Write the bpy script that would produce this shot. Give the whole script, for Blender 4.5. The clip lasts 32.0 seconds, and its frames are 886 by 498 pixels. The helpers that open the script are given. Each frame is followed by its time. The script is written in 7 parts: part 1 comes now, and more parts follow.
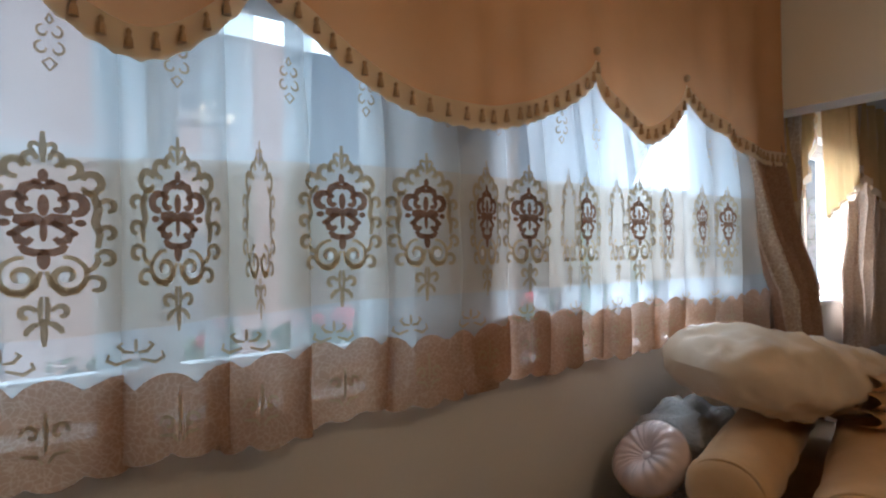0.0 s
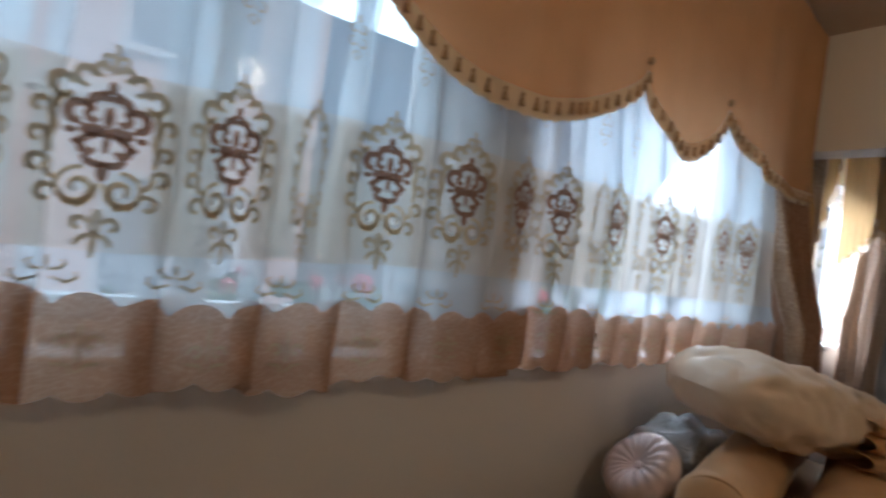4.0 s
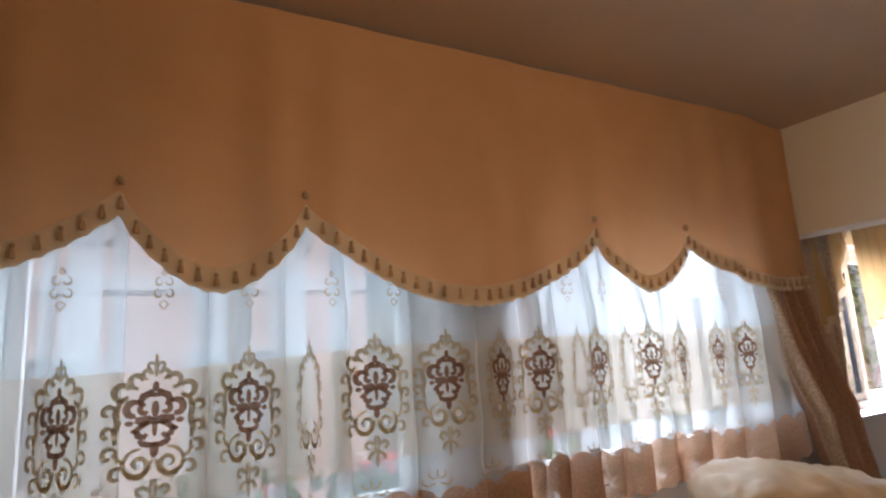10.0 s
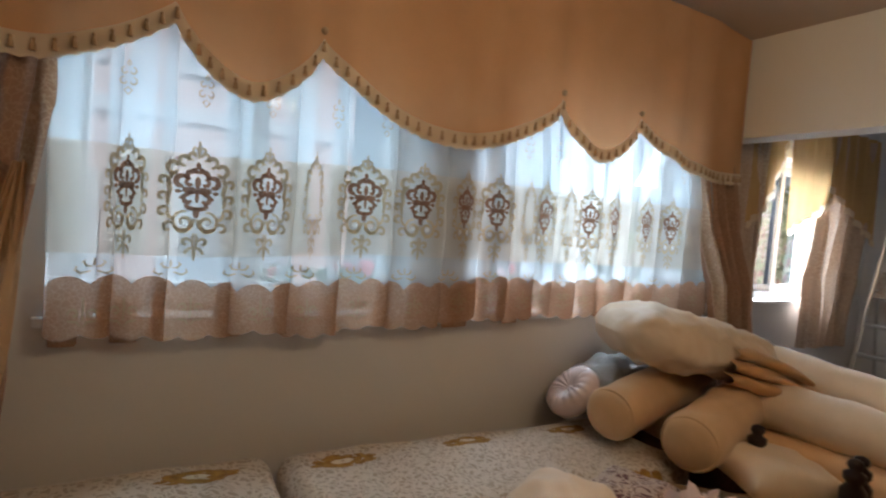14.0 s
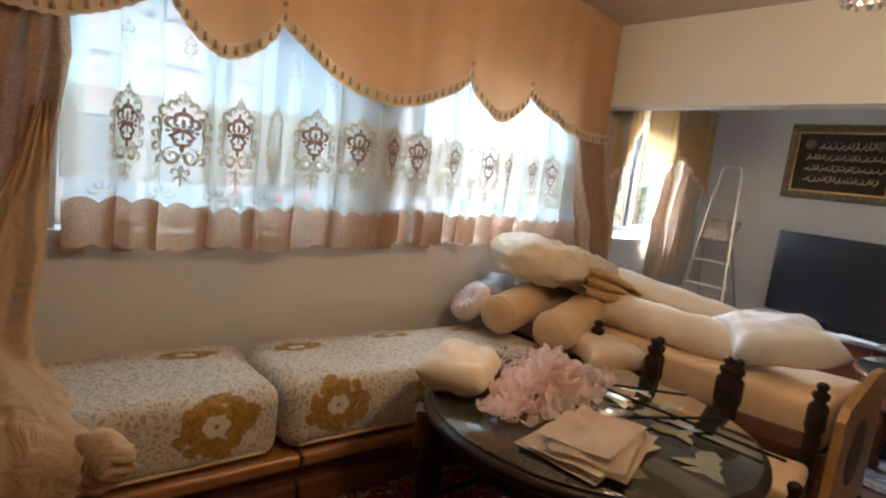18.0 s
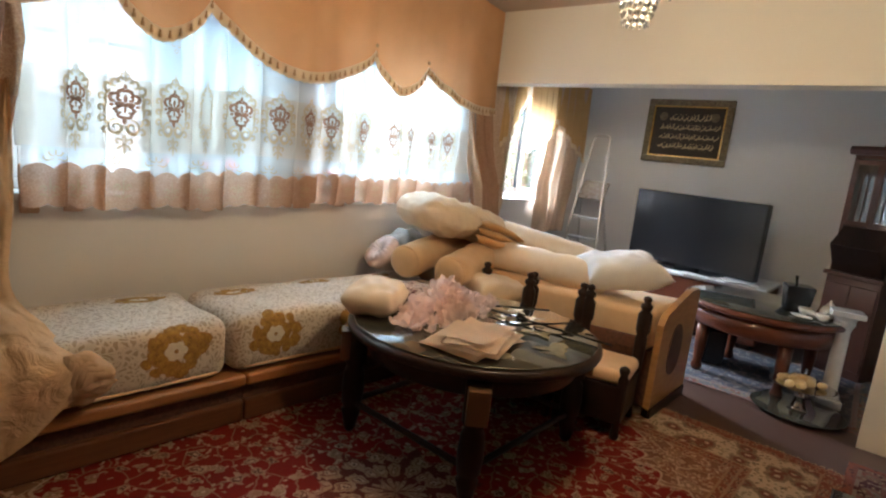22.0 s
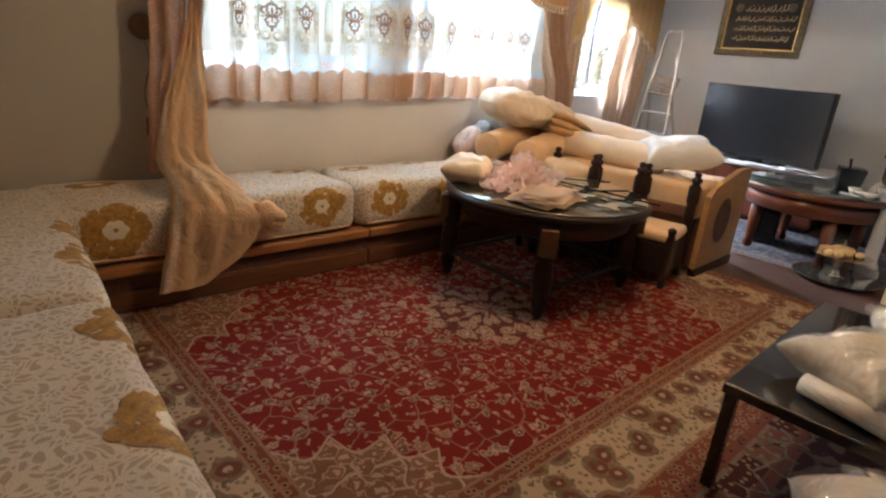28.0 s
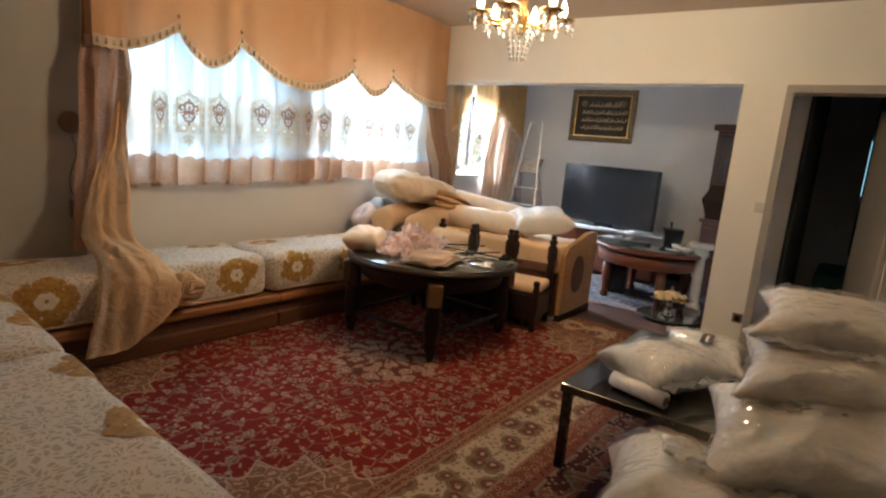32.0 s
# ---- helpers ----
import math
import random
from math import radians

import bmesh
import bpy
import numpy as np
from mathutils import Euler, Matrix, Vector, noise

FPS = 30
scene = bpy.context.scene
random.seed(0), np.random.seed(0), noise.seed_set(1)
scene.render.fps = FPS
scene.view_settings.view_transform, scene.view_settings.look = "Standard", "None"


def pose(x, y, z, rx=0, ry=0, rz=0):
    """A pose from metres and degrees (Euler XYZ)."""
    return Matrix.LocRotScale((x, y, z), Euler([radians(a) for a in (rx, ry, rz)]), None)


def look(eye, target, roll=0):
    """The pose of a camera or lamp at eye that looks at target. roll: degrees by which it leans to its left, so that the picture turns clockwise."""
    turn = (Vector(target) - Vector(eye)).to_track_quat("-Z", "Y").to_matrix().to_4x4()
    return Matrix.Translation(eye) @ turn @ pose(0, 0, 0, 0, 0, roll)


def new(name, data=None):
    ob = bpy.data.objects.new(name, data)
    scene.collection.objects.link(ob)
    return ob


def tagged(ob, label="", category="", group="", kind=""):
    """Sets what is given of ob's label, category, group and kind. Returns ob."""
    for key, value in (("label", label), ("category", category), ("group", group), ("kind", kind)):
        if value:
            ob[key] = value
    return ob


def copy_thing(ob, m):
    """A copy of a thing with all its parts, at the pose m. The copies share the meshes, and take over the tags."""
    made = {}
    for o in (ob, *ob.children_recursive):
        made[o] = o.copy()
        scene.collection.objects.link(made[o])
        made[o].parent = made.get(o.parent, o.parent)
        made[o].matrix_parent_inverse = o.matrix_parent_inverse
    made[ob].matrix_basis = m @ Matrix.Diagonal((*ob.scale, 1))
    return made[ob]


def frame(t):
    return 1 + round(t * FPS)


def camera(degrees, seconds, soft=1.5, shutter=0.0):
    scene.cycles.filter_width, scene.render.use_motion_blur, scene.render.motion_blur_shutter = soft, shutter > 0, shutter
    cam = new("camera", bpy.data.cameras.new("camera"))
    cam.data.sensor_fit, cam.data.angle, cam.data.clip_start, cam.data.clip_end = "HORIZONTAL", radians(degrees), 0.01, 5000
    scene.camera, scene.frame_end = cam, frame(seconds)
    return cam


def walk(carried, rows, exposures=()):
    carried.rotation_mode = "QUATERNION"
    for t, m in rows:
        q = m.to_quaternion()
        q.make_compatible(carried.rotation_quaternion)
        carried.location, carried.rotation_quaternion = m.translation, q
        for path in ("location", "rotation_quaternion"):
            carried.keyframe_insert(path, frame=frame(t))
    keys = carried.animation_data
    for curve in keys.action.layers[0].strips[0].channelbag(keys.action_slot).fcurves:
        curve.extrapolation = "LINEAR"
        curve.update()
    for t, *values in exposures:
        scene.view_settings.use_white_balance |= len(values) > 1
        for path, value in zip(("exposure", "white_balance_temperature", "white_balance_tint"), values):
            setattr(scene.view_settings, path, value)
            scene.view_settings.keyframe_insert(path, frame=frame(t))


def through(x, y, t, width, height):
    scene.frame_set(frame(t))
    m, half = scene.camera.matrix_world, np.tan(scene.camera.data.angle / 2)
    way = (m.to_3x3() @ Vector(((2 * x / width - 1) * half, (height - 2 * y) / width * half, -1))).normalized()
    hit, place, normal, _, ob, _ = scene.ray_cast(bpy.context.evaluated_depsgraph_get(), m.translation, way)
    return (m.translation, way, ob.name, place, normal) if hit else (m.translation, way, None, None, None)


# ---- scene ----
cam = camera(77.0, 32.0, 2.2, 0.5)
EXPOSURES = [(0, -1.36, 5800, 12), (4.5, -1.36, 5600, 12), (6.5, -0.80, 6000, 12), (8, -0.77, 6350, 19), (10, -1.04, 6350, 19), (13, -0.98, 5850, 11), (14.5, -0.90, 5850, 9), (17, -0.42, 5900, 8), (20, -0.06, 5750, 5), (24, 0.23, 5700, 5), (28, 0.45, 5750, 8), (32, 0.31, 5650, 6)]
PATH = [
    (0, (-0.331, -0.286, 1.442), (0.818, 1.351, 1.452), -0.7),
    (0.5, (-0.313, -0.274, 1.449), (0.892, 1.323, 1.469), 0.5),
    (1, (-0.283, -0.240, 1.455), (1.048, 1.255, 1.465), 1.2),
    (1.5, (-0.258, -0.233, 1.455), (1.119, 1.219, 1.475), 2.2),
    (2, (-0.238, -0.248, 1.437), (1.178, 1.164, 1.481), 2.9),
    (2.5, (-0.269, -0.238, 1.417), (1.130, 1.191, 1.444), 4.2),
    (3, (-0.314, -0.226, 1.414), (1.065, 1.223, 1.418), 5.0),
    (3.5, (-0.340, -0.215, 1.415), (1.001, 1.270, 1.424), 6.3),
    (4, (-0.420, -0.235, 1.384), (0.744, 1.391, 1.382), 8.0),
    (4.5, (-0.640, -0.250, 1.355), (0.292, 1.518, 1.340), 9.4),
    (6.5, (-0.754, -0.339, 1.545), (-0.187, 1.579, 1.592), 3.4),
    (7, (-0.71, -0.436, 1.65), (-0.191, 1.49, 1.799), 1.6),
    (7.5, (-0.674, -0.478, 1.69), (-0.15, 1.417, 2.059), 0.6),
    (8, (-0.591, -0.537, 1.681), (-0.018, 1.323, 2.141), 1.4),
    (8.5, (-0.54, -0.558, 1.651), (0.124, 1.269, 2.119), -0.1),
    (9, (-0.478, -0.582, 1.663), (0.242, 1.239, 2.071), -2.6),
    (9.5, (-0.416, -0.607, 1.684), (0.418, 1.179, 2.021), -3.7),
    (10, (-0.37, -0.667, 1.66), (0.562, 1.071, 1.997), -3.1),
    (10.5, (-0.39, -0.699, 1.627), (0.591, 1.019, 1.923), -2.8),
    (11, (-0.413, -0.717, 1.592), (0.588, 0.998, 1.826), -1.8),
    (11.5, (-0.413, -0.713, 1.567), (0.553, 1.03, 1.738), 0.5),
    (12, (-0.414, -0.759, 1.511), (0.519, 1.008, 1.6), 1.9),
    (12.5, (-0.43, -0.794, 1.469), (0.473, 0.989, 1.526), 3.4),
    (13, (-0.461, -0.872, 1.46), (0.453, 0.907, 1.457), 3.9),
    (13.5, (-0.544, -0.961, 1.45), (0.359, 0.823, 1.383), 4.5),
    (14, (-0.565, -1.052, 1.477), (0.443, 0.673, 1.379), 4.8),
    (14.5, (-0.586, -1.132, 1.485), (0.492, 0.548, 1.363), 5.1),
    (16.5, (-0.873, -1.344, 1.483), (0.424, 0.172, 1.348), 5.9),
    (17, (-0.934, -1.386, 1.495), (0.409, 0.081, 1.287), 7.0),
    (17.5, (-0.988, -1.44, 1.457), (0.332, 0.047, 1.236), 7.0),
    (18, (-1.03, -1.521, 1.465), (0.274, -0.029, 1.203), 7.2),
    (18.5, (-1.048, -1.618, 1.445), (0.257, -0.127, 1.175), 6.9),
    (19, (-1.087, -1.681, 1.482), (0.354, -0.314, 1.246), 7.0),
    (19.5, (-1.102, -1.722, 1.46), (0.509, -0.556, 1.244), 6.5),
    (20, (-1.191, -1.72, 1.466), (0.47, -0.638, 1.201), 6.6),
    (20.5, (-1.228, -1.796, 1.47), (0.427, -0.708, 1.193), 6.5),
    (21, (-1.302, -1.882, 1.449), (0.308, -0.728, 1.17), 7.2),
    (21.5, (-1.385, -1.93, 1.445), (0.16, -0.7, 1.129), 6.9),
    (22, (-1.437, -1.946, 1.441), (0.094, -0.7, 1.117), 6.7),
    (22.5, (-1.513, -1.985, 1.436), (0.017, -0.744, 1.091), 6.3),
    (23, (-1.574, -2.037, 1.424), (-0.041, -0.819, 1.02), 5.3),
    (23.5, (-1.612, -2.093, 1.415), (-0.068, -0.897, 0.983), 5.3),
    (24, (-1.672, -2.169, 1.411), (-0.164, -0.934, 0.967), 5.8),
    (24.5, (-1.75, -2.23, 1.424), (-0.287, -0.946, 0.962), 5.4),
    (26.5, (-1.944, -2.277, 1.379), (-0.555, -0.943, 0.836), 4.0),
    (27, (-2.017, -2.273, 1.359), (-0.654, -0.931, 0.774), 6.3),
    (27.5, (-2.024, -2.333, 1.356), (-0.701, -0.971, 0.724), 6.0),
    (28, (-2.057, -2.412, 1.363), (-0.73, -1.064, 0.714), 5.2),
    (28.5, (-2.136, -2.505, 1.358), (-0.8, -1.166, 0.707), 4.7),
    (29, (-2.186, -2.552, 1.368), (-0.845, -1.206, 0.743), 4.9),
    (29.5, (-2.245, -2.595, 1.378), (-0.861, -1.257, 0.835), 4.3),
    (30, (-2.327, -2.624, 1.384), (-0.89, -1.332, 0.869), 3.6),
    (30.5, (-2.366, -2.642, 1.37), (-0.781, -1.515, 0.905), 3.8),
    (31, (-2.376, -2.695, 1.385), (-0.766, -1.592, 0.947), 3.8),
    (31.5, (-2.424, -2.787, 1.407), (-0.817, -1.664, 1.014), 4.7),
    (32, (-2.498, -2.84, 1.434), (-0.899, -1.694, 1.071), 5.0),
]
walk(cam, [(t, look(eye, target, roll)) for t, eye, target, roll in PATH], EXPOSURES)

# ---- light ----
world = bpy.data.worlds.new("world")
scene.world = world
world.use_nodes = True
sky = world.node_tree.nodes.new("ShaderNodeTexSky")
sky.sky_type, sky.sun_disc = "NISHITA", False
sky.sun_elevation, sky.sun_rotation = radians(48), radians(200)
world.node_tree.links.new(sky.outputs[0], world.node_tree.nodes["Background"].inputs[0])
world.node_tree.nodes["Background"].inputs[1].default_value = 0.085


def lamp(name, kind, m, energy, colour, size=0.1, size_y=None, angle=None):
    data = bpy.data.lights.new(name, kind)
    data.energy, data.color = energy, colour
    if kind == "AREA":
        data.shape, data.size, data.size_y = "RECTANGLE", size, size_y or size
    elif kind == "POINT":
        data.shadow_soft_size = size
    elif kind == "SUN":
        data.angle = radians(angle)
    ob = new(name, data)
    ob.matrix_world = m
    return ob


lamp("sun", "SUN", look((-3, -8, 9), (0, 0, 0)), 4.5, (1.0, 0.95, 0.88), angle=2)
# sky light in front of the two windows
lamp("sky_light", "AREA", look((0.85, 2.6, 3.3), (0.85, 0.2, 0.6)), 268, (0.70, 0.91, 1.0), 3.6, 1.6)
lamp("niche_sky_light", "AREA", look((3.9, 2.05, 2.45), (3.9, -0.4, 1.0)), 1350, (0.84, 0.92, 1.0), 1.2, 1.2)
# the chandelier's bulbs, as one warm source among the crystals
lamp("chandelier_light", "POINT", pose(0.55, -1.08, 2.33), 98, (1.0, 0.74, 0.44), 0.12)


# ---- materials ----
def material(name, colour, rough=0.6, metal=0.0, other=None, scale=8.0, amount=0.5, grain=120.0, bump=0.15,
             transmission=0.0, sheen=0.0, coat=0.0, stretch=(1, 1, 1)):
    m = bpy.data.materials.new(name)
    m.use_nodes = True
    n, l = m.node_tree.nodes, m.node_tree.links
    p = n["Principled BSDF"]
    p.inputs["Roughness"].default_value, p.inputs["Metallic"].default_value = rough, metal
    p.inputs["Transmission Weight"].default_value = transmission
    p.inputs["Sheen Weight"].default_value, p.inputs["Coat Weight"].default_value = sheen, coat
    co, mp = n.new("ShaderNodeTexCoord"), n.new("ShaderNodeMapping")
    mp.inputs["Scale"].default_value = stretch
    l.new(co.outputs["Object"], mp.inputs[0])
    big, fine = n.new("ShaderNodeTexNoise"), n.new("ShaderNodeTexNoise")
    for node, s in ((big, scale), (fine, grain)):
        node.inputs["Scale"].default_value, node.inputs["Detail"].default_value = s, 3
        l.new(mp.outputs[0], node.inputs["Vector"])
    mix = n.new("ShaderNodeMix")
    mix.data_type = "RGBA"
    o = other or tuple(c * 0.72 for c in colour)
    mix.inputs["A"].default_value, mix.inputs["B"].default_value = (*colour, 1), (*o, 1)
    ramp = n.new("ShaderNodeMapRange")
    ramp.inputs["From Min"].default_value, ramp.inputs["From Max"].default_value, ramp.inputs["To Max"].default_value = 0.35, 0.7, amount
    add = n.new("ShaderNodeMath")
    add.operation, add.inputs[1].default_value = "MULTIPLY_ADD", 0.7
    l.new(big.outputs[0], add.inputs[0])
    sc = n.new("ShaderNodeMath")
    sc.operation, sc.inputs[1].default_value = "MULTIPLY", 0.3
    l.new(fine.outputs[0], sc.inputs[0])
    l.new(sc.outputs[0], add.inputs[2])
    l.new(add.outputs[0], ramp.inputs[0])
    l.new(ramp.outputs[0], mix.inputs["Factor"])
    l.new(mix.outputs["Result"], p.inputs["Base Color"])
    if bump:
        b = n.new("ShaderNodeBump")
        b.inputs["Strength"].default_value, b.inputs["Distance"].default_value = bump, 0.01
        l.new(fine.outputs[0], b.inputs["Height"])
        l.new(b.outputs[0], p.inputs["Normal"])
    return m


def cloth(name, colour, clear, through, other=None, folds=0.0, grain=260.0, weave=None):
    """Thin cloth: a share of it is open weave, and part of the light comes through the threads."""
    m = bpy.data.materials.new(name)
    m.use_nodes = True
    n, l = m.node_tree.nodes, m.node_tree.links
    n.remove(n["Principled BSDF"])
    co = n.new("ShaderNodeTexCoord")
    noise_node = n.new("ShaderNodeTexNoise")
    noise_node.inputs["Scale"].default_value, noise_node.inputs["Detail"].default_value = 6.0, 6
    l.new(co.outputs["Object"], noise_node.inputs["Vector"])
    mix = n.new("ShaderNodeMix")
    mix.data_type = "RGBA"
    o = other or tuple(c * 0.8 for c in colour)
    mix.inputs["A"].default_value, mix.inputs["B"].default_value = (*colour, 1), (*o, 1)
    src = noise_node.outputs[0]
    if weave:
        v = n.new("ShaderNodeTexVoronoi")
        v.feature, v.inputs["Scale"].default_value = "DISTANCE_TO_EDGE", weave
        wob = n.new("ShaderNodeVectorMath")
        wob.operation = "MULTIPLY_ADD"
        wob.inputs[1].default_value = (0.12, 0.12, 0.12)
        l.new(noise_node.outputs["Color"], wob.inputs[0])
        l.new(co.outputs["Object"], wob.inputs[2])
        l.new(wob.outputs[0], v.inputs["Vector"])
        r = n.new("ShaderNodeMapRange")
        r.inputs["From Min"].default_value, r.inputs["From Max"].default_value = 0.03, 0.1
        l.new(v.outputs["Distance"], r.inputs[0])
        src = r.outputs[0]
    l.new(src, mix.inputs["Factor"])
    dif, tra, opn = n.new("ShaderNodeBsdfDiffuse"), n.new("ShaderNodeBsdfTranslucent"), n.new("ShaderNodeBsdfTransparent")
    fine = n.new("ShaderNodeTexNoise")
    fine.inputs["Scale"].default_value = grain
    l.new(co.outputs["Object"], fine.inputs["Vector"])
    b = n.new("ShaderNodeBump")
    b.inputs["Strength"].default_value, b.inputs["Distance"].default_value = 0.2, 0.004
    l.new(fine.outputs[0], b.inputs["Height"])
    if folds:
        crease = n.new("ShaderNodeTexNoise")
        crease.inputs["Scale"].default_value, crease.inputs["Detail"].default_value, crease.inputs["Distortion"].default_value = 11.0, 3, 1.2
        l.new(co.outputs["Object"], crease.inputs["Vector"])
        c = n.new("ShaderNodeBump")
        c.inputs["Strength"].default_value, c.inputs["Distance"].default_value = folds, 0.03
        l.new(crease.outputs[0], c.inputs["Height"])
        l.new(c.outputs[0], b.inputs["Normal"])
    l.new(b.outputs[0], dif.inputs["Normal"])
    l.new(mix.outputs["Result"], dif.inputs[0])
    l.new(mix.outputs["Result"], tra.inputs[0])
    m1, m2 = n.new("ShaderNodeMixShader"), n.new("ShaderNodeMixShader")
    m1.inputs[0].default_value, m2.inputs[0].default_value = through, clear
    l.new(dif.outputs[0], m1.inputs[1]), l.new(tra.outputs[0], m1.inputs[2])
    l.new(m1.outputs[0], m2.inputs[1]), l.new(opn.outputs[0], m2.inputs[2])
    l.new(m2.outputs[0], n["Material Output"].inputs[0])
    return m


def glow(name, colour, strength):
    m = bpy.data.materials.new(name)
    m.use_nodes = True
    p = m.node_tree.nodes["Principled BSDF"]
    p.inputs["Base Color"].default_value = (*colour, 1)
    p.inputs["Emission Color"].default_value, p.inputs["Emission Strength"].default_value = (*colour, 1), strength
    return m


def damask(name, light, dark, scale):
    """Raised cream scrollwork on a darker woven ground."""
    m = material(name, light, 0.8, scale=5, amount=0.25, grain=240, bump=0.3, sheen=0.3)
    n, l = m.node_tree.nodes, m.node_tree.links
    p = n["Principled BSDF"]
    old = p.inputs["Base Color"].links[0].from_socket
    co, nz, wv, vo = n.new("ShaderNodeTexCoord"), n.new("ShaderNodeTexNoise"), n.new("ShaderNodeVectorMath"), n.new("ShaderNodeTexVoronoi")
    nz.inputs["Scale"].default_value, nz.inputs["Detail"].default_value = 14.0, 1
    wv.operation = "MULTIPLY_ADD"
    wv.inputs[1].default_value = (0.11, 0.11, 0.11)
    l.new(co.outputs["Object"], nz.inputs["Vector"])
    l.new(nz.outputs["Color"], wv.inputs[0])
    l.new(co.outputs["Object"], wv.inputs[2])
    vo.feature, vo.inputs["Scale"].default_value = "DISTANCE_TO_EDGE", scale
    l.new(wv.outputs[0], vo.inputs["Vector"])
    r = n.new("ShaderNodeMapRange")
    r.inputs["From Min"].default_value, r.inputs["From Max"].default_value = 0.13, 0.19
    l.new(vo.outputs["Distance"], r.inputs[0])
    mix = n.new("ShaderNodeMix")
    mix.data_type = "RGBA"
    mix.inputs["B"].default_value = (*dark, 1)
    l.new(old, mix.inputs["A"])
    l.new(r.outputs[0], mix.inputs["Factor"])
    l.new(mix.outputs["Result"], p.inputs["Base Color"])
    return m


def film(name, colour, other):
    """Cloth seen through a tight clear film: a matt body under a glossy coat with crinkles."""
    m = material(name, colour, 0.6, scale=7, amount=0.6, grain=30, bump=0.0, other=other, coat=1.0)
    n, l = m.node_tree.nodes, m.node_tree.links
    p = n["Principled BSDF"]
    p.inputs["Coat Roughness"].default_value = 0.10
    co, mp, w = n.new("ShaderNodeTexCoord"), n.new("ShaderNodeMapping"), n.new("ShaderNodeTexNoise")
    mp.inputs["Scale"].default_value = (1.0, 2.3, 1.6)
    mp.inputs["Rotation"].default_value = (0.0, 0.0, 0.5)
    w.inputs["Scale"].default_value, w.inputs["Detail"].default_value, w.inputs["Distortion"].default_value = 7.0, 5, 1.6
    l.new(co.outputs["Object"], mp.inputs[0])
    l.new(mp.outputs[0], w.inputs["Vector"])
    facet, both = n.new("ShaderNodeTexVoronoi"), n.new("ShaderNodeMath")
    facet.inputs["Scale"].default_value = 9.0
    warp = n.new("ShaderNodeVectorMath")
    warp.operation = "MULTIPLY_ADD"
    warp.inputs[1].default_value = (0.35, 0.35, 0.35)
    l.new(w.outputs["Color"], warp.inputs[0])
    l.new(mp.outputs[0], warp.inputs[2])
    l.new(warp.outputs[0], facet.inputs["Vector"])
    both.operation, both.inputs[1].default_value = "MULTIPLY_ADD", 1.6
    l.new(w.outputs[0], both.inputs[0])
    l.new(facet.outputs["Distance"], both.inputs[2])
    b = n.new("ShaderNodeBump")
    b.inputs["Strength"].default_value, b.inputs["Distance"].default_value = 1.0, 0.085
    l.new(both.outputs[0], b.inputs["Height"])
    l.new(b.outputs[0], p.inputs["Coat Normal"])
    soft = n.new("ShaderNodeBump")
    soft.inputs["Strength"].default_value, soft.inputs["Distance"].default_value = 0.1, 0.02
    l.new(both.outputs[0], soft.inputs["Height"])
    l.new(soft.outputs[0], p.inputs["Normal"])
    p.inputs["Coat IOR"].default_value = 1.9
    return m


# one wall colour in dimmed and lightened copies, standing in for uneven light
DIMMED_CREAM = material("dimmed_cream_tone", (0.43, 0.39, 0.335), 0.75, scale=1.6, amount=0.45, grain=90, bump=0.06, other=(0.36, 0.32, 0.27))
LIT_WINDOW_TONE = material("lit_window_wall_tone", (0.76, 0.73, 0.71), 0.6, scale=1.6, amount=0.45, grain=90, bump=0.06, other=(0.67, 0.64, 0.62))
LIT_DOOR_TONE = material("lit_door_wall_tone", (0.88, 0.83, 0.74), 0.7, scale=1.4, amount=0.3, grain=90, bump=0.05, other=(0.80, 0.73, 0.63))
WHITE_WALL = material("white_wall_paint", (0.78, 0.78, 0.79), 0.7, scale=1.3, amount=0.3, grain=90, bump=0.05, other=(0.68, 0.69, 0.72))
CEILING = material("ceiling_paint", (0.56, 0.44, 0.33), 0.8, scale=1.5, amount=0.3, bump=0.04)
FLOOR = material("brown_floor_tile", (0.085, 0.045, 0.033), 0.35, scale=5, amount=0.6, grain=60, bump=0.05)
PINK_WALL = material("pink_render", (0.80, 0.63, 0.58), 0.9, scale=2, amount=0.3, bump=0.1)
WHITE_FRAME = material("white_window_plastic", (0.82, 0.83, 0.84), 0.4, scale=3, amount=0.15, bump=0.02)
DARK_PANE = material("far_window_glass", (0.42, 0.48, 0.53), 0.08, scale=2, amount=0.4, bump=0.0)
VALANCE = cloth("gold_valance_cloth", (0.79, 0.475, 0.255), 0.0, 0.24, other=(0.69, 0.385, 0.195))
FRINGE = cloth("cream_fringe", (0.93, 0.82, 0.64), 0.05, 0.25, other=(0.80, 0.64, 0.45), grain=600)
TASSEL = material("brown_tassel", (0.56, 0.38, 0.22), 0.85, scale=60, amount=0.6, grain=400, bump=0.3)
DRAPE = cloth("rose_brown_drape", (0.56, 0.37, 0.26), 0.0, 0.25, other=(0.47, 0.29, 0.20), weave=48, folds=0.5)
DRAPE_TRIM = cloth("cream_brocade_trim", (0.84, 0.74, 0.62), 0.0, 0.25, other=(0.64, 0.49, 0.37), weave=55)
DRAPE_LINING = cloth("cream_drape_lining", (0.78, 0.56, 0.35), 0.0, 0.25, other=(0.68, 0.45, 0.26), folds=0.9)
SHEER = cloth("white_sheer", (0.84, 0.89, 0.92), 0.56, 0.66, other=(0.80, 0.86, 0.90))
BAND = cloth("white_embroidery_ground", (0.84, 0.81, 0.76), 0.50, 0.46, other=(0.79, 0.75, 0.68))
HEM = cloth("rose_brown_hem", (0.62, 0.42, 0.295), 0.12, 0.33, other=(0.51, 0.31, 0.20), weave=75)
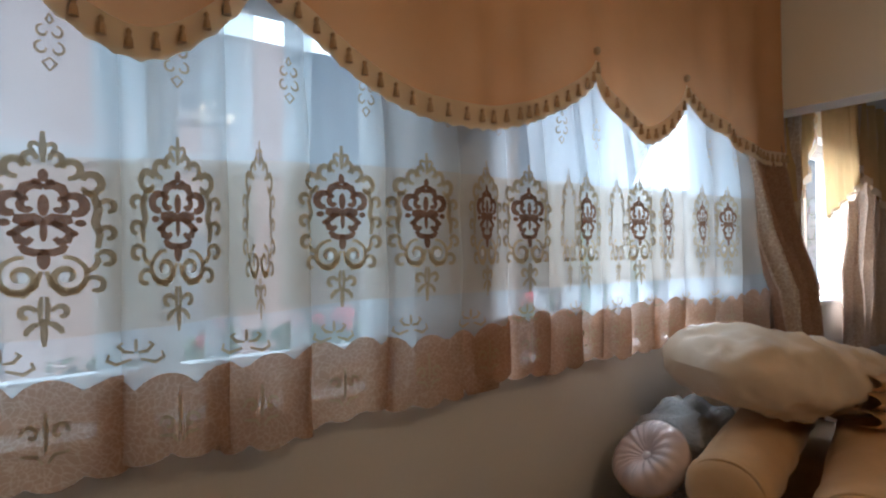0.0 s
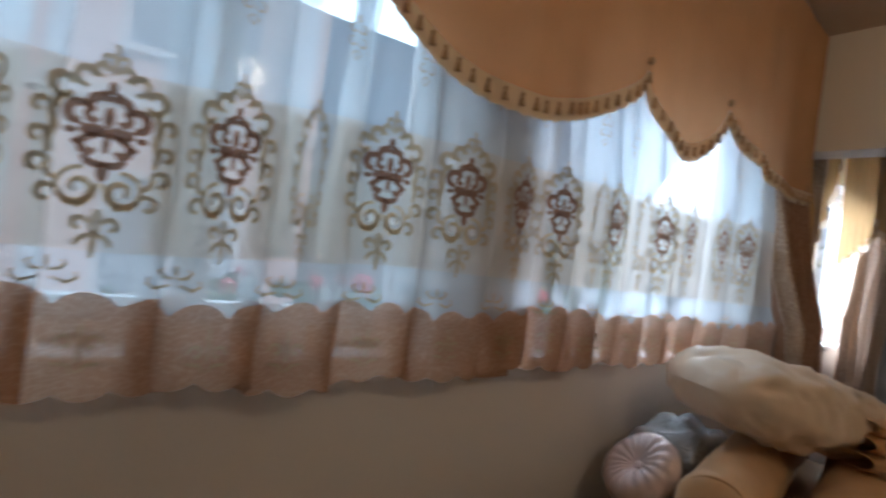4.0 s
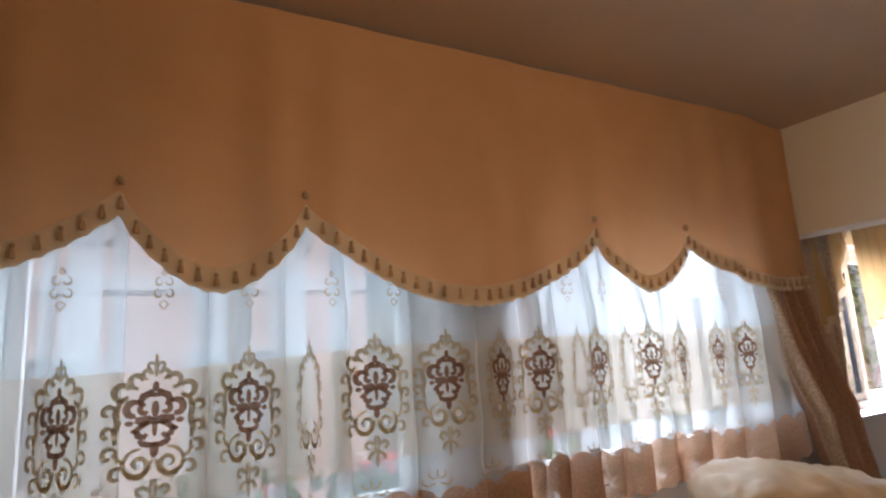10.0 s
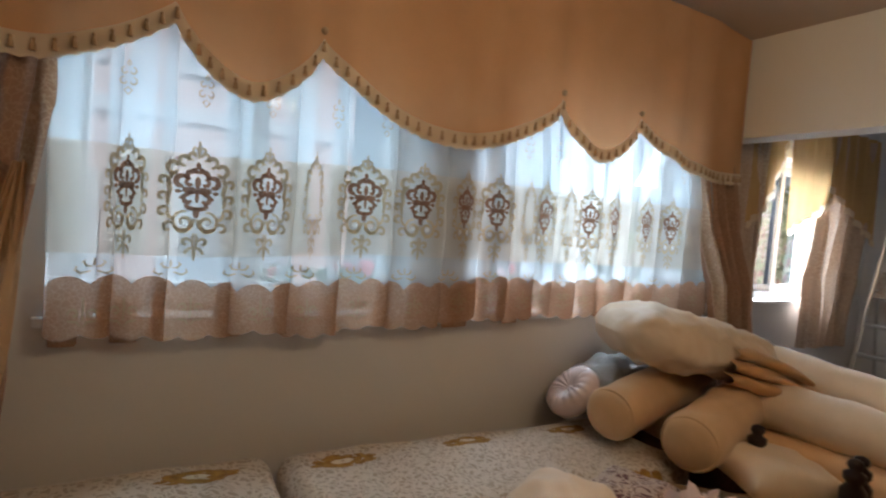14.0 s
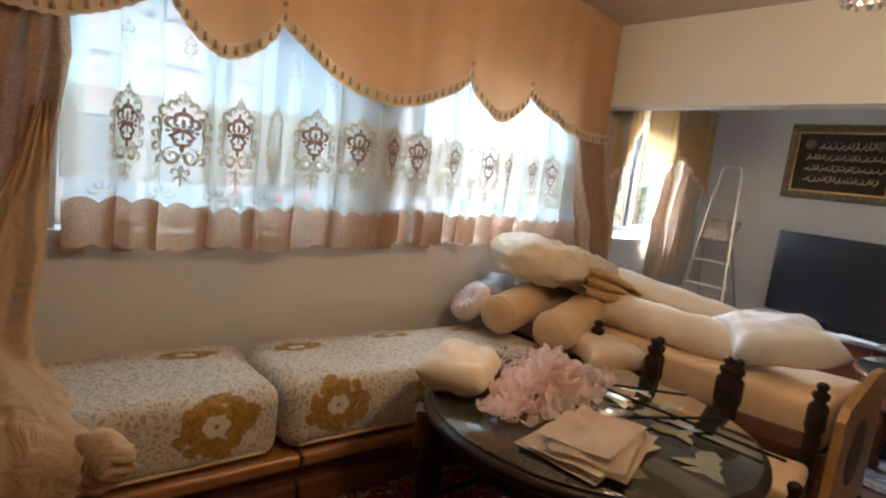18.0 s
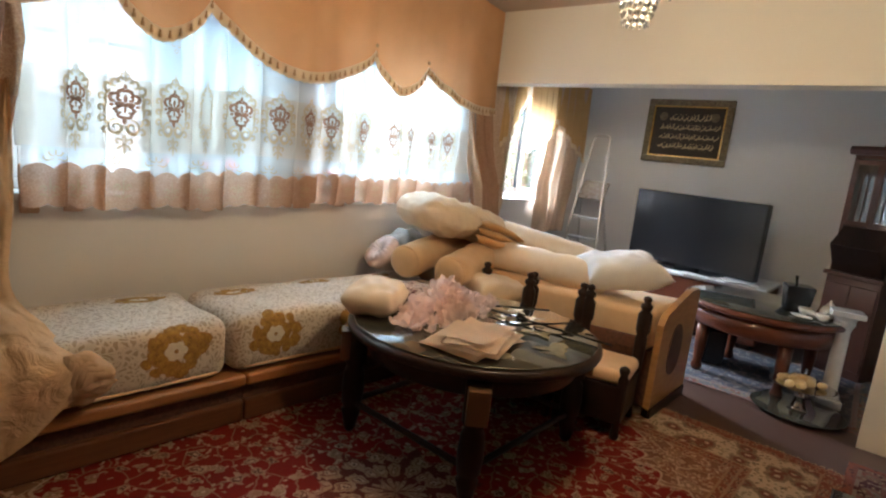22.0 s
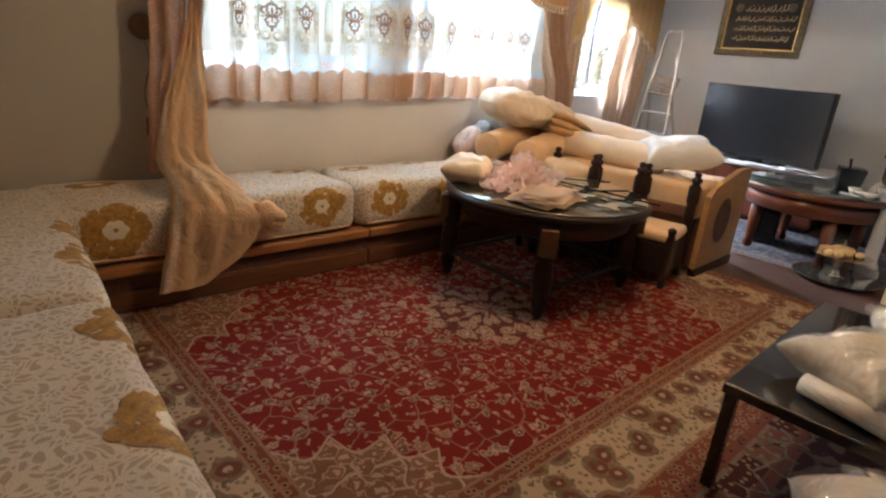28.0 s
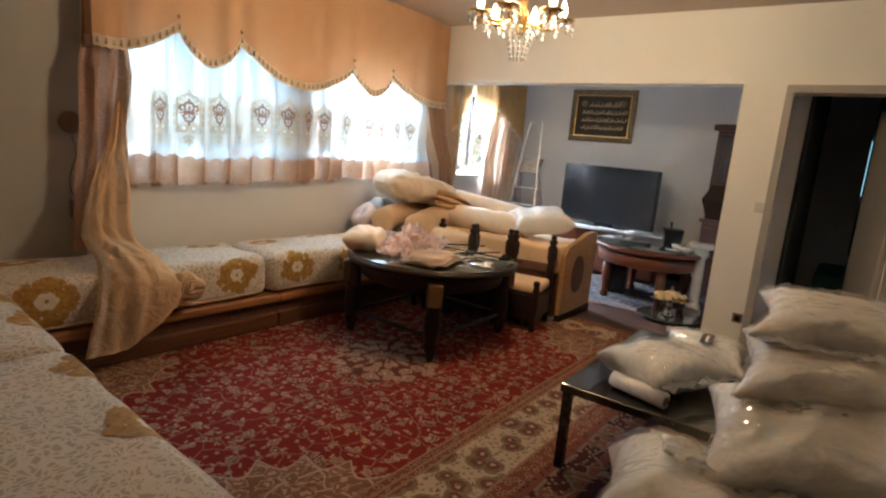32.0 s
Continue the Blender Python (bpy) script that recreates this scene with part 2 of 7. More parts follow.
THREAD_DARK = cloth("dark_brown_embroidery", (0.31, 0.165, 0.105), 0.08, 0.32)
THREAD_WHITE = cloth("white_thread", (0.86, 0.86, 0.86), 0.2, 0.7)
THREAD_GOLD = cloth("gold_embroidery", (0.56, 0.43, 0.27), 0.05, 0.36)
THREAD_GREY = cloth("olive_embroidery", (0.49, 0.39, 0.255), 0.08, 0.36)
VELVET = damask("cream_damask_velvet", (0.68, 0.59, 0.485), (0.43, 0.335, 0.235), 38.0)
DARK_DAMASK = damask("dark_red_damask", (0.50, 0.40, 0.34), (0.09, 0.015, 0.02), 40.0)
GOLD_FLOWER = material("gold_velvet_flower", (0.50, 0.29, 0.055), 0.85, scale=40, amount=1.0, grain=160, bump=0.25, other=(0.20, 0.095, 0.022), sheen=0.04)
FLOWER_LINE = material("brown_stitched_line", (0.38, 0.20, 0.06), 0.85, scale=30, amount=0.5, bump=0.3)
FLOWER_HEART = material("cream_flower_heart", (0.78, 0.70, 0.55), 0.8, scale=30, amount=0.6, bump=0.3)
SATIN_GOLD = material("gold_satin", (0.76, 0.51, 0.28), 0.42, scale=12, amount=0.6, grain=300, bump=0.12, other=(0.64, 0.39, 0.19), sheen=0.2)
SATIN_CREAM = material("cream_satin", (0.80, 0.66, 0.50), 0.46, scale=14, amount=0.6, grain=300, bump=0.12, other=(0.70, 0.53, 0.36), sheen=0.2)
PINK_SATIN = material("pink_satin", (0.74, 0.58, 0.55), 0.22, scale=14, amount=0.4, bump=0.1, coat=0.5)
WHITE_LINEN = material("white_linen", (0.84, 0.83, 0.83), 0.8, scale=10, amount=0.3, grain=260, bump=0.15)
WOOD = material("honey_wood", (0.36, 0.155, 0.048), 0.38, scale=6, amount=0.9, grain=40, bump=0.08, other=(0.22, 0.085, 0.025), stretch=(1, 9, 9), coat=0.3)
PANEL_WOOD = material("light_honey_panel", (0.48, 0.255, 0.09), 0.42, scale=5, amount=0.9, grain=50, bump=0.06, other=(0.34, 0.16, 0.05), stretch=(2, 2, 8), coat=0.2)
RED_WOOD = material("red_brown_wood", (0.13, 0.038, 0.018), 0.3, scale=5, amount=0.8, grain=40, bump=0.06, other=(0.11, 0.03, 0.015), stretch=(1, 8, 8), coat=0.4)
DARK_WOOD = material("near_black_wood", (0.028, 0.014, 0.010), 0.38, scale=8, amount=0.7, grain=60, bump=0.06, other=(0.012, 0.007, 0.005), coat=0.15)
CARVED = material("carved_dark_panel", (0.14, 0.055, 0.03), 0.5, scale=45, amount=0.9, grain=90, bump=0.6, other=(0.05, 0.02, 0.012))
GLASS_TOP = material("dark_glass_tabletop", (0.025, 0.026, 0.020), 0.06, scale=14, amount=0.8, grain=70, bump=0.03, other=(0.07, 0.065, 0.045), coat=1.0)
BLACK_PLASTIC = material("black_plastic", (0.012, 0.012, 0.014), 0.25, scale=20, amount=0.3, bump=0.02)
SCREEN = material("dark_screen", (0.010, 0.011, 0.018), 0.08, scale=3, amount=0.3, bump=0.0, coat=0.8)
ALUMINIUM = material("scuffed_aluminium", (0.62, 0.62, 0.63), 0.35, 1.0, scale=20, amount=0.5, bump=0.05)
GILT = material("gilt", (0.75, 0.50, 0.18), 0.25, 1.0, scale=20, amount=0.4, bump=0.1)
BLACK_VELVET = material("black_velvet_picture", (0.05, 0.035, 0.025), 0.8, scale=30, amount=0.4, bump=0.2)
CERAMIC = material("cream_ceramic", (0.76, 0.72, 0.64), 0.15, scale=10, amount=0.3, bump=0.02, coat=0.6)
PAPER = material("white_paper", (0.80, 0.80, 0.80), 0.8, scale=8, amount=0.2, bump=0.05)
PINK_TULLE = cloth("pink_tulle", (0.98, 0.82, 0.77), 0.22, 0.5, other=(0.96, 0.76, 0.70), grain=300)
PLASTIC = film("clear_plastic_wrap", (0.86, 0.81, 0.74), (0.76, 0.70, 0.62))
PARCEL = film("grey_plastic_wrap", (0.34, 0.32, 0.31), (0.22, 0.21, 0.20))
# near-black in place of the missing light behind the door
UNLIT_BLACK = material("unlit_room_black", (0.02, 0.026, 0.032), 0.8, scale=2, amount=0.3, bump=0.03)
LEAF = material("green_leaf", (0.06, 0.12, 0.03), 0.6, scale=20, amount=0.8, bump=0.2, other=(0.10, 0.17, 0.05))
CRYSTAL = material("crystal_glass", (0.97, 0.97, 0.97), 0.08, transmission=0.55, scale=5, amount=0.0, bump=0.0, coat=1.0)
BULB = glow("candle_bulb", (1.0, 0.84, 0.60), 13.0)
DARK_WOOD.node_tree.nodes["Principled BSDF"].inputs["Specular IOR Level"].default_value = 0.2
RED_WOOD.node_tree.nodes["Principled BSDF"].inputs["Specular IOR Level"].default_value = 0.3
LOW_WOOD = material("reddish_lower_wood", (0.15, 0.055, 0.02), 0.45, scale=6, amount=0.9, grain=40, bump=0.08, other=(0.085, 0.03, 0.012), stretch=(1, 9, 9))
ALCOVE_GOLD = cloth("yellow_gold_cloth", (0.72, 0.49, 0.24), 0.0, 0.13, other=(0.62, 0.40, 0.18))
ALCOVE_CREAM = cloth("cream_brocade_cloth", (0.68, 0.54, 0.42), 0.0, 0.08, other=(0.60, 0.45, 0.34), weave=30)
GOLD_PAINT = material("gold_paint", (0.55, 0.42, 0.23), 0.45, scale=20, amount=0.4, bump=0.1)


# ---- shapes ----
def part(name, bm, mat_, parent=None, label="", smooth=False):
    me = bpy.data.meshes.new(name)
    bmesh.ops.recalc_face_normals(bm, faces=bm.faces)
    if smooth:
        for f in bm.faces:
            f.smooth = True
    bm.to_mesh(me)
    bm.free()
    me.materials.append(mat_)
    ob = new(name, me)
    if parent is not None:
        ob.parent = parent
    if label:
        ob["label"] = label
    return ob


def thing(name, label, category, at=(0, 0, 0), turn=0.0, group="", kind=""):
    ob = new(name)
    ob.empty_display_size = 0.05
    ob.matrix_world = pose(*at, 0, 0, turn)
    return tagged(ob, label, category, group, kind)


def solid(name, bm, mat_, label="", category="", group="", kind="", smooth=False, m=None):
    ob = part(name, bm, mat_, smooth=smooth)
    if m is not None:
        ob.matrix_world = m
    return tagged(ob, label, category, group, kind)


def box(bm, lo, hi, bevel=0.0, segments=2):
    v = [bm.verts.new((x, y, z)) for x in (lo[0], hi[0]) for y in (lo[1], hi[1]) for z in (lo[2], hi[2])]
    fs = [bm.faces.new([v[i] for i in q]) for q in ((0, 1, 3, 2), (4, 6, 7, 5), (0, 4, 5, 1), (2, 3, 7, 6), (0, 2, 6, 4), (1, 5, 7, 3))]
    if bevel:
        es = list({e for f in fs for e in f.edges})
        bmesh.ops.bevel(bm, geom=es, offset=bevel, segments=segments, affect="EDGES", profile=0.5)
    return bm


def boxed(lo, hi, bevel=0.0, segments=2):
    return box(bmesh.new(), lo, hi, bevel, segments)


def lathe(profile, n=20, at=(0, 0, 0), bm=None, squash=1.0):
    bm = bm or bmesh.new()
    rings = []
    for r, z in profile:
        rings.append([bm.verts.new((at[0] + r * math.cos(2 * math.pi * k / n), at[1] + squash * r * math.sin(2 * math.pi * k / n), at[2] + z)) for k in range(n)])
    for a, b in zip(rings, rings[1:]):
        for k in range(n):
            bm.faces.new((a[k], a[(k + 1) % n], b[(k + 1) % n], b[k]))
    bm.faces.new(rings[0][::-1])
    bm.faces.new(rings[-1])
    return bm


def tube(points, r, n=8, bm=None, closed=False):
    bm = bm or bmesh.new()
    ps = [Vector(p) for p in points]
    rings, m = [], len(ps)
    for k, p in enumerate(ps):
        a, b = (ps[(k - 1) % m], ps[(k + 1) % m]) if closed else (ps[max(k - 1, 0)], ps[min(k + 1, m - 1)])
        d = (b - a).normalized()
        u = d.orthogonal().normalized() if not rings else (last - d * last.dot(d)).normalized()
        last = u
        w = d.cross(u)
        rr = r[k] if isinstance(r, (list, tuple)) else r
        rings.append([bm.verts.new(p + rr * (math.cos(2 * math.pi * j / n) * u + math.sin(2 * math.pi * j / n) * w)) for j in range(n)])
    for a, b in list(zip(rings, rings[1:])) + ([(rings[-1], rings[0])] if closed else []):
        for j in range(n):
            bm.faces.new((a[j], a[(j + 1) % n], b[(j + 1) % n], b[j]))
    if not closed:
        bm.faces.new(rings[0][::-1])
        bm.faces.new(rings[-1])
    return bm


def sheet(f, nu, nv, bm=None):
    """A grid of f(u, v), u and v from 0 to 1."""
    bm = bm or bmesh.new()
    g = [[bm.verts.new(f(i / nu, j / nv)) for j in range(nv + 1)] for i in range(nu + 1)]
    for i in range(nu):
        for j in range(nv):
            bm.faces.new((g[i][j], g[i + 1][j], g[i + 1][j + 1], g[i][j + 1]))
    return bm


def prism(outline, y0, y1, bm=None):
    """An outline in x and z, drawn out from y0 to y1."""
    bm = bm or bmesh.new()
    a, b = [bm.verts.new((x, y0, z)) for x, z in outline], [bm.verts.new((x, y1, z)) for x, z in outline]
    bm.faces.new(a), bm.faces.new(b[::-1])
    for k in range(len(a)):
        bm.faces.new((a[k], b[k], b[(k + 1) % len(a)], a[(k + 1) % len(a)]))
    return bm


def wob(p, size, amount, seed=0.0):
    return noise.noise(Vector(p) / size + Vector((seed, seed * 1.7, -seed))) * amount


def pillow(lx, ly, h, seed=0.0, pinch=0.16, n=26, crumple=0.012):
    """A stuffed cushion with drawn-out corners, its lowest point at z = 0."""
    bm = bmesh.new()
    for side in (1, -1):
        def f(u, v):
            a, b = 2 * u - 1, 2 * v - 1
            t = max(0.0, (1 - a**4) * (1 - b**4)) ** 0.5
            x = a * lx / 2 * (1 - pinch * (1 - b * b) * abs(a) ** 3)
            y = b * ly / 2 * (1 - pinch * (1 - a * a) * abs(b) ** 3)
            q = (x, y, seed)
            return (x, y, h / 2 + side * h / 2 * t * (1 + wob(q, 0.16, 0.25, seed)) + wob(q, 0.07, crumple, seed + side) * t)
        sheet(f, n, n, bm)
    bmesh.ops.remove_doubles(bm, verts=bm.verts, dist=0.0008)
    return bm


def bolster(length, r, seed=0.0, n=28, sag=0.0):
    """A round stuffed roll along x, resting on z = 0."""
    bm, rings = bmesh.new(), []
    prof = [(-0.5, 0.35), (-0.495, 0.7), (-0.48, 0.9), (-0.45, 0.985)] + [(-0.4 + 0.8 * k / 12, 1.0) for k in range(13)] + [(0.45, 0.985), (0.48, 0.9), (0.495, 0.7), (0.5, 0.35)]
    for a, k in prof:
        ring = []
        for j in range(n):
            w = 2 * math.pi * j / n
            q = (a * length, math.cos(w) * r, math.sin(w) * r)
            rr = r * k * (1 + wob(q, 0.11, 0.10, seed) + wob(q, 0.035, 0.025, seed))
            ring.append(bm.verts.new((a * length, rr * math.cos(w), r + rr * math.sin(w) * (0.94 if math.sin(w) < 0 else 1) - sag * a * a)))
        rings.append(ring)
    for a, b in zip(rings, rings[1:]):
        for j in range(n):
            bm.faces.new((a[j], a[(j + 1) % n], b[(j + 1) % n], b[j]))
    bm.faces.new(rings[0][::-1]), bm.faces.new(rings[-1])
    return bm


# ---- structure ----
def wall(name, spans, axis, lo, hi, z0, z1, holes=(), mat_=DIMMED_CREAM):
    """A wall between lo and hi across its thickness, along axis from spans[0] to spans[1], with holes (a, b, z0, z1)."""
    bm = bmesh.new()
    cuts = sorted({spans[0], spans[1], *[h[0] for h in holes], *[h[1] for h in holes]})
    for a, b in zip(cuts, cuts[1:]):
        levels, mid = [(z0, z1)], (a + b) / 2
        for h in holes:
            if h[0] < mid < h[1]:
                levels = [(z0, h[2]), (h[3], z1)]
        for c, d in levels:
            if d - c > 0.001:
                box(bm, (a, lo, c) if axis == "x" else (lo, a, c), (b, hi, d) if axis == "x" else (hi, b, d))
    bmesh.ops.remove_doubles(bm, verts=bm.verts, dist=0.0005)
    return solid(name, bm, mat_, kind="structure")


WY, CEIL, SOFFIT, NICHE_Y, BEAM_X = 1.10, 2.73, 2.48, 1.27, 2.70
solid("floor", boxed((-3.1, -4.2, -0.12), (7.2, 1.5, 0.0)), FLOOR, kind="structure")
# same wall as the next, its colour dimmed for shade beyond the drape
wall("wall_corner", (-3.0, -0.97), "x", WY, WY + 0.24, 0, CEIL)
# colour lightened to put the window's glow into the wall
wall("wall_window", (-0.97, BEAM_X), "x", WY, WY + 0.24, 0, CEIL, [(-0.76, 0.54, 1.07, 2.20), (0.96, 2.36, 1.07, 2.20)], LIT_WINDOW_TONE)
wall("wall_niche_window", (BEAM_X, 5.0), "x", NICHE_Y, NICHE_Y + 0.24, 0, 2.72, [(3.38, 4.32, 1.10, 2.16)], WHITE_WALL)
wall("wall_television", (-2.9, NICHE_Y + 0.24), "y", 5.0, 5.16, 0, 2.72, (), WHITE_WALL)
wall("wall_niche_end", (2.92, 5.0), "x", -2.44, -2.28, 0, 2.72, (), WHITE_WALL)
# colour lightened to put stronger lamplight into this wall
wall("wall_door", (-4.1, NICHE_Y), "y", BEAM_X, BEAM_X + 0.18, 0, CEIL, [(-1.97, WY + 0.2, -0.01, 2.135), (-3.12, -2.29, -0.01, 2.07)], LIT_DOOR_TONE)
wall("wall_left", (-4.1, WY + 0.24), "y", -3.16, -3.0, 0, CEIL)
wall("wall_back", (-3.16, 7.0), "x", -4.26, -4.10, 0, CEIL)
solid("ceiling", boxed((-0.97, -4.26, CEIL), (BEAM_X + 0.3, WY + 0.3, CEIL + 0.1)), CEILING, kind="structure")
solid("ceiling_soffit", boxed((-3.16, -4.26, SOFFIT), (-0.97, WY, SOFFIT + 0.35)), CEILING, kind="structure")
solid("ceiling_niche", boxed((BEAM_X + 0.3, -2.5, 2.72), (5.2, NICHE_Y + 0.3, 2.82)), WHITE_WALL, kind="structure")
# the unlit room behind the door, its darkness put into near-black surfaces
# two thin linings added over the white and cream walls to blacken them
solid("wall_black_lining_side", boxed((2.90, -2.47, 0), (6.4, -2.441, 2.5)), UNLIT_BLACK, kind="structure")
solid("wall_black_lining_back", boxed((2.90, -4.099, 0), (6.4, -4.07, 2.5)), UNLIT_BLACK, kind="structure")
wall("wall_far_room_end", (-4.1, -2.44), "y", 6.4, 6.5, 0, 2.6, (), UNLIT_BLACK)
solid("ceiling_far_room", boxed((2.9, -4.26, 2.5), (6.5, -2.44, 2.6)), UNLIT_BLACK, kind="structure")
bm = bmesh.new()
for lo, hi in (((2.672, -2.34, 0), (2.70, -2.28, 2.07)), ((2.672, -3.19, 0), (2.70, -3.12, 2.07)), ((2.672, -3.19, 2.07), (2.70, -2.28, 2.13))):
    box(bm, lo, hi, 0.006)
solid("trim", bm, DIMMED_CREAM, kind="structure")
# baseboards
bm2 = bmesh.new()
box(bm2, (-3.0, 1.085, 0), (2.68, 1.10, 0.08), 0.004)
box(bm2, (4.985, -2.2, 0), (5.0, 1.25, 0.08), 0.004)
solid("baseboard", bm2, RED_WOOD, kind="structure")

# ---- outside ----
solid("ground", boxed((-40, 1.6, -1.4), (45, 60, -1.3)), material("grey_yard", (0.30, 0.29, 0.27), 0.9, scale=1, bump=0.1), kind="structure")


def far_house():
    ob = thing("apartment_building", "pink rendered building with white framed windows across the yard", "building", (0, 7.5, 0))
    part("wall", boxed((-9, 0, -1.3), (2.6, 4, 7.5)), PINK_WALL, ob)
    bm = boxed((-9, -0.06, 2.55), (2.6, 0, 2.75))
    part("string_course", bm, WHITE_FRAME, ob)
    for row in (0.2, 3.2):
        for k in range(4):
            x = -7.6 + k * 2.55
            w = thing("window", "", "", (x, -0.02, row))
            w.parent = ob
            bm = bmesh.new()
            for lo, hi in (((0, -0.06, 0), (1.7, 0.03, 0.1)), ((0, -0.06, 1.5), (1.7, 0.03, 1.6)), ((0, -0.06, 0.1), (0.1, 0.03, 1.5)), ((1.6, -0.06, 0.1), (1.7, 0.03, 1.5)), ((0.8, -0.06, 0.1), (0.9, 0.03, 1.5))):
                box(bm, lo, hi)
            part("frame", bm, WHITE_FRAME, w)
            for a in (0.1, 0.9):
                part("pane", boxed((a, -0.02, 0.1), (a + 0.7, 0.0, 1.5)), DARK_PANE, w)
    return ob


far_house()


def shrub(x, y, h, seed):
    ob = thing("garden_shrub", "dense green garden shrub outside the window", "shrub", (x, y, -1.3), group="garden shrubs")
    rnd = random.Random(seed)
    bm = bmesh.new()
    for k in range(5):
        a = rnd.uniform(0, 6.3)
        tube([(0, 0, 0), (0.2 * math.cos(a), 0.2 * math.sin(a), h * 0.5), (0.5 * math.cos(a), 0.5 * math.sin(a), h * 0.9)], [0.05, 0.03, 0.01], 6, bm)
    part("stems", bm, RED_WOOD, ob)
    bm = bmesh.new()
    for k in range(900):
        a, r, z = rnd.uniform(0, 6.3), rnd.uniform(0.1, 0.75), rnd.uniform(0.25, 1.0) * h
        r *= 1 - 0.5 * abs(z / h - 0.55)
        c, s = Vector((r * math.cos(a), r * math.sin(a), z)), rnd.uniform(0.05, 0.11)
        u, w = Vector((rnd.uniform(-1, 1), rnd.uniform(-1, 1), rnd.uniform(-1, 1))).normalized(), Vector((rnd.uniform(-1, 1), rnd.uniform(-1, 1), rnd.uniform(-0.3, 1))).normalized()
        bm.faces.new([bm.verts.new(c + s * d) for d in (u, 0.45 * w, -u, -0.45 * w)])
    part("leaves", bm, LEAF, ob)


for k, (x, y, h) in enumerate(((4.9, 4.2, 2.9), (5.9, 5.0, 3.1), (6.9, 5.4, 2.8), (7.9, 6.6, 3.4), (-2.4, 5.0, 1.9), (0.2, 5.2, 1.9), (6.9, 3.1, 3.6), (7.9, 3.7, 3.7), (11.6, 3.0, 2.5), (12.8, 3.4, 2.6))):
    shrub(x, y, h, k)


# ---- windows ----
def window(name, x0, x1, z0, z1, y, split, dark=False):
    frame_mat = WHITE_FRAME
    ob = thing(name, "", "", (0, 0, 0), kind="structure")
    bm = bmesh.new()
    for lo, hi in (((x0, y, z0), (x1, y + 0.06, z0 + 0.05)), ((x0, y, z1 - 0.05), (x1, y + 0.06, z1)), ((x0, y, z0 + 0.05), (x0 + 0.05, y + 0.06, z1 - 0.05)), ((x1 - 0.05, y, z0 + 0.05), (x1, y + 0.06, z1 - 0.05))):
        box(bm, lo, hi, 0.004)
    part("window_frame", bm, frame_mat, ob)
    part("window_sill", boxed((x0 - 0.03, WY - 0.02 if not dark else NICHE_Y - 0.02, z0 - 0.035), (x1 + 0.03, y + 0.05, z0 - 0.002), 0.005), frame_mat, ob)
    xs = [x0 + 0.05 + (x1 - x0 - 0.1) * k / split for k in range(split + 1)]
    for a, b in zip(xs, xs[1:]):
        bm = bmesh.new()
        for lo, hi in (((a + 0.002, y + 0.01, z0 + 0.052), (b - 0.002, y + 0.05, z0 + 0.10)), ((a + 0.002, y + 0.01, z1 - 0.10), (b - 0.002, y + 0.05, z1 - 0.052)), ((a + 0.002, y + 0.01, z0 + 0.10), (a + 0.045, y + 0.05, z1 - 0.10)), ((b - 0.045, y + 0.01, z0 + 0.10), (b - 0.002, y + 0.05, z1 - 0.10))):
            box(bm, lo, hi, 0.004)
        s = part("sash", bm, BLACK_PLASTIC if dark and a == xs[0] else frame_mat, ob)
        p = part("pane", boxed((a + 0.045, y + 0.028, z0 + 0.10), (b - 0.045, y + 0.033, z1 - 0.10)), PANE, s)
        p.visible_shadow = False


PANE = material("window_glass", (1, 1, 1), 0.0, transmission=1.0, amount=0.0, bump=0.0)
window("window_1", -0.76, 0.54, 1.07, 2.20, WY + 0.12, 2)
window("window_2", 0.96, 2.36, 1.07, 2.20, WY + 0.12, 2)
window("window_3", 3.38, 4.32, 1.10, 2.16, NICHE_Y + 0.12, 2, True)


def geranium(x, seed):
    ob = thing("geranium", "red flowering geranium in a clay pot on the outer sill", "plant", (x, 1.455, 1.075), group="plants on the outer sill")
    rnd = random.Random(seed)
    part("pot", lathe([(0.045, -0.10), (0.06, 0.0), (0.066, 0.002), (0.066, 0.012), (0.05, 0.012)], 16), PINK_WALL, ob)
    leaf, bloom = bmesh.new(), bmesh.new()
    for k in range(46):
        a, r, z = rnd.uniform(0, 6.3), rnd.uniform(0.01, 0.11), rnd.uniform(0.02, 0.13)
        c, s = Vector((r * math.cos(a), r * math.sin(a), z)), rnd.uniform(0.018, 0.03)
        u, w = Vector((rnd.uniform(-1, 1), rnd.uniform(-1, 1), 0.3)).normalized(), Vector((rnd.uniform(-0.6, 0.6), 0.3, 1)).normalized()
        leaf.faces.new([leaf.verts.new(c + s * (math.cos(q) * u + math.sin(q) * w)) for q in (0, 1.05, 2.1, 3.14, 4.2, 5.24)])
    for k in range(4):
        a, r = rnd.uniform(0, 6.3), rnd.uniform(0.02, 0.09)
        bmesh.ops.create_icosphere(bloom, subdivisions=1, radius=rnd.uniform(0.018, 0.028), matrix=Matrix.Translation((r * math.cos(a), r * math.sin(a), rnd.uniform(0.10, 0.17))))
    tagged(part("leaf_cluster", leaf, LEAF, ob), kind="stuff")
    tagged(part("blossom", bloom, RED_BLOOM, ob, "red blossom"), kind="stuff")


RED_BLOOM = material("red_blossom", (0.70, 0.05, 0.06), 0.7, scale=60, amount=0.5, bump=0.3)
solid("outer_sill", boxed((-0.9, 1.345, 0.93), (2.5, 1.56, 0.972), 0.006), WHITE_FRAME, kind="structure")
for x, k in ((0.02, 1), (0.30, 2), (0.46, 3), (1.30, 4)):
    geranium(x, k)


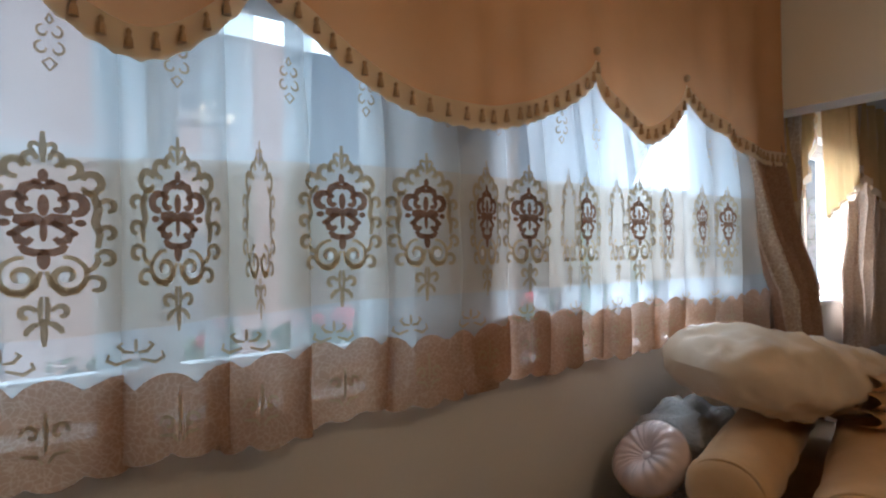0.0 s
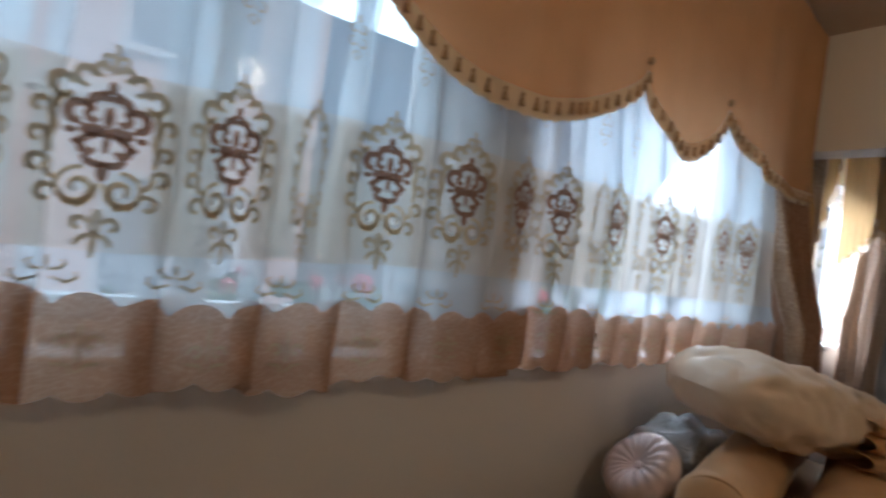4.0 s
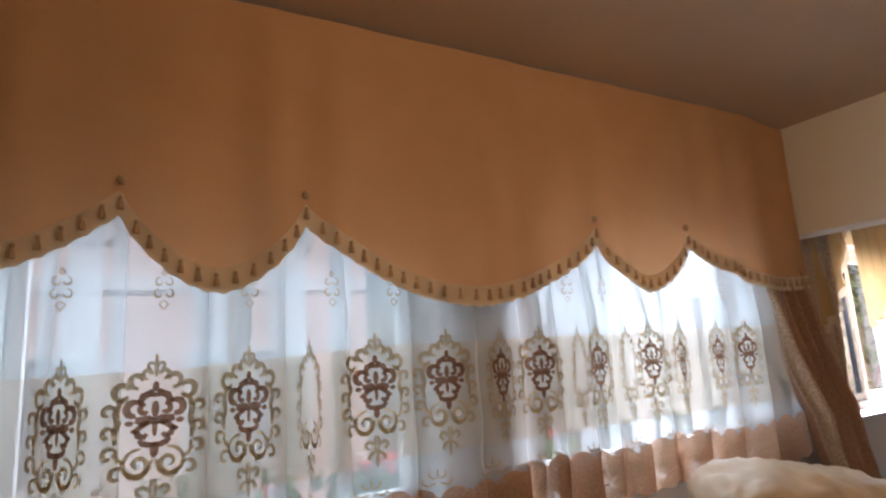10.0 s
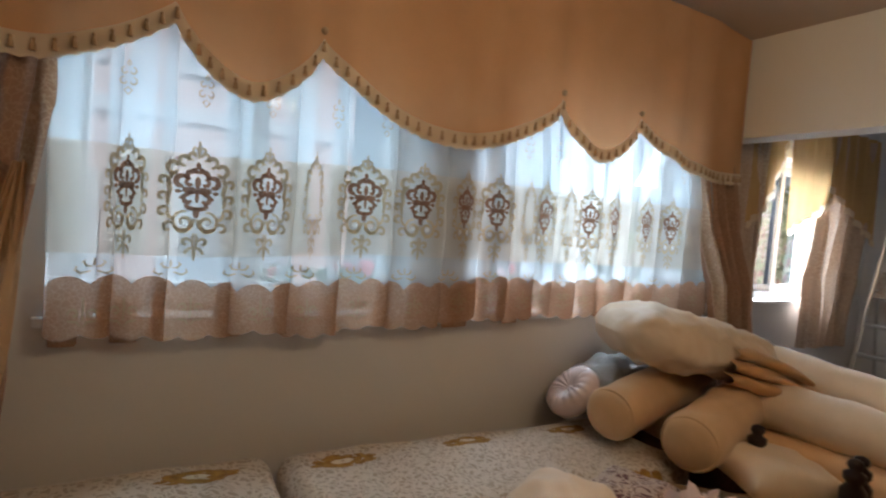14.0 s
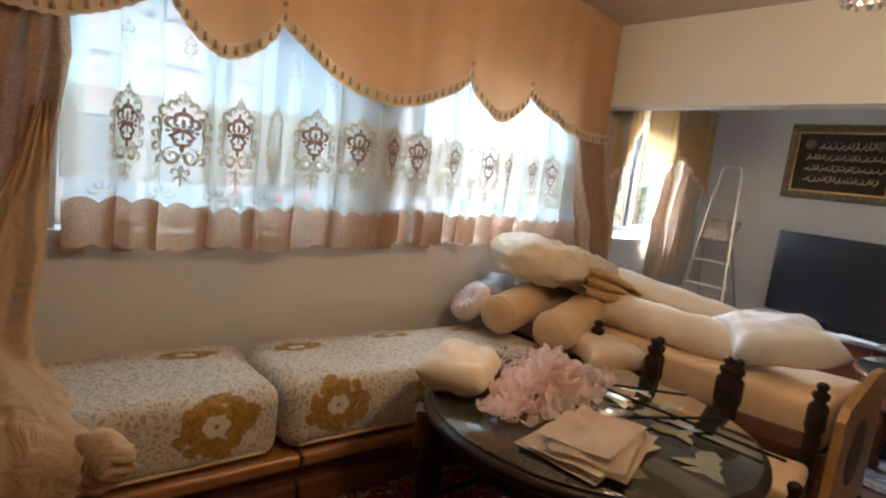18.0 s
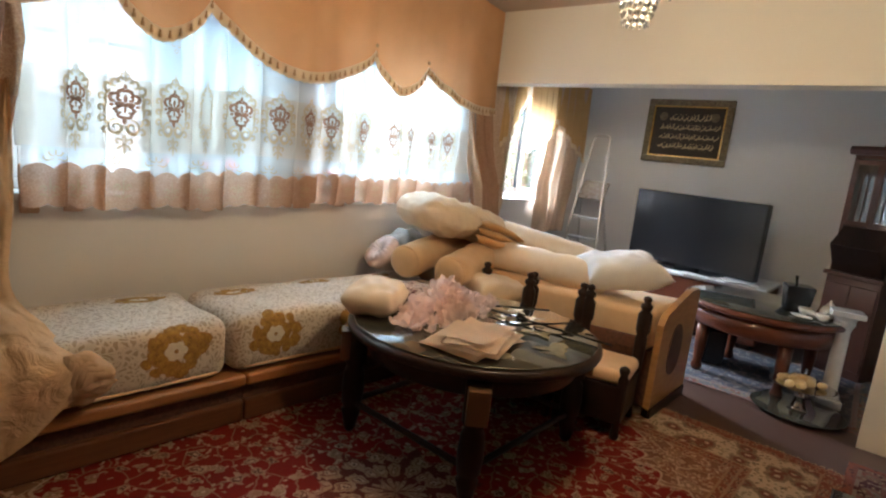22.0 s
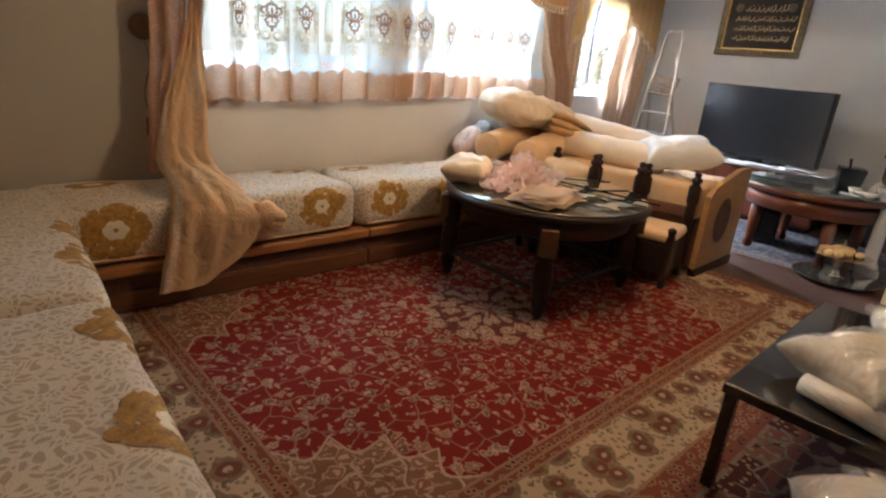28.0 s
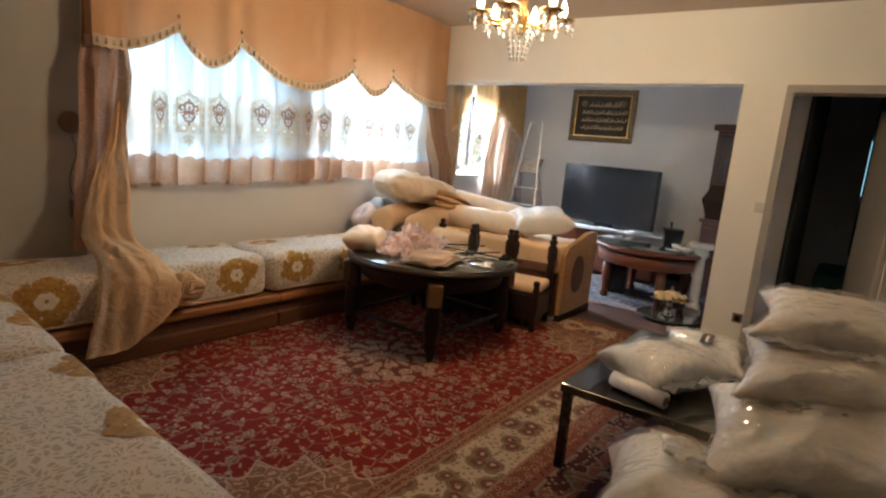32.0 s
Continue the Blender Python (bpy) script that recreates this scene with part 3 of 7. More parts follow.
# ---- curtains of the long window ----
MOTIF_X = (-0.65, -0.54, -0.344, -0.117, 0.05, 0.257, 0.50, 0.722, 0.889, 1.06, 1.17, 1.31, 1.46, 1.62, 1.85, 2.05, 2.30)


def pleats():
    """The sheer seen from above: flat fronts, each with a fold that doubles back behind it."""
    rnd = random.Random(4)
    ends = [-0.76] + [(a + b) / 2 for a, b in zip(MOTIF_X, MOTIF_X[1:])] + [2.44]
    pts = []
    for a, b in zip(ends, ends[1:]):
        d, k = rnd.uniform(0.018, 0.04), rnd.uniform(0.015, 0.035)
        y = rnd.uniform(-0.012, 0.012)
        w = b - a
        pts += [(a + 0.01, 1.0 + y), (a + 0.35 * w, 0.985 + y), (a + 0.7 * w, 0.985 + y), (b + 0.025, 0.992 + y), (b + 0.02, 1.0 + y + d * 0.5), (b - k, 1.0 + d), (b - k + 0.005, 1.008 + d), (b + 0.0, 1.012 + d * 0.6)]
    for _ in range(2):
        pts = [pts[0]] + [q for p, r in zip(pts, pts[1:]) for q in ((0.75 * p[0] + 0.25 * r[0], 0.75 * p[1] + 0.25 * r[1]), (0.25 * p[0] + 0.75 * r[0], 0.25 * p[1] + 0.75 * r[1]))] + [pts[-1]]
    return pts


PLEATS = pleats()
PX, PY = np.array([p[0] for p in PLEATS]), np.array([p[1] for p in PLEATS])


def fold(x, z):
    """The y of the sheer's front layer."""
    a, b = PX[:-1], PX[1:]
    hit = (np.minimum(a, b) <= x) & (np.maximum(a, b) >= x)
    if not hit.any():
        return 1.0
    a, b, c, d = a[hit], b[hit], PY[:-1][hit], PY[1:][hit]
    t = np.where(np.abs(b - a) > 1e-9, (x - a) / np.where(np.abs(b - a) > 1e-9, b - a, 1), 0)
    return float((c + (d - c) * t).min()) + sway(x, z)


def sway(x, z):
    return wob((x, 0, z), 0.15, 0.008)


def lift(x):
    return 0.035 * max(0.0, min(1.0, (x + 0.3) / 0.6))


def rise(x):
    """The curtain's lower edge climbs towards its far end."""
    return 0.045 * max(0.0, min(1.0, (x - 0.1) / 1.0))


def hem_top(s):
    k = abs(math.sin(math.pi * s / 0.115))
    return 1.176 + 0.036 * k ** 0.55 + 0.012 * math.sin(5.1 * s)


def hem_low(s):
    return 1.008 + 0.020 * (1 - abs(math.sin(math.pi * s / 0.098)) ** 0.7) + 0.010 * math.sin(8.3 * s)


# folds of the sheer that lie double behind its front: from, to, and how far their hem hangs lower
TUCKS = ((-0.755, -0.672, 0.030), (-0.568, -0.482, 0.022), (-0.246, -0.163, 0.010), (-0.004, 0.072, 0.0), (0.135, 0.200, 0.004), (0.515, 0.60, 0.012), (0.672, 0.828, 0.028), (1.013, 1.112, 0.030), (1.300, 1.372, 0.0), (1.610, 1.700, 0.010), (1.88, 1.955, 0.006), (2.16, 2.30, 0.012))


def curtain():
    ob = thing("sheer_curtain", "white sheer curtain with brown and gold embroidery and rose hem", "curtain")
    run = [0.0]
    for p, q in zip(PLEATS, PLEATS[1:]):
        run.append(run[-1] + math.dist(p, q))
    n = len(PLEATS) - 1

    def cloth_part(name, z0, z1, nv, off, mat_, label=""):
        def f(u, v):
            k = round(u * n)
            x, y = PLEATS[k]
            a, b = z0(x, run[k]), z1(x, run[k])
            z = a + (b - a) * v
            h = max(0.0, min(1.0, (z - 1.72) / 0.2))
            return (x + wob((x, y, z), 0.2, 0.006), y + sway(x, z) - off + 0.03 * h, z)
        part(name, sheet(f, n, nv), mat_, ob, label, True)

    def tuck_part(name, x0, x1, z0, z1, nv, mat_, loops=True):
        # a flattened loop of cloth, a front and a back layer, where wanted with a second behind it
        def f(u, v):
            w = 2 * math.pi * u
            x = (x0 + x1) / 2 - (x1 - x0) / 2 * math.cos(w) * (1 + wob((x0, v, 0), 0.4, 0.25))
            a, b = z0(x), z1(x)
            z = a + (b - a) * v
            return (x + 0.012 * math.sin(3 * z + 9 * x0), 1.052 - 0.010 * math.sin(w) + sway(x, z) * 0.5, z)
        bm = sheet(f, 20, nv)
        if loops:
            sheet(lambda u, v: tuple(Vector(f(u, v)) + Vector((0.006, 0.014, 0.003))), 20, nv, bm)
        part(name, bm, mat_, ob, "", True)
    top, bottom = lambda x: 1.632 + lift(x), lambda x: 1.287 + lift(x)
    cloth_part("upper_sheer", lambda x, s: top(x), lambda x, s: 2.56, 12, 0.0, SHEER)
    cloth_part("embroidered_band", lambda x, s: bottom(x), lambda x, s: top(x), 8, 0.0, BAND, "white band under the embroidery")
    cloth_part("lower_sheer", lambda x, s: 1.16 + rise(x), lambda x, s: bottom(x), 4, 0.0, SHEER)
    cloth_part("hem", lambda x, s: hem_low(s) + rise(x), lambda x, s: hem_top(s) + 0.75 * rise(x), 6, 0.004, HEM, "rose brown brocade hem with a scalloped edge")
    for x0, x1, drop in TUCKS:
        tuck_part("band_fold", x0, x1, lambda x: bottom(x) - drop * 0.3, top, 8, BAND)
        tuck_part("sheer_fold", x0, x1, top, lambda x: 2.5, 8, SHEER, False)
        tuck_part("hem_fold", x0 + 0.006, x1 - 0.006, lambda x: 1.010 + rise(x) - drop, lambda x: 1.195 + 0.75 * rise(x), 5, HEM)
    return ob


def ribbon(bm, pts, w, cx, cz, sx, sz, off):
    """A stitched stroke on the curtain: points in the motif's own units."""
    n = len(pts)
    rows = []
    for k, (u, v) in enumerate(pts):
        a, b = pts[max(k - 1, 0)], pts[min(k + 1, n - 1)]
        dx, dz = b[0] - a[0], b[1] - a[1]
        d = math.hypot(dx, dz) or 1
        t = k / (n - 1)
        ww = w * (0.35 + 0.65 * math.sin(math.pi * (0.12 + 0.76 * t)))
        row = []
        for s in (-1, 1):
            x, z = cx + sx * (u - s * dz / d * ww), cz + sz * (v + s * dx / d * ww)
            row.append(bm.verts.new((x, fold(x, z) - off, z)))
        rows.append(row)
    for a, b in zip(rows, rows[1:]):
        bm.faces.new((a[0], a[1], b[1], b[0]))


def spiral(cx, cz, r, a0, a1, k=0.55, n=12):
    return [(cx + r * (1 - k * i / n) * math.cos(radians(a0 + (a1 - a0) * i / n)), cz + r * (1 - k * i / n) * math.sin(radians(a0 + (a1 - a0) * i / n))) for i in range(n + 1)]


def motif(ob, cx, cz, squash=1.0, size=1.0):
    """A crowned medallion: dark heart, gold scrolls below, thin vines all round."""
    sx, sz = squash * size, size
    dark, gold, vine, white = bmesh.new(), bmesh.new(), bmesh.new(), bmesh.new()

    def both(bm, pts, w, off=0.006):
        ribbon(bm, pts, w, cx, cz, sx, sz, off)
        ribbon(bm, [(-u, v) for u, v in pts], w, cx, cz, sx, sz, off)

    def oval(bm, u, v, ru, rv, off):
        for d in ((1, -1) if u else (1,)):
            pts = [(cx + sx * d * (u + ru * math.cos(a)), cz + sz * (v + rv * math.sin(a))) for a in [2 * math.pi * k / 12 for k in range(12)]]
            bm.faces.new([bm.verts.new((x, fold(x, z) - off, z)) for x, z in pts])

    oval(dark, 0, 0.096, 0.0085, 0.013, 0.0060)
    oval(dark, 0.011, 0.084, 0.008, 0.006, 0.0062)
    both(dark, [(0.0, 0.074), (0.014, 0.079), (0.028, 0.073), (0.034, 0.060), (0.029, 0.051)], 0.0098, 0.0064)
    both(dark, spiral(0.048, 0.040, 0.021, 130, -110, 0.35), 0.0095, 0.0066)
    both(dark, [(0.045, 0.016), (0.030, 0.012), (0.014, 0.014), (0.0, 0.010)], 0.0125, 0.0068)
    both(dark, spiral(0.024, 0.040, 0.013, 100, -150, 0.45), 0.0072, 0.0070)
    oval(dark, 0, 0.040, 0.0095, 0.021, 0.0072)
    oval(dark, 0.058, 0.008, 0.010, 0.007, 0.0074)
    both(dark, [(0.012, 0.008), (0.030, 0.0), (0.042, -0.010), (0.037, -0.024), (0.024, -0.028), (0.017, -0.020)], 0.0088, 0.0076)
    oval(dark, 0.047, -0.012, 0.008, 0.006, 0.0078)
    oval(dark, 0, -0.008, 0.0065, 0.020, 0.0080)
    both(dark, [(0.0, -0.046), (0.014, -0.048), (0.028, -0.043), (0.036, -0.034)], 0.0080, 0.0082)
    oval(dark, 0, -0.060, 0.011, 0.020, 0.0084)
    both(gold, spiral(0.036, -0.094, 0.038, 100, -430, 0.86, 30), 0.0062)
    both(gold, [(0.004, -0.082), (0.012, -0.108), (0.030, -0.126), (0.052, -0.122), (0.066, -0.108)], 0.0062)
    both(gold, [(0.066, -0.086), (0.080, -0.078), (0.088, -0.064), (0.082, -0.052)], 0.006)
    oval(white, 0.036, -0.094, 0.013, 0.011, 0.0064)
    both(vine, spiral(0.018, 0.128, 0.014, -90, 200, 0.5, 9), 0.0061)
    both(vine, spiral(0.042, 0.112, 0.020, -100, 190, 0.5, 10), 0.0070)
    both(vine, spiral(0.074, 0.088, 0.024, -120, 170, 0.5, 10), 0.0080)
    both(vine, [(0.060, 0.076), (0.080, 0.060), (0.088, 0.036), (0.082, 0.010), (0.090, -0.014), (0.086, -0.040)], 0.0084)
    both(vine, spiral(0.104, 0.040, 0.016, 180, -100, 0.5, 9), 0.0061)
    both(vine, spiral(0.104, -0.012, 0.016, 180, -110, 0.5, 9), 0.0061)
    both(vine, spiral(0.100, -0.062, 0.018, 150, -120, 0.5, 9), 0.0065)
    both(vine, spiral(0.082, -0.112, 0.018, 140, -130, 0.5, 9), 0.0061)
    both(vine, [(0.004, -0.13), (0.006, -0.15), (0.005, -0.178)], 0.0051)
    both(vine, spiral(0.026, -0.160, 0.014, 170, -110, 0.5, 9), 0.0058)
    both(vine, [(0.004, -0.178), (0.016, -0.182), (0.026, -0.192), (0.028, -0.200)], 0.0058)
    both(vine, spiral(0.012, 0.150, 0.009, -90, 180, 0.5, 8), 0.0046)
    ribbon(vine, [(0, 0.12), (0, 0.145), (0, 0.178)], 0.0065, cx, cz, sx, sz, 0.0087)
    ribbon(vine, [(0, -0.17), (0, -0.195), (0, -0.222)], 0.0065, cx, cz, sx, sz, 0.0087)
    # a motif caught in a narrow pleat shows its scrolls alone
    for name, bm, thread in (("dark_embroidery", dark, THREAD_DARK), ("white_embroidery", white, THREAD_WHITE)):
        if squash > 0.38:
            tagged(part(name, bm, thread, ob), kind="stuff")
        else:
            bm.free()
    tagged(part("gold_embroidery", gold, THREAD_GOLD, ob), kind="stuff")
    tagged(part("vine_embroidery", vine, THREAD_GREY, ob), kind="stuff")


sheer = curtain()
for x, s in ((-0.55, 0.5), (-0.344, 1.0), (-0.117, 0.72), (0.05, 0.30), (0.257, 0.95), (0.50, 0.95), (0.722, 0.5), (0.889, 0.85), (1.06, 0.32), (1.17, 0.6), (1.31, 0.36), (1.46, 0.85), (1.62, 0.4), (1.85, 0.5), (2.05, 0.8)):
    motif(sheer, x, 1.497 + lift(x), s)
# curled stitching on the hem
curls = bmesh.new()
for k, x in enumerate(MOTIF_X):
    for side in (-1, 1):
        turn = [(side * (0.55 + (0.42 - 0.05 * j) * math.cos(0.75 * j)), (0.42 - 0.05 * j) * math.sin(0.75 * j)) for j in range(9)]
        ribbon(curls, turn, 0.09, x, 1.105 + rise(x) + 0.008 * (k % 3 - 1), 0.04, 0.052, 0.010)
        ribbon(curls, [(side * 0.1, -0.9), (side * 0.35, -0.6), (side * 0.95, -0.55)], 0.08, x, 1.105 + rise(x), 0.04, 0.052, 0.010)
    ribbon(curls, [(0, -0.6), (0.05, 0.1), (0, 0.8)], 0.10, x, 1.11 + rise(x), 0.04, 0.052, 0.010)
tagged(part("hem_embroidery", curls, THREAD_GOLD, sheer), kind="stuff")
small = bmesh.new()
for k in range(13):
    x, z = -0.56 + 0.225 * k + 0.02 * math.sin(3 * k), 1.845
    for d in (1, -1):
        for pts in (spiral(0.012, 0.02, 0.012, 90, -180, 0.4, 8), spiral(0.014, -0.012, 0.013, 90, -180, 0.4, 8), [(0, 0.035), (0.006, 0.042), (0, 0.055)], [(0.0, -0.03), (0.012, -0.04), (0.0, -0.055)]):
            ribbon(small, [(d * u, v) for u, v in pts], 0.0028, x, z, 0.9, 1.0, 0.005)
    x = -0.70 + 0.215 * k + 0.075
    for d in (1, -1):
        for pts in ([(0, 1.25), (0, 1.262), (0, 1.275)], [(0.004, 1.248), (0.02, 1.25), (0.03, 1.262), (0.022, 1.268)], [(0.008, 1.235), (0.034, 1.226), (0.05, 1.236), (0.046, 1.248)]):
            ribbon(small, [(d * u, v - 1.2) for u, v in pts], 0.004, x, 1.2, 1, 1, 0.006)
tagged(part("small_embroidery", small, THREAD_GREY, sheer), kind="stuff")

# ---- valance ----
PEAKS = ((-0.97, 1.852), (-0.44, 2.035), (0.04, 2.035), (1.19, 2.030), (1.69, 2.015), (2.68, 1.85))
DROPS = (0.0, 1.835, 1.782, 1.828, 0.0)


def valance_low(x):
    for k, ((a, za), (b, zb)) in enumerate(zip(PEAKS, PEAKS[1:])):
        if x <= b or k == 4:
            t = max(0.0, min(1.0, (x - a) / (b - a)))
            if k == 0:
                return za + (zb - za) * t ** 2.0 - 0.02 * math.sin(math.pi * t)
            if k == 4:
                return zb + (za - zb) * (1 - t) ** 2.3 - 0.03 * math.sin(math.pi * t)
            d = DROPS[k]
            e = 1 - abs(2 * t - 1) ** (1.75 if k != 2 else 1.6)
            return za + (zb - za) * t + (d - (za + zb) / 2) * e ** 0.8


def valance_y(x, z):
    end = max(0.0, min(1.0, (x - 2.2) / 0.48))
    loose = min(1.0, (CEIL - z) * 3)
    wave = 0.010 * math.sin(2 * math.pi * x / 0.29 + 3 * wob((x, 0, 0), 0.4, 1.0)) - 0.012 * math.sin(2 * math.pi * x / 0.62) - 0.02 * math.exp(-((x - 0.64) / 0.16) ** 2) + wob((x, 0, z * 0.3), 0.25, 0.02)
    return 0.955 + 0.065 * end * end * (3 - 2 * end) + wave * (0.12 + 0.88 * loose) - 0.025 * max(0, 2.3 - z)


valance = thing("valance", "gold scalloped cloth valance with cream tasselled fringe", "valance")


def valance_part(name, z_of, mat_, nv, off, label=""):
    def f(u, v):
        x = -0.97 + 3.65 * u
        a, b = z_of(x)
        z = a + (b - a) * v
        return (x, valance_y(x, z) - off, z)
    return part(name, sheet(f, 520, nv), mat_, valance, label, True)


valance_part("panel", lambda x: (valance_low(x), CEIL - 0.012), VALANCE, 16, 0.0)
valance_part("fringe", lambda x: (valance_low(x) - 0.010 + 0.007 * abs(math.sin(68 * x)), valance_low(x) + 0.064), FRINGE, 3, 0.006, "cream bullion fringe")
part("end_return", sheet(lambda u, v: (-0.97 + 0.004 * math.sin(9 * u), 0.955 + 0.14 * u, 1.85 + (CEIL - 1.862) * v), 6, 10), VALANCE, valance)
part("end_fringe", sheet(lambda u, v: (-0.978 - 0.004 * math.sin(60 * u), 0.955 + 0.14 * u, 1.838 + 0.07 * v), 20, 2), FRINGE, valance, "cream bullion fringe")
me = part("tassel", lathe([(0.002, 0.036), (0.006, 0.032), (0.004, 0.024), (0.007, 0.016), (0.009, 0.0)], 7), TASSEL, valance)
x = -0.95
k = 0
while x < 2.66:
    if k:
        t = new("tassel", me.data)
        t.parent = valance
    else:
        t = me
    t.location = (x, valance_y(x, valance_low(x)) - 0.014, valance_low(x) + 0.014)
    k += 1
    slope = (valance_low(x + 0.01) - valance_low(x - 0.01)) / 0.02
    x += 0.046 / math.sqrt(1 + slope * slope) + 0.004
for x, z in PEAKS[1:-1]:
    part("knot", lathe([(0.003, 0.014), (0.010, 0.009), (0.013, 0.0), (0.009, -0.010), (0.003, -0.013)], 10, (x, valance_y(x, z + 0.075) - 0.010, z + 0.088)), TASSEL, valance, "small brown rosette over a peak", True)
solid("curtain_rail", boxed((-0.95, 1.01, 2.60), (2.30, 1.09, 2.66), 0.01), WHITE_FRAME, "white double curtain rail fixed under the ceiling", "curtain rail")


# ---- drapes ----
def drape(name, label, path, seed, mat_, folds=7, n=64, m=40):
    """A hanging drape: path gives, from top to bottom, (z, x0, x1, y, depth)."""
    ob = thing(name, label, "drape")

    def at(v):
        s = v * (len(path) - 1)
        i = min(int(s), len(path) - 2)
        t = s - i
        t = t * t * (3 - 2 * t)
        return [a + (b - a) * t for a, b in zip(path[i], path[i + 1])]

    def f(u, v):
        z, x0, x1, y, d = at(v)
        x = x0 + (x1 - x0) * u
        w = math.sin(2 * math.pi * folds * u + 0.8 * math.sin(5 * v + seed)) + 0.5 * math.sin(2 * math.pi * folds * 0.43 * u + seed + 1.5 * v)
        return (x + wob((u * 3, v * 2, seed), 0.5, 0.02), y + d * w * 0.5 + wob((u * 4, v * 3, seed + 3), 0.4, 0.02), z)
    part("cloth", sheet(f, n, m), mat_, ob, "", True)
    return ob, f


def trim(ob, f, u0, u1, off, mat_, v0=0.0, v1=1.0):
    def g(u, v):
        x, y, z = f(u0 + (u1 - u0) * u, v0 + (v1 - v0) * v)
        return (x, y - off, z)
    part("brocade_trim", sheet(g, 8, 60), mat_, ob, "cream brocade border", True)


right, f = drape("side_drape", "rose brown damask drape with cream brocade border", [(2.56, 2.26, 2.64, 1.04, 0.03), (1.95, 2.26, 2.65, 1.02, 0.045), (1.55, 2.31, 2.68, 0.97, 0.07), (1.25, 2.38, 2.75, 0.93, 0.08), (0.95, 2.44, 2.78, 0.90, 0.08), (0.45, 2.42, 2.76, 0.92, 0.07)], 1.0, DRAPE)
trim(right, f, 0.0, 0.16, 0.012, DRAPE_TRIM)
left, f = drape("side_drape", "rose brown drape pooled over the sofa edge", [(2.50, -0.96, -0.76, 1.05, 0.02), (1.90, -1.0, -0.745, 1.02, 0.03), (1.72, -1.04, -0.755, 0.98, 0.05), (1.25, -1.06, -0.80, 0.96, 0.045), (0.95, -1.09, -0.83, 0.965, 0.03), (0.60, -1.12, -0.87, 0.96, 0.02)], 2.0, DRAPE, 3)
trim(left, f, 0.80, 1.0, 0.014, DRAPE_TRIM, 0.0, 0.5)


ROWS = ((1.55, 1.55, -0.835, -0.80, 0.945, 0.0), (1.28, 1.28, -0.91, -0.80, 0.915, 0.0), (1.02, 1.0, -1.02, -0.815, 0.87, 0.01), (0.74, 0.72, -1.12, -0.85, 0.76, 0.02), (0.61, 0.58, -1.15, -0.76, 0.58, 0.05), (0.44, 0.47, -1.21, -0.69, 0.42, 0.05), (0.12, 0.36, -1.285, -0.735, 0.365, 0.0))


def tail(u, v):
    """From the gathered waist the turned-out lining spreads forward over the seat and down its front."""
    last = len(ROWS) - 1
    s = v * last
    i = min(int(s), last - 1)
    t = s - i
    before, a, b, after = ROWS[max(i - 1, 0)], ROWS[i], ROWS[i + 1], ROWS[min(i + 2, last)]
    za, zb, xa, xb, y, puff = [0.5 * (2 * q + (r - p) * t + (2 * p - 5 * q + 4 * r - w) * t * t + (3 * q - p - 3 * r + w) * t ** 3) for p, q, r, w in zip(before, a, b, after)]
    x = xa + (xb - xa) * u
    z = za + (zb - za) * max(0.0, (u - 0.4) / 0.6) ** 1.3
    w = 2.1 * wob((u * 3.4 + 0.9 * math.sin(2.4 * v + 2 * u), 2.0 * v, 1), 1.0, 1.0) + 0.7 * wob((u * 6 - 2 * v, 5 * v, 5), 1.0, 1.0) + 0.30 * wob((u * 5 + 3 * v, 20 * v - 4 * u, 8), 1.0, 1.0) + 0.12 * wob((u * 11, 42 * v, 4), 1.0, 1.0)
    return (x + 0.010 * w * v, y - (0.022 + 0.024 * v) * w - puff * math.sin(math.pi * u), z + 0.010 * w + puff * math.sin(math.pi * u))


part("lining", sheet(tail, 90, 84), DRAPE_LINING, left, "cream lining turned outward", True)
part("lining_border", sheet(lambda u, v: tuple(Vector(tail(0.03 + 0.07 * u, 0.34 + 0.66 * v)) + Vector((0, -0.012, 0.004))), 8, 50), DRAPE_TRIM, left, "cream brocade border", True)
bm = bmesh.new()
for k in range(4):
    tube([(-0.70 + 0.05 * math.cos(a) + 0.014 * k, 0.385 - 0.016 * k, 0.43 + (0.080 - 0.02 * k) * math.sin(a)) for a in [0.4 + i * 0.36 for i in range(17)]], 0.036 - 0.005 * k, 9, bm)
for v in bm.verts:
    v.co += Vector((wob(v.co, 0.04, 0.018), wob(v.co, 0.05, 0.014, 2), wob(v.co, 0.045, 0.018, 5)))
part("rolled_end", bm, DRAPE_LINING, left, "bunched end of the drape", True)

from mathutils.bvhtree import BVHTree


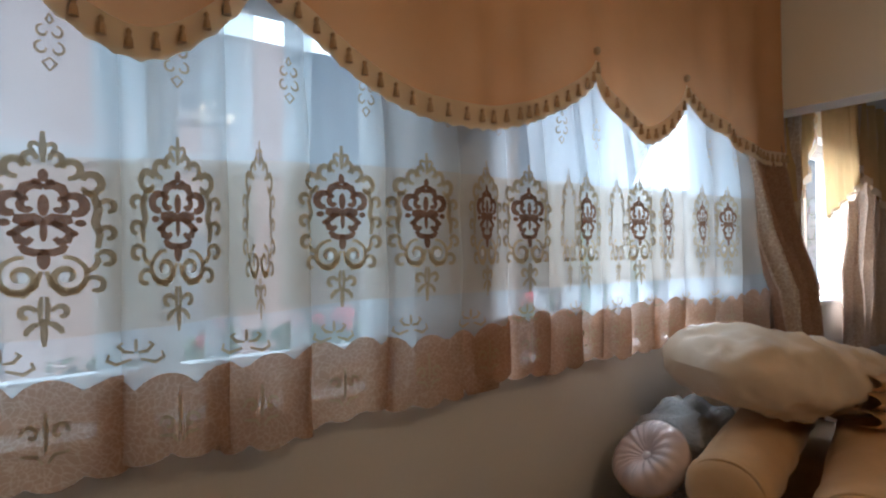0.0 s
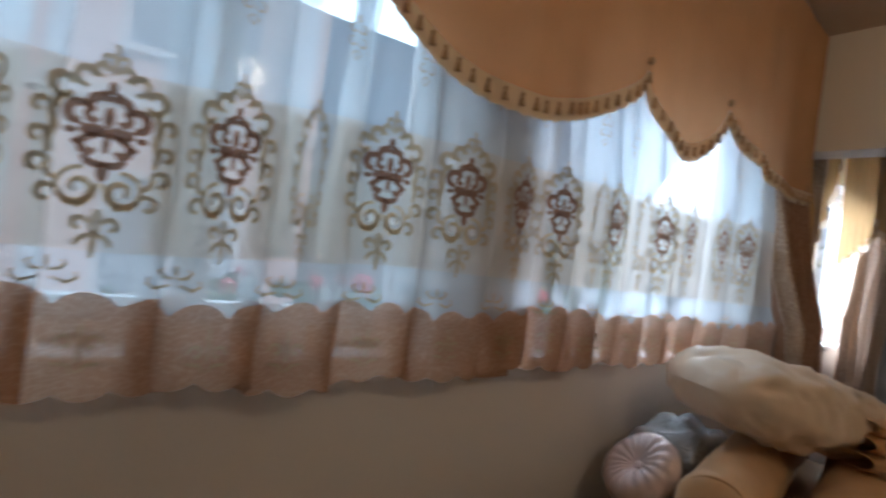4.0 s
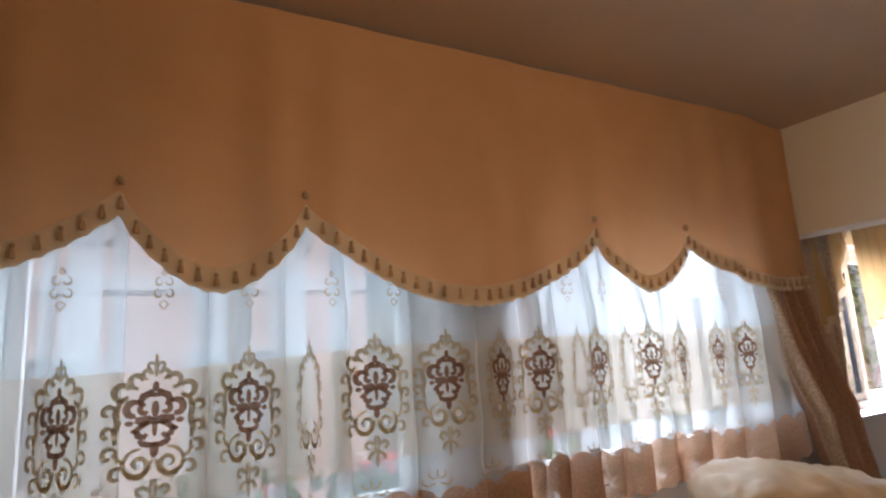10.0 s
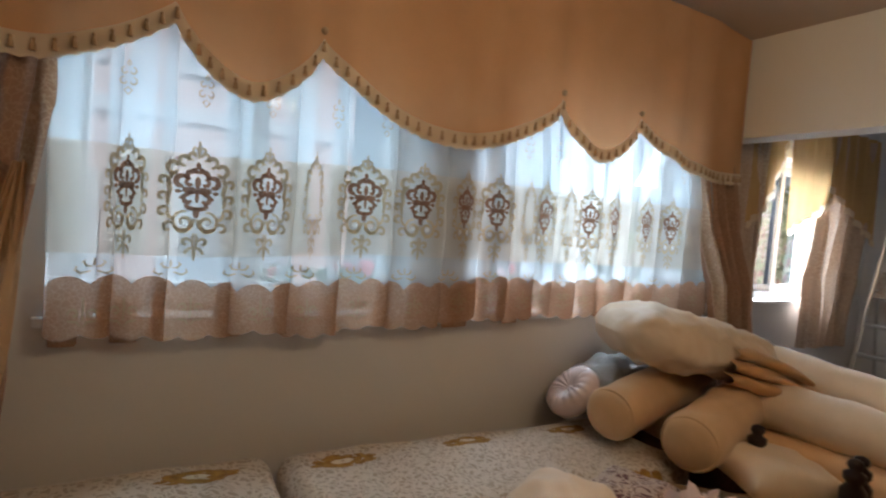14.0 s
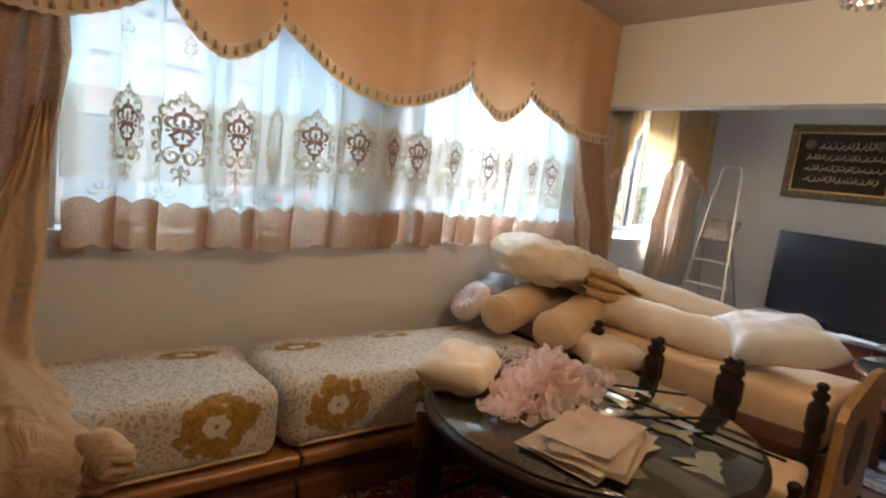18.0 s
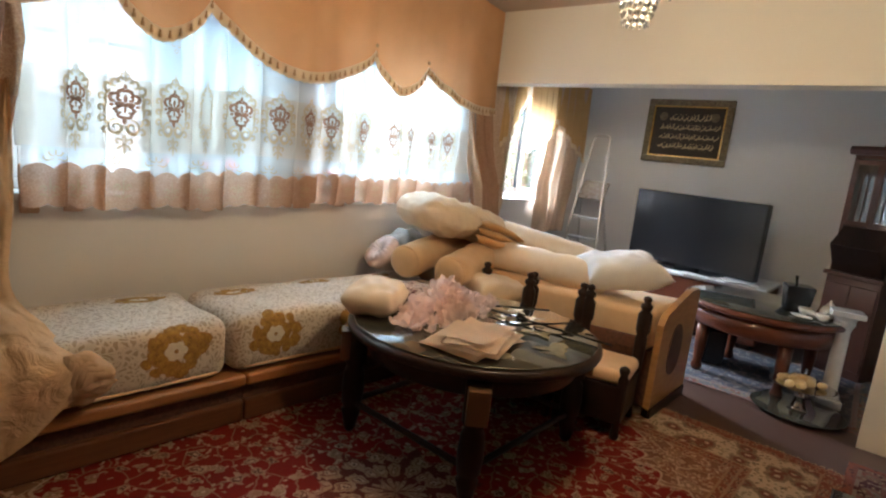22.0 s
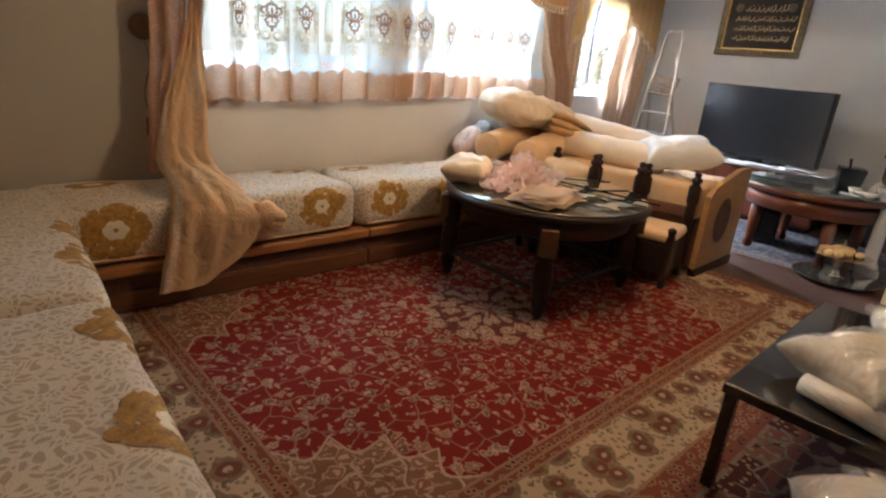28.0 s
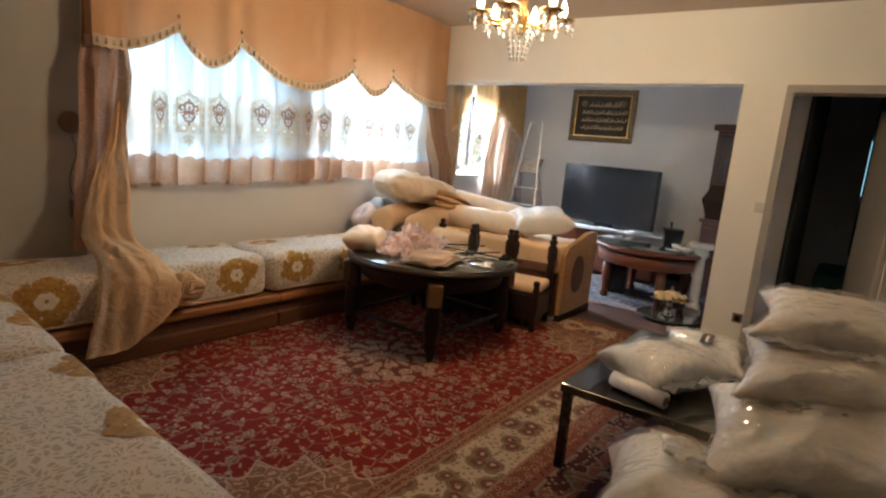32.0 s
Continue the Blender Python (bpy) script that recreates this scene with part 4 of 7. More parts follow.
# ---- long sofa under the window and the one along the left wall ----
def flower(gold, line, heart, place, r, seed):
    """A raised velvet flower on a cushion; place maps (u, v) in metres to the surface."""
    rnd = random.Random(seed)

    def blob(bm, c, size, n, h, ruffle=0.15, phase=0.0):
        rag = [1 + ruffle * math.sin(5 * j + phase) + rnd.uniform(-0.09, 0.09) for j in range(n)]
        ring = [(c[0] + size * rag[j] * math.cos(2 * math.pi * j / n), c[1] + size * rag[j] * math.sin(2 * math.pi * j / n)) for j in range(n)]
        mid = bm.verts.new(place(c[0], c[1], h + 0.003))
        half = [bm.verts.new(place((a + c[0]) / 2, (b + c[1]) / 2, h + 0.002)) for a, b in ring]
        vs = [bm.verts.new(place(a, b, h)) for a, b in ring]
        for j in range(n):
            bm.faces.new((mid, half[j], half[(j + 1) % n]))
            bm.faces.new((half[j], vs[j], vs[(j + 1) % n], half[(j + 1) % n]))
        return ring

    for rr, count, size in ((0.78, 14, 0.20), (0.48, 9, 0.21)):
        for k in range(count):
            a = 2 * math.pi * k / count + rnd.uniform(-0.12, 0.12)
            q = r * rr * rnd.uniform(0.82, 1.16)
            s = r * size * rnd.uniform(0.7, 1.25)
            h = 0.004 + 0.0007 * (k % 4) + (0.004 if rr < 0.5 else 0)
            ring = blob(gold, (q * math.cos(a), 0.82 * q * math.sin(a)), s, 12, h, 0.12, k)
            # a dark stitched line along the outer half of each petal
            pts = [p for p in ring if p[0] * math.cos(a) + p[1] * math.sin(a) > q * 0.9]
            for p0, p1 in zip(pts, pts[1:]):
                if math.dist(p0, p1) < s * 1.2:
                    f0, f1 = 0.93, 0.975
                    line.faces.new([line.verts.new(place(x * f, y * f, h + 0.004)) for (x, y), f in ((p0, f0), (p1, f0), (p1, f1), (p0, f1))])
    for k in range(6):
        a = 2 * math.pi * k / 6
        blob(heart, (r * 0.2 * math.cos(a), 0.8 * r * 0.2 * math.sin(a)), r * 0.15, 8, 0.014 + 0.0005 * k, 0.05)
    blob(line, (0, 0), r * 0.07, 8, 0.024, 0.0)


def cushion(lx, ly, z0, z1, seed):
    """A long seat mattress with soft edges and an uneven top."""
    bm = boxed((0, 0, z0), (lx, ly, z1), 0.075, 5)
    bmesh.ops.subdivide_edges(bm, edges=[e for e in bm.edges if e.calc_length() > 0.18], cuts=10, use_grid_fill=True)
    for v in bm.verts:
        if v.co.z > z0 + 0.05:
            v.co.z += wob(v.co, 0.3, 0.018, seed) + wob(v.co, 0.09, 0.005, seed)
            v.co.y += wob(v.co, 0.25, 0.012, seed + 2)
    return bm


def seat_cushion(name, label, m, lx, ly, z0, z1, seed, flowers, up=0.185):
    ob = thing(name, label, "seat cushion", group="sofa seat cushions")
    ob.matrix_world = m
    bm = cushion(lx, ly, z0, z1, seed)
    bmesh.ops.recalc_face_normals(bm, faces=bm.faces)
    skin = BVHTree.FromBMesh(bm)
    part("mattress", bm, VELVET, ob, "", True)

    def on_skin(q, off):
        spot, normal = skin.find_nearest(q)[:2]
        return spot + normal * (0.002 + 0.1 * off)
    tube_bm = tube([(0.06, 0.012, z0 + 0.035), (lx / 2, 0.004, z0 + 0.03), (lx - 0.06, 0.012, z0 + 0.035)], 0.008, 6)
    part("piping", tube_bm, SATIN_GOLD, ob)
    for k, (fx, r) in enumerate(flowers):
        mid = z0 + up

        def place(u, v, off):
            # the flower wraps from the front face over the rounded edge onto the top
            s, edge, rad = v + mid, z1 - 0.08, 0.08
            if s < edge:
                y, z = 0.0, s
            elif s < edge + rad * 1.57:
                a = (s - edge) / rad
                y, z = rad - rad * math.cos(a), edge + rad * math.sin(a)
            else:
                y, z = rad + (s - edge - rad * 1.57), z1
            return on_skin((fx + u, y, z), off)

        def top(u, v, off):
            return on_skin((fx + u, ly - 0.15 + 0.42 * v, z1 + 0.02), off)
        for where, size in ((place, r), (top, r * 0.85)):
            gold, line, heart = bmesh.new(), bmesh.new(), bmesh.new()
            flower(gold, line, heart, where, size, seed * 10 + k)
            g = part("gold_flower", gold, GOLD_FLOWER, ob, "raised gold velvet flower", True)
            tagged(part("petal_edges", line, FLOWER_LINE, g), kind="stuff")
            part("flower_heart", heart, FLOWER_HEART, g)
    return ob


def sofa_base(name, label, m, length, depth, seams):
    ob = thing(name, label, "sofa base")
    ob.matrix_world = m
    part("carcass", boxed((0, 0.06, 0.02), (length, depth, 0.25)), CARVED, ob)
    xs = [0, *seams, length]
    for a, b in zip(xs, xs[1:]):
        part("top_rail", boxed((a + 0.002, -0.015, 0.205), (b - 0.002, depth, 0.268), 0.018, 3), WOOD, ob)
        part("front_panel", boxed((a + 0.002, 0.03, 0.125), (b - 0.002, 0.06, 0.205)), CARVED, ob, "dark carved strip")
        part("lower_rail", boxed((a + 0.002, 0.0, 0.015), (b - 0.002, 0.06, 0.125), 0.012, 2), LOW_WOOD, ob)
    return ob


SOFA = pose(-1.72, 0.47, 0, 0, 0, -2.0)
sofa_base("sofa_base", "honey wood sofa base with a carved dark strip", SOFA, 3.66, 0.60, (1.75,))
seat_cushion("seat_cushion", "cream damask seat cushion with gold flowers, in the room corner", SOFA, 1.66, 0.60, 0.268, 0.565, 1, ((0.30, 0.17), (1.40, 0.15)))
seat_cushion("seat_cushion", "cream damask seat cushion with gold flowers, under the window", SOFA @ pose(1.68, 0, 0), 1.62, 0.60, 0.268, 0.565, 2, ((0.22, 0.15), (0.76, 0.14), (1.3, 0.14)))
sofa_base("sofa_base", "honey wood sofa base along the side wall", pose(-1.795, -2.3, 0, 0, 0, 86.0) , 2.75, 1.0, (1.2,))
seat_cushion("seat_cushion", "cream patterned seat cushion with gold flowers, along the side wall", pose(-1.80, -2.45, 0, 0, 0, 86.0), 1.91, 1.0, 0.268, 0.565, 3, ((0.45, 0.17), (1.19, 0.17), (1.70, 0.15)), 0.255)
seat_cushion("seat_cushion", "cream patterned seat cushion filling the sofa corner", pose(-1.665, -0.53, 0, 0, 0, 86.0), 1.50, 1.0, 0.268, 0.57, 4, ((0.40, 0.16), (0.75, 0.12)), 0.255)


# ---- crosswise sofa with bolsters ----
def cross_sofa():
    ob = thing("daybed", "gold upholstered daybed with a honey wood end panel", "daybed")
    part("frame", boxed((1.97, -0.92, 0.05), (2.58, 1.06, 0.42), 0.01), CARVED, ob)
    bm = boxed((1.93, -0.90, 0.42), (2.60, 1.06, 0.66), 0.05, 4)
    bmesh.ops.subdivide_edges(bm, edges=[e for e in bm.edges if e.calc_length() > 0.2], cuts=8, use_grid_fill=True)
    for v in bm.verts:
        v.co.z += wob(v.co, 0.25, 0.02)
        v.co.x += wob(v.co, 0.3, 0.015, 4)
    part("mattress", bm, SATIN_GOLD, ob, "gold satin mattress", True)
    outline = [(1.93, 0.0), (1.93, 0.60), (1.98, 0.66), (2.40, 0.765), (2.56, 0.765), (2.60, 0.73), (2.60, 0.0)]
    e = part("end_panel", prism(outline, -0.965, -0.925), PANEL_WOOD, ob, "light honey wood end panel")
    bmesh_mod = bmesh.new()
    ring = [(2.23 + 0.13 * math.cos(a), 0.40 + 0.17 * math.sin(a)) for a in [2 * math.pi * k / 28 for k in range(28)]]
    part("round_inlay", prism(ring, -0.970, -0.950, bmesh_mod), CARVED, e, "dark carved round inlay")
    part("skid", boxed((1.93, -0.975, 0.0), (2.60, -0.92, 0.07), 0.006), DARK_WOOD, e)
    return ob


cross_sofa()


def roll(label, length, r, a, b, seed, mat_, group="bolsters"):
    a, b = Vector(a), Vector(b)
    d = b - a
    ob = thing("bolster", label, "bolster", group=group)
    part("cover", bolster(length, r, seed), mat_, ob, "", True)
    for side in (-0.474, 0.474):
        part("piping", tube([(side * length, 0.925 * r * math.cos(q), r + 0.925 * r * math.sin(q) * (0.94 if math.sin(q) < 0 else 1)) for q in [2 * math.pi * k / 28 for k in range(28)]], 0.006, 6, closed=True), mat_, ob, "", True)
    turn = Matrix.Rotation(math.atan2(d.y, d.x), 4, "Z") @ Matrix.Rotation(-math.atan2(d.z, d.xy.length), 4, "Y")
    ob.matrix_world = Matrix.Translation((a + b) / 2) @ turn @ Matrix.Translation((0, 0, -r))
    return ob


roll("gold satin bolster lying on the daybed corner", 0.94, 0.118, (1.26, 0.58, 0.71), (2.18, 0.80, 0.79), 1, SATIN_GOLD)
roll("gold satin bolster lying slantwise on the daybed", 0.86, 0.118, (1.37, 0.27, 0.69), (2.20, 0.50, 0.76), 2, SATIN_GOLD)
roll("cream satin bolster along the back of the daybed", 0.86, 0.115, (2.28, 0.52, 0.89), (2.40, -0.30, 0.79), 3, SATIN_CREAM)
roll("cream satin bolster along the front of the daybed", 0.92, 0.115, (2.04, 0.42, 0.77), (2.16, -0.46, 0.74), 4, SATIN_CREAM)


def put(bm, name, mat_, m, label, category, group=""):
    return solid(name, bm, mat_, label, category, group, smooth=True, m=m)


put(pillow(0.58, 0.42, 0.20, 5.0, 0.18), "pillow", WHITE_LINEN, pose(2.25, -0.53, 0.735, 0, 0, -47) @ pose(0, 0, 0, 12, -7, 0), "plump white linen pillow on the daybed", "pillow")
put(pillow(0.46, 0.34, 0.13, 6.0), "pillow", SATIN_CREAM, pose(1.70, 0.12, 0.545, 6, 4, -20), "small cream satin pillow on a low chair", "pillow")
put(pillow(0.50, 0.36, 0.15, 7.0), "pillow", SATIN_GOLD, pose(1.54, 0.0, 0.402, 0, 0, -30), "flat gold satin pillow under another on a chair", "pillow")


FOLD_GOLD = material("orange_gold_satin", (0.62, 0.36, 0.15), 0.45, scale=12, amount=0.6, grain=300, bump=0.15, other=(0.46, 0.25, 0.10), sheen=0.2)


def folded_quilt():
    ob = thing("folded_quilt", "big cream satin quilt folded over a heap, gold fold edges", "quilt", (1.85, 0.66, 0.865), -12)

    def bend(x):
        return 0.055 - 0.13 * x - 0.16 * max(0.0, x) ** 2

    def body(u, v):
        # a soft loaf that narrows to its hanging corner: u along it, v round its section
        a, w = 2 * u - 1, 2 * math.pi * v
        k = max(0.0, 1 - abs(a) ** (3.0 if a < 0 else 5.0)) ** 0.5
        hy, hz = 0.30 * (0.30 + 0.70 * k) * (0.88 - 0.06 * a), (0.135 - 0.020 * a) * k
        c, s = math.cos(w), math.sin(w)
        x = 0.46 * a
        y = hy * math.copysign(abs(c) ** 0.7, c)
        z = 0.075 + bend(x) + hz * math.copysign(abs(s) ** 0.75, s)
        q = (x * 1.1, y * 2.0, z * 2)
        d = (wob(q, 0.15, 0.030, 3.0) + wob(q, 0.055, 0.014, 5.0) + 0.006 * math.sin(26 * x + 9 * y)) * min(1.0, 2 * k)
        return (x + 0.02 * math.sin(9 * y), y + d * c, z + d * s)
    part("cover", sheet(body, 72, 56), SATIN_CREAM, ob, "puffy cream satin cover", True)
    for k in range(3):
        def lip(u, v):
            # one folded layer, a flattened roll that shows its rounded front
            a = -0.6 * math.pi + 1.2 * math.pi * v
            x = -0.02 + 0.02 * k + (0.52 - 0.03 * k) * u
            r = 0.034 * (0.55 + 0.45 * math.sin(math.pi * min(1.0, 0.12 + 1.1 * u)))
            return (x, -0.300 - 0.070 * math.cos(a) + 0.012 * k + 0.05 * (1 - u) ** 2 + wob((x, k, 0), 0.12, 0.016), -0.030 + 0.060 * k + bend(x) - 0.05 * u * u + r * math.sin(a) + wob((x, k, 2), 0.10, 0.010))
        part("fold", sheet(lip, 34, 14), FOLD_GOLD, ob, "gold folded edge", True)
    return ob


folded_quilt()


put(pillow(0.40, 0.26, 0.18, 2.2, 0.06, 26, 0.05), "plastic_parcel", PARCEL, pose(1.66, 0.93, 0.67, 0, 0, 10), "grey bundle in crinkled plastic under the quilt", "bundle")
put(pillow(0.40, 0.30, 0.16, 4.4, 0.06, 26, 0.05), "plastic_parcel", PARCEL, pose(2.42, 0.66, 0.80, 0, 0, -30), "silver plastic wrapped bundle behind the bolsters", "bundle")


def ring_cushion(at, turn, tilt, label):
    ob = thing("round_cushion", label, "cushion", group="round pink cushions")
    ob.matrix_world = Matrix.Translation(at) @ pose(0, 0, 0, 0, 0, turn) @ pose(0, 0, 0, tilt, 0, 0)
    bm, rings, n = bmesh.new(), [], 108
    for j in range(n):
        w = 2 * math.pi * j / n
        p = 1 + 0.09 * math.cos(w * 18 + 1.5 * math.sin(3 * w))
        prof = [(0.012, 0.018), (0.05, 0.048 * p), (0.095, 0.058 * p), (0.128, 0.042), (0.14, 0.0), (0.128, -0.042), (0.095, -0.055), (0.05, -0.045), (0.012, -0.02)]
        rings.append([bm.verts.new((r * math.cos(w), r * math.sin(w), z)) for r, z in prof])
    for j in range(n):
        a, b = rings[j], rings[(j + 1) % n]
        for i in range(8):
            bm.faces.new((a[i], a[i + 1], b[i + 1], b[i]))
    part("stuffed_ring", bm, PINK_SATIN, ob, "", True)
    part("button", lathe([(0.006, 0.012), (0.016, 0.02), (0.016, 0.026), (0.004, 0.03)], 12), PINK_SATIN, ob)
    return ob


ring_cushion((1.35, 0.88, 0.72), -108, 46, "pink satin pleated round cushion leaning on the sofa")
ring_cushion((1.66, 0.94, 0.68), -20, 40, "pink satin pleated round cushion behind another")


# ---- round table ----
BLOCK_WOOD = material("mid_brown_block", (0.16, 0.08, 0.032), 0.4, scale=7, amount=0.8, grain=50, bump=0.08, other=(0.13, 0.06, 0.025), stretch=(3, 3, 1))
TABLE = (0.84, -0.36)


def round_table():
    ob = thing("round_table", "large dark wooden round table with a glass top", "table", (*TABLE, 0))
    part("tabletop", lathe([(0.60, 0.565), (0.635, 0.575), (0.645, 0.595), (0.64, 0.612), (0.625, 0.618)], 64), DARK_WOOD, ob, "", True)
    part("glass", lathe([(0.615, 0.619), (0.618, 0.623), (0.612, 0.627)], 64), GLASS_TOP, ob, "glossy glass top over pale painted leaves", True)
    part("apron", lathe([(0.52, 0.455), (0.535, 0.465), (0.55, 0.55), (0.54, 0.564)], 48), DARK_WOOD, ob, "", True)
    for k, (x, y) in enumerate(((-0.47, -0.39), (0.41, -0.40), (-0.44, 0.39), (0.45, 0.38))):
        leg = part("leg", lathe([(0.014, 0.0), (0.030, 0.03), (0.042, 0.09), (0.050, 0.125), (0.036, 0.14), (0.052, 0.16), (0.058, 0.24), (0.052, 0.33), (0.040, 0.36), (0.056, 0.385), (0.056, 0.55)], 14), DARK_WOOD, ob, "", True)
        leg.location = (x, y, 0)
        b = part("bracket", boxed((-0.046, -0.03, 0.40), (0.046, 0.02, 0.55), 0.004), BLOCK_WOOD, leg, "brown wood block")
        b.matrix_basis = pose(0.05 * x / 0.6, 0.05 * y / 0.6, 0, 0, 0, math.degrees(math.atan2(y, x)) + 90)
    for a, b in (((-0.47, -0.39), (0.41, -0.40)), ((0.41, -0.40), (0.45, 0.38)), ((0.45, 0.38), (-0.44, 0.39)), ((-0.44, 0.39), (-0.47, -0.39))):
        part("stretcher", tube([(*a, 0.17), (*b, 0.17)], 0.016, 8), DARK_WOOD, ob)
    rnd = random.Random(5)
    bm = bmesh.new()
    for k in range(16):
        a, r = rnd.uniform(0, 6.28), rnd.uniform(0.15, 0.52)
        c, t, s = (r * math.cos(a), r * math.sin(a)), rnd.uniform(0, 6.28), rnd.uniform(0.05, 0.10)
        pts = []
        for j in range(14):
            w = 2 * math.pi * j / 14
            q = s * (0.7 + 0.3 * math.cos(3 * w)) * (1.3 if abs(math.cos(w)) > 0.6 else 0.6)
            pts.append(bm.verts.new((c[0] + q * math.cos(w + t), c[1] + q * math.sin(w + t), 0.6276 + 0.0004 * k)))
        hub = bm.verts.new((c[0], c[1], 0.6276 + 0.0004 * k))
        for j in range(14):
            bm.faces.new((hub, pts[j], pts[(j + 1) % 14]))
    part("painted_leaves", bm, PAINTED_LEAF, ob, "pale leaf decoration")
    return ob


PAINTED_LEAF = material("pale_painted_leaf", (0.34, 0.31, 0.20), 0.12, scale=30, amount=0.6, bump=0.02, other=(0.16, 0.15, 0.10), coat=1.0)
round_table()
TOP = 0.63


def tulle_heap(at):
    ob = thing("tulle_heap", "heap of crumpled pink tulle on the table", "tulle", at)
    rnd = random.Random(11)
    for k in range(120):
        c = Vector((max(-0.36, min(0.36, rnd.gauss(0, 0.19))), max(-0.16, min(0.16, rnd.gauss(0, 0.075))), 0.0))
        r = rnd.uniform(0.030, 0.052)
        c.z = r * 0.45 + 0.12 * math.exp(-(c.x / 0.2) ** 2 - (c.y / 0.1) ** 2) * rnd.uniform(0.3, 1.2)
        turn = Matrix.Rotation(rnd.uniform(0, 6.28), 3, "Z") @ Matrix.Rotation(rnd.uniform(-1.1, 1.1), 3, "X")
        lobes, phase = rnd.choice((4, 5, 6)), rnd.uniform(0, 6.28)

        def petal(u, v):
            # a cupped, frilled disc
            a, q = 2 * math.pi * u, 0.12 + 0.88 * v
            x, y = r * q * math.cos(a), r * q * math.sin(a)
            z = r * (0.85 * q * q + 0.26 * q * math.sin(lobes * a + phase) + 0.10 * q * math.sin(11 * a))
            p = turn @ Vector((x, y, z)) + c
            return (p.x, p.y, max(0.002, p.z))
        part("ruffle", sheet(petal, 30, 4), PINK_TULLE, ob, "", True)
    return ob


heap = tulle_heap((0.82, -0.18, TOP))
heap.matrix_world = pose(0.76, -0.20, TOP, 0, 0, 14)
put(pillow(0.34, 0.27, 0.16, 9.0, -0.05, 26, 0.03), "pillow", SATIN_CREAM, pose(0.50, 0.03, TOP, 0, 0, 30), "small cream satin pillow on the table rim", "pillow")


def cloth_stack():
    ob = thing("folded_cloth", "stack of folded peach napkins on the glass table", "cloth", (0.56, -0.58, TOP), 12)
    for k in range(5):
        def f(u, v):
            x, y = (u - 0.5) * (0.44 - 0.02 * k), (v - 0.5) * (0.30 - 0.015 * k)
            return (x + 0.02 * math.sin(k * 2), y + 0.015 * math.cos(k * 3), 0.004 + 0.011 * k + wob((x, y, k), 0.12, 0.016, k) * (0.4 + k * 0.2) + 0.012 * math.sin(math.pi * u))
        bm = sheet(f, 24, 18)
        bmesh.ops.solidify(bm, geom=bm.faces[:], thickness=0.008)
        p = part("folded_piece", bm, PEACH, ob, "", True)
        p.matrix_basis = pose(0, 0, 0.006, 0, 0, (-8, 5, -3, 9, 0)[k])
    return ob


PEACH = material("peach_cloth", (0.90, 0.70, 0.53), 0.85, scale=12, amount=0.4, grain=300, bump=0.15)
cloth_stack()
for k, (a, b) in enumerate((((1.08, -0.28), (1.12, -0.98)), ((0.87, -0.52), (1.25, -0.70)), ((1.02, -0.24), (1.32, -0.52)))):
    solid("iron_rod", tube([(*a, TOP + 0.012 + 0.012 * k), (*b, TOP + 0.012 + 0.012 * k)], 0.006, 8), BLACK_PLASTIC, "thin black iron rod lying on the table", "rod", "rods on the table")
put(pillow(0.32, 0.26, 0.09, 12.0), "embroidered_cushion", DARK_DAMASK, pose(0.84, 0.09, TOP, 0, 0, 20), "dark red cushion with pale embroidery on the table", "cushion")


# ---- low chairs ----
def low_chair():
    ob = thing("low_chair", "low dark turned wood chair with a gold cushioned seat", "chair", group="low chairs round the table")
    bm = boxed((-0.19, -0.20, 0.315), (0.19, 0.17, 0.40), 0.035, 4)
    part("seat", bm, SATIN_GOLD, ob, "gold padded seat", True)
    part("seat_frame", boxed((-0.192, -0.205, 0.10), (0.192, 0.185, 0.315), 0.008), DARK_WOOD, ob)
    prof = [(0.018, 0.0), (0.026, 0.03), (0.02, 0.1), (0.028, 0.2), (0.028, 0.32)]
    for x in (-0.17, 0.17):
        for y in (-0.18, 0.19):
            back = y > 0
            p = prof + ([(0.036, 0.42), (0.036, 0.52), (0.030, 0.53), (0.042, 0.56), (0.042, 0.66), (0.024, 0.685), (0.036, 0.70), (0.036, 0.72), (0.018, 0.732), (0.027, 0.75), (0.022, 0.765), (0.008, 0.772)] if back else [(0.032, 0.36), (0.022, 0.385), (0.030, 0.41), (0.026, 0.425), (0.010, 0.435)])
            leg = part("back_post" if back else "front_leg", lathe(p, 12), DARK_WOOD, ob, "", True)
            leg.location = (x, y, 0)
    part("back_panel", boxed((-0.15, 0.178, 0.44), (0.15, 0.202, 0.52), 0.006), CARVED, ob, "low carved back board")
    for z in (0.12, 0.2):
        for x in (-0.17, 0.17):
            part("stretcher", tube([(x, -0.18, z), (x, 0.19, z)], 0.012, 8), DARK_WOOD, ob)
    return ob


chair = low_chair()
chair.matrix_world = pose(1.500, 0.005, 0, 0, 0, -88)
copy_thing(chair, pose(1.580, -0.345, 0, 0, 0, -83))
copy_thing(chair, pose(1.640, -0.735, 0, 0, 0, -80))


